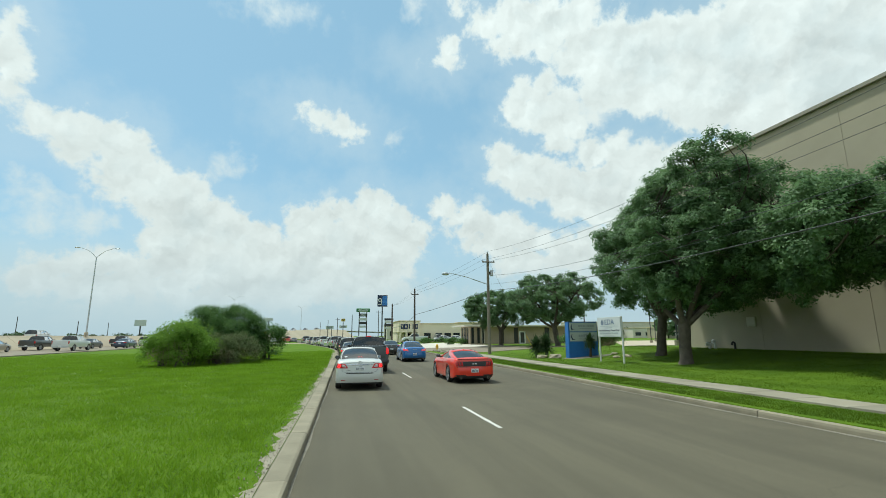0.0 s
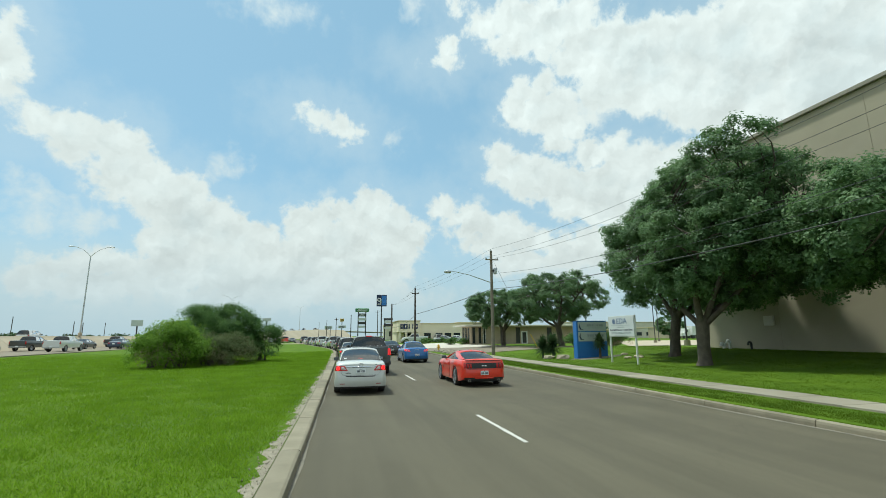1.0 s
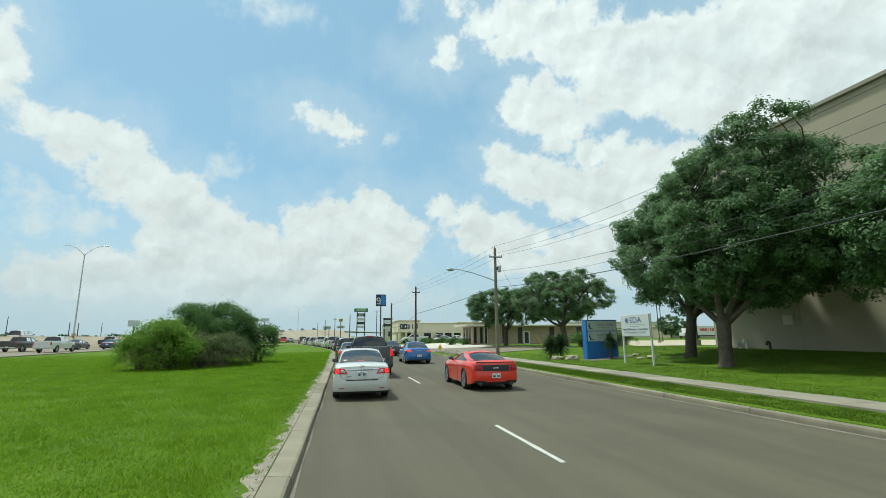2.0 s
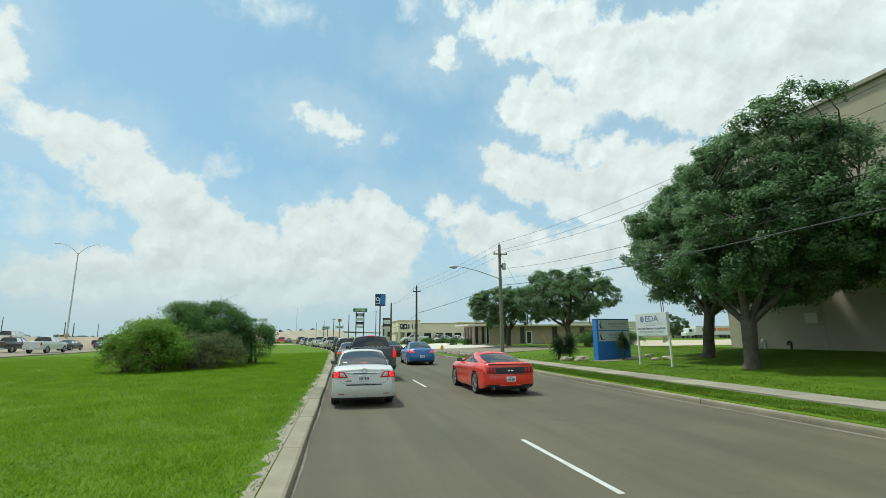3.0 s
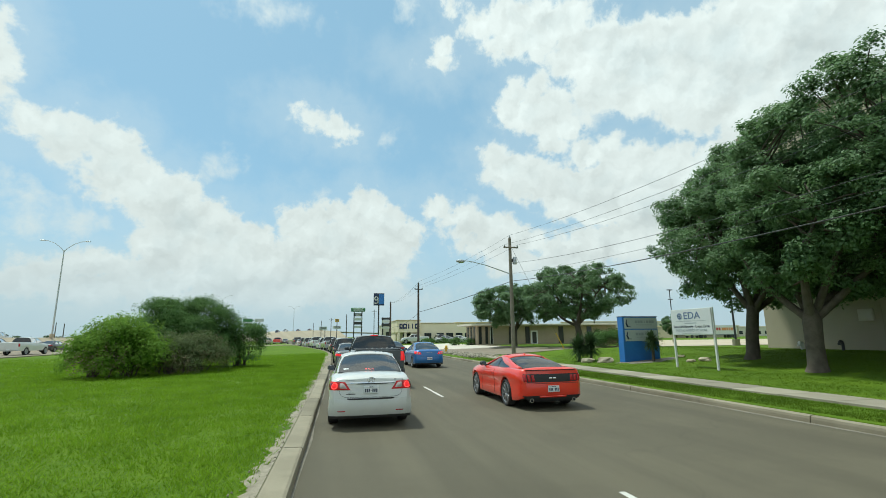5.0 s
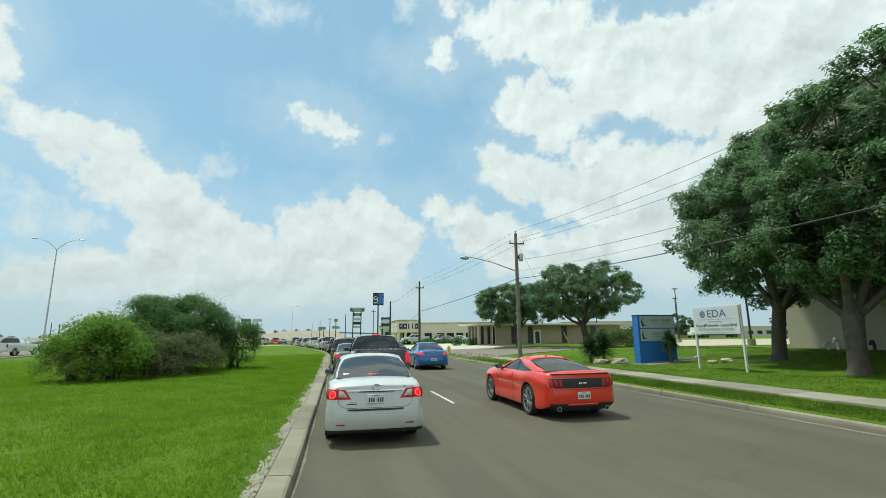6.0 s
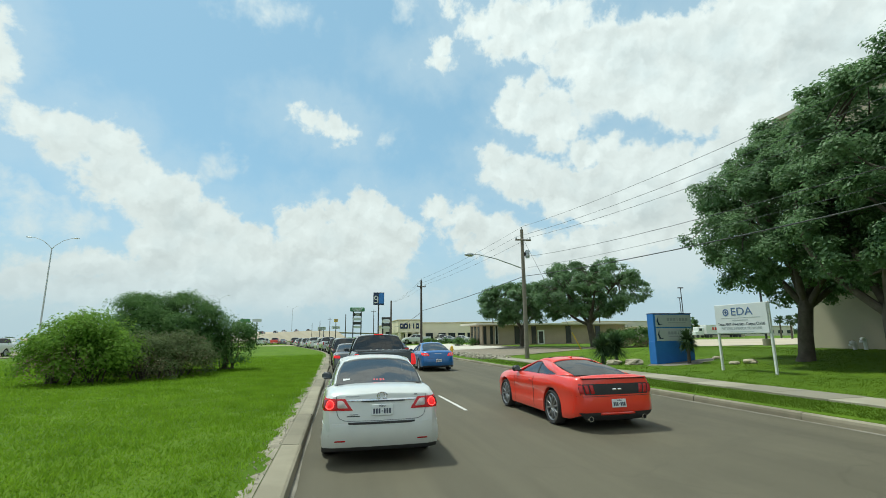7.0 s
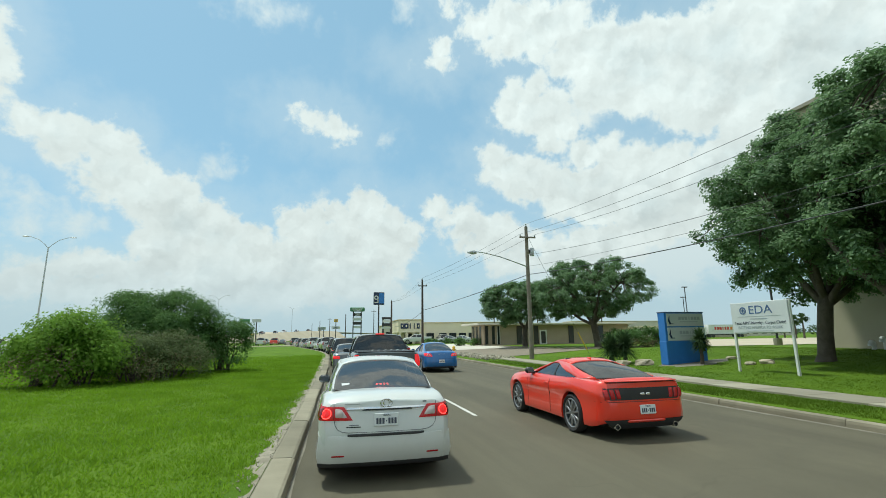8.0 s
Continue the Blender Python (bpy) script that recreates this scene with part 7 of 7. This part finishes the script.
def far_car(kind, tone, x, y, z=0.0, heading=0.0, where="in the queue", lit=False, near=False):
    b, nm, cat = KINDS[kind]
    t = TAIL_ON if lit else TAIL_OFF
    tail = {"sedan": ((0.52, 1.04, (0.78, 0.80), (0.91, 0.935), t, 0.02),), "suv": ((0.76, 0.98, 0.86, 1.02, t, 0.02),), "pickup": ((0.84, 1.0, 0.92, 1.25, t, 0.02),)}[kind]
    trims = (("bumper", -1.0, 1.0, b.sill + 0.06, 0.62, TONES[tone] if kind != "pickup" else GALV, 0.035),)
    pil = ((0.50, 0.55),) if kind != "suv" else ((0.30, 0.34), (0.62, 0.66))
    return car(b, (x, y, z), nm, cat, "%s %s %s" % (tone, {"sedan": "four-door sedan", "suv": "sport utility car", "pickup": "pickup truck"}[kind], where), TONES[tone],
               DARKGLASS if kind != "sedan" else GLASS, tail, trims, lit, ALLOY, 6, near, pil, plate=(0.0, 0.75 if kind == "sedan" else 0.62), bed=kind == "pickup", heading=heading,
               handles=(1.7, 2.7) if kind != "pickup" else (2.5, 3.4), shelf=False)


QUEUE = [("sedan", "grey"), ("suv", "black"), ("suv", "silver"), ("sedan", "maroon"), ("suv", "black"), ("pickup", "silver"), ("suv", "white"), ("pickup", "white"), ("sedan", "grey"), ("suv", "white"),
         ("suv", "grey"), ("sedan", "white"), ("pickup", "black")]
y = 34.2
for i, (k, tone) in enumerate(QUEUE):
    slope = (bend(y + 3) - bend(y)) / 3
    far_car(k, tone, 1.15 - bend(y), y, 0.0, math.degrees(math.atan(slope)), "waiting in the queue", i < 4, i < 2)
    y += 7.4 + 0.6 * math.sin(i * 2.2)
far_car("suv", "black", 5.2, 58.6, 0, 0, "in the outer lane", False, True)

# traffic on the freeway lanes
for k, tone, x, y in (("pickup", "dark green", -39.6, 71.5), ("sedan", "black", -37.2, 80.5), ("sedan", "maroon", -36.0, 90.5), ("sedan", "navy", -32.6, 81.0), ("pickup", "black", -39.4, 96.0),
                      ("suv", "white", -36.6, 101.0), ("suv", "grey", -39.2, 108.0), ("pickup", "white", -33.3, 66.5), ("suv", "yellow", -33.5, 112.0), ("sedan", "tan", -39.0, 62.0),
                      ("pickup", "white", -16.6, 133.0), ("pickup", "red", -14.4, 143.0), ("sedan", "silver", -36.0, 138.0), ("suv", "white", -32.5, 145.0), ("sedan", "grey", -13.2, 153.0), ("suv", "silver", -18.5, 158.0)):
    far_car(k, tone, x, y, 0.24 if x < -25 else 0.24 - 0.235 * smooth01((y - 113) / 30) + 0.002, 0, "on the freeway lanes")
for i, (k, tone, y) in enumerate((("suv", "white", 84.0), ("sedan", "grey", 240), ("suv", "yellow", 262), ("pickup", "black", 290), ("sedan", "white", 318), ("suv", "silver", 332), ("sedan", "navy", 346), ("suv", "white", 358), ("pickup", "grey", 372), ("sedan", "tan", 386), ("suv", "black", 400), ("sedan", "white", 276), ("suv", "navy", 304))):
    far_car(k, tone, -46.2 + main_shift(y) - (i % 2) * 3.4, y, main_z(y), -math.degrees(math.atan((main_shift(y + 5) - main_shift(y)) / 5)), "on the raised freeway")
# parked before the shop
for i, (k, tone, x) in enumerate((("pickup", "white", 19.6), ("suv", "white", 22.4), ("sedan", "silver", 25.0), ("sedan", "white", 27.8))):
    far_car(k, tone, x, 101.5, ground_z(x, 101.5) + 0.0, 0 if k == "suv" else 90, "parked before the shop")
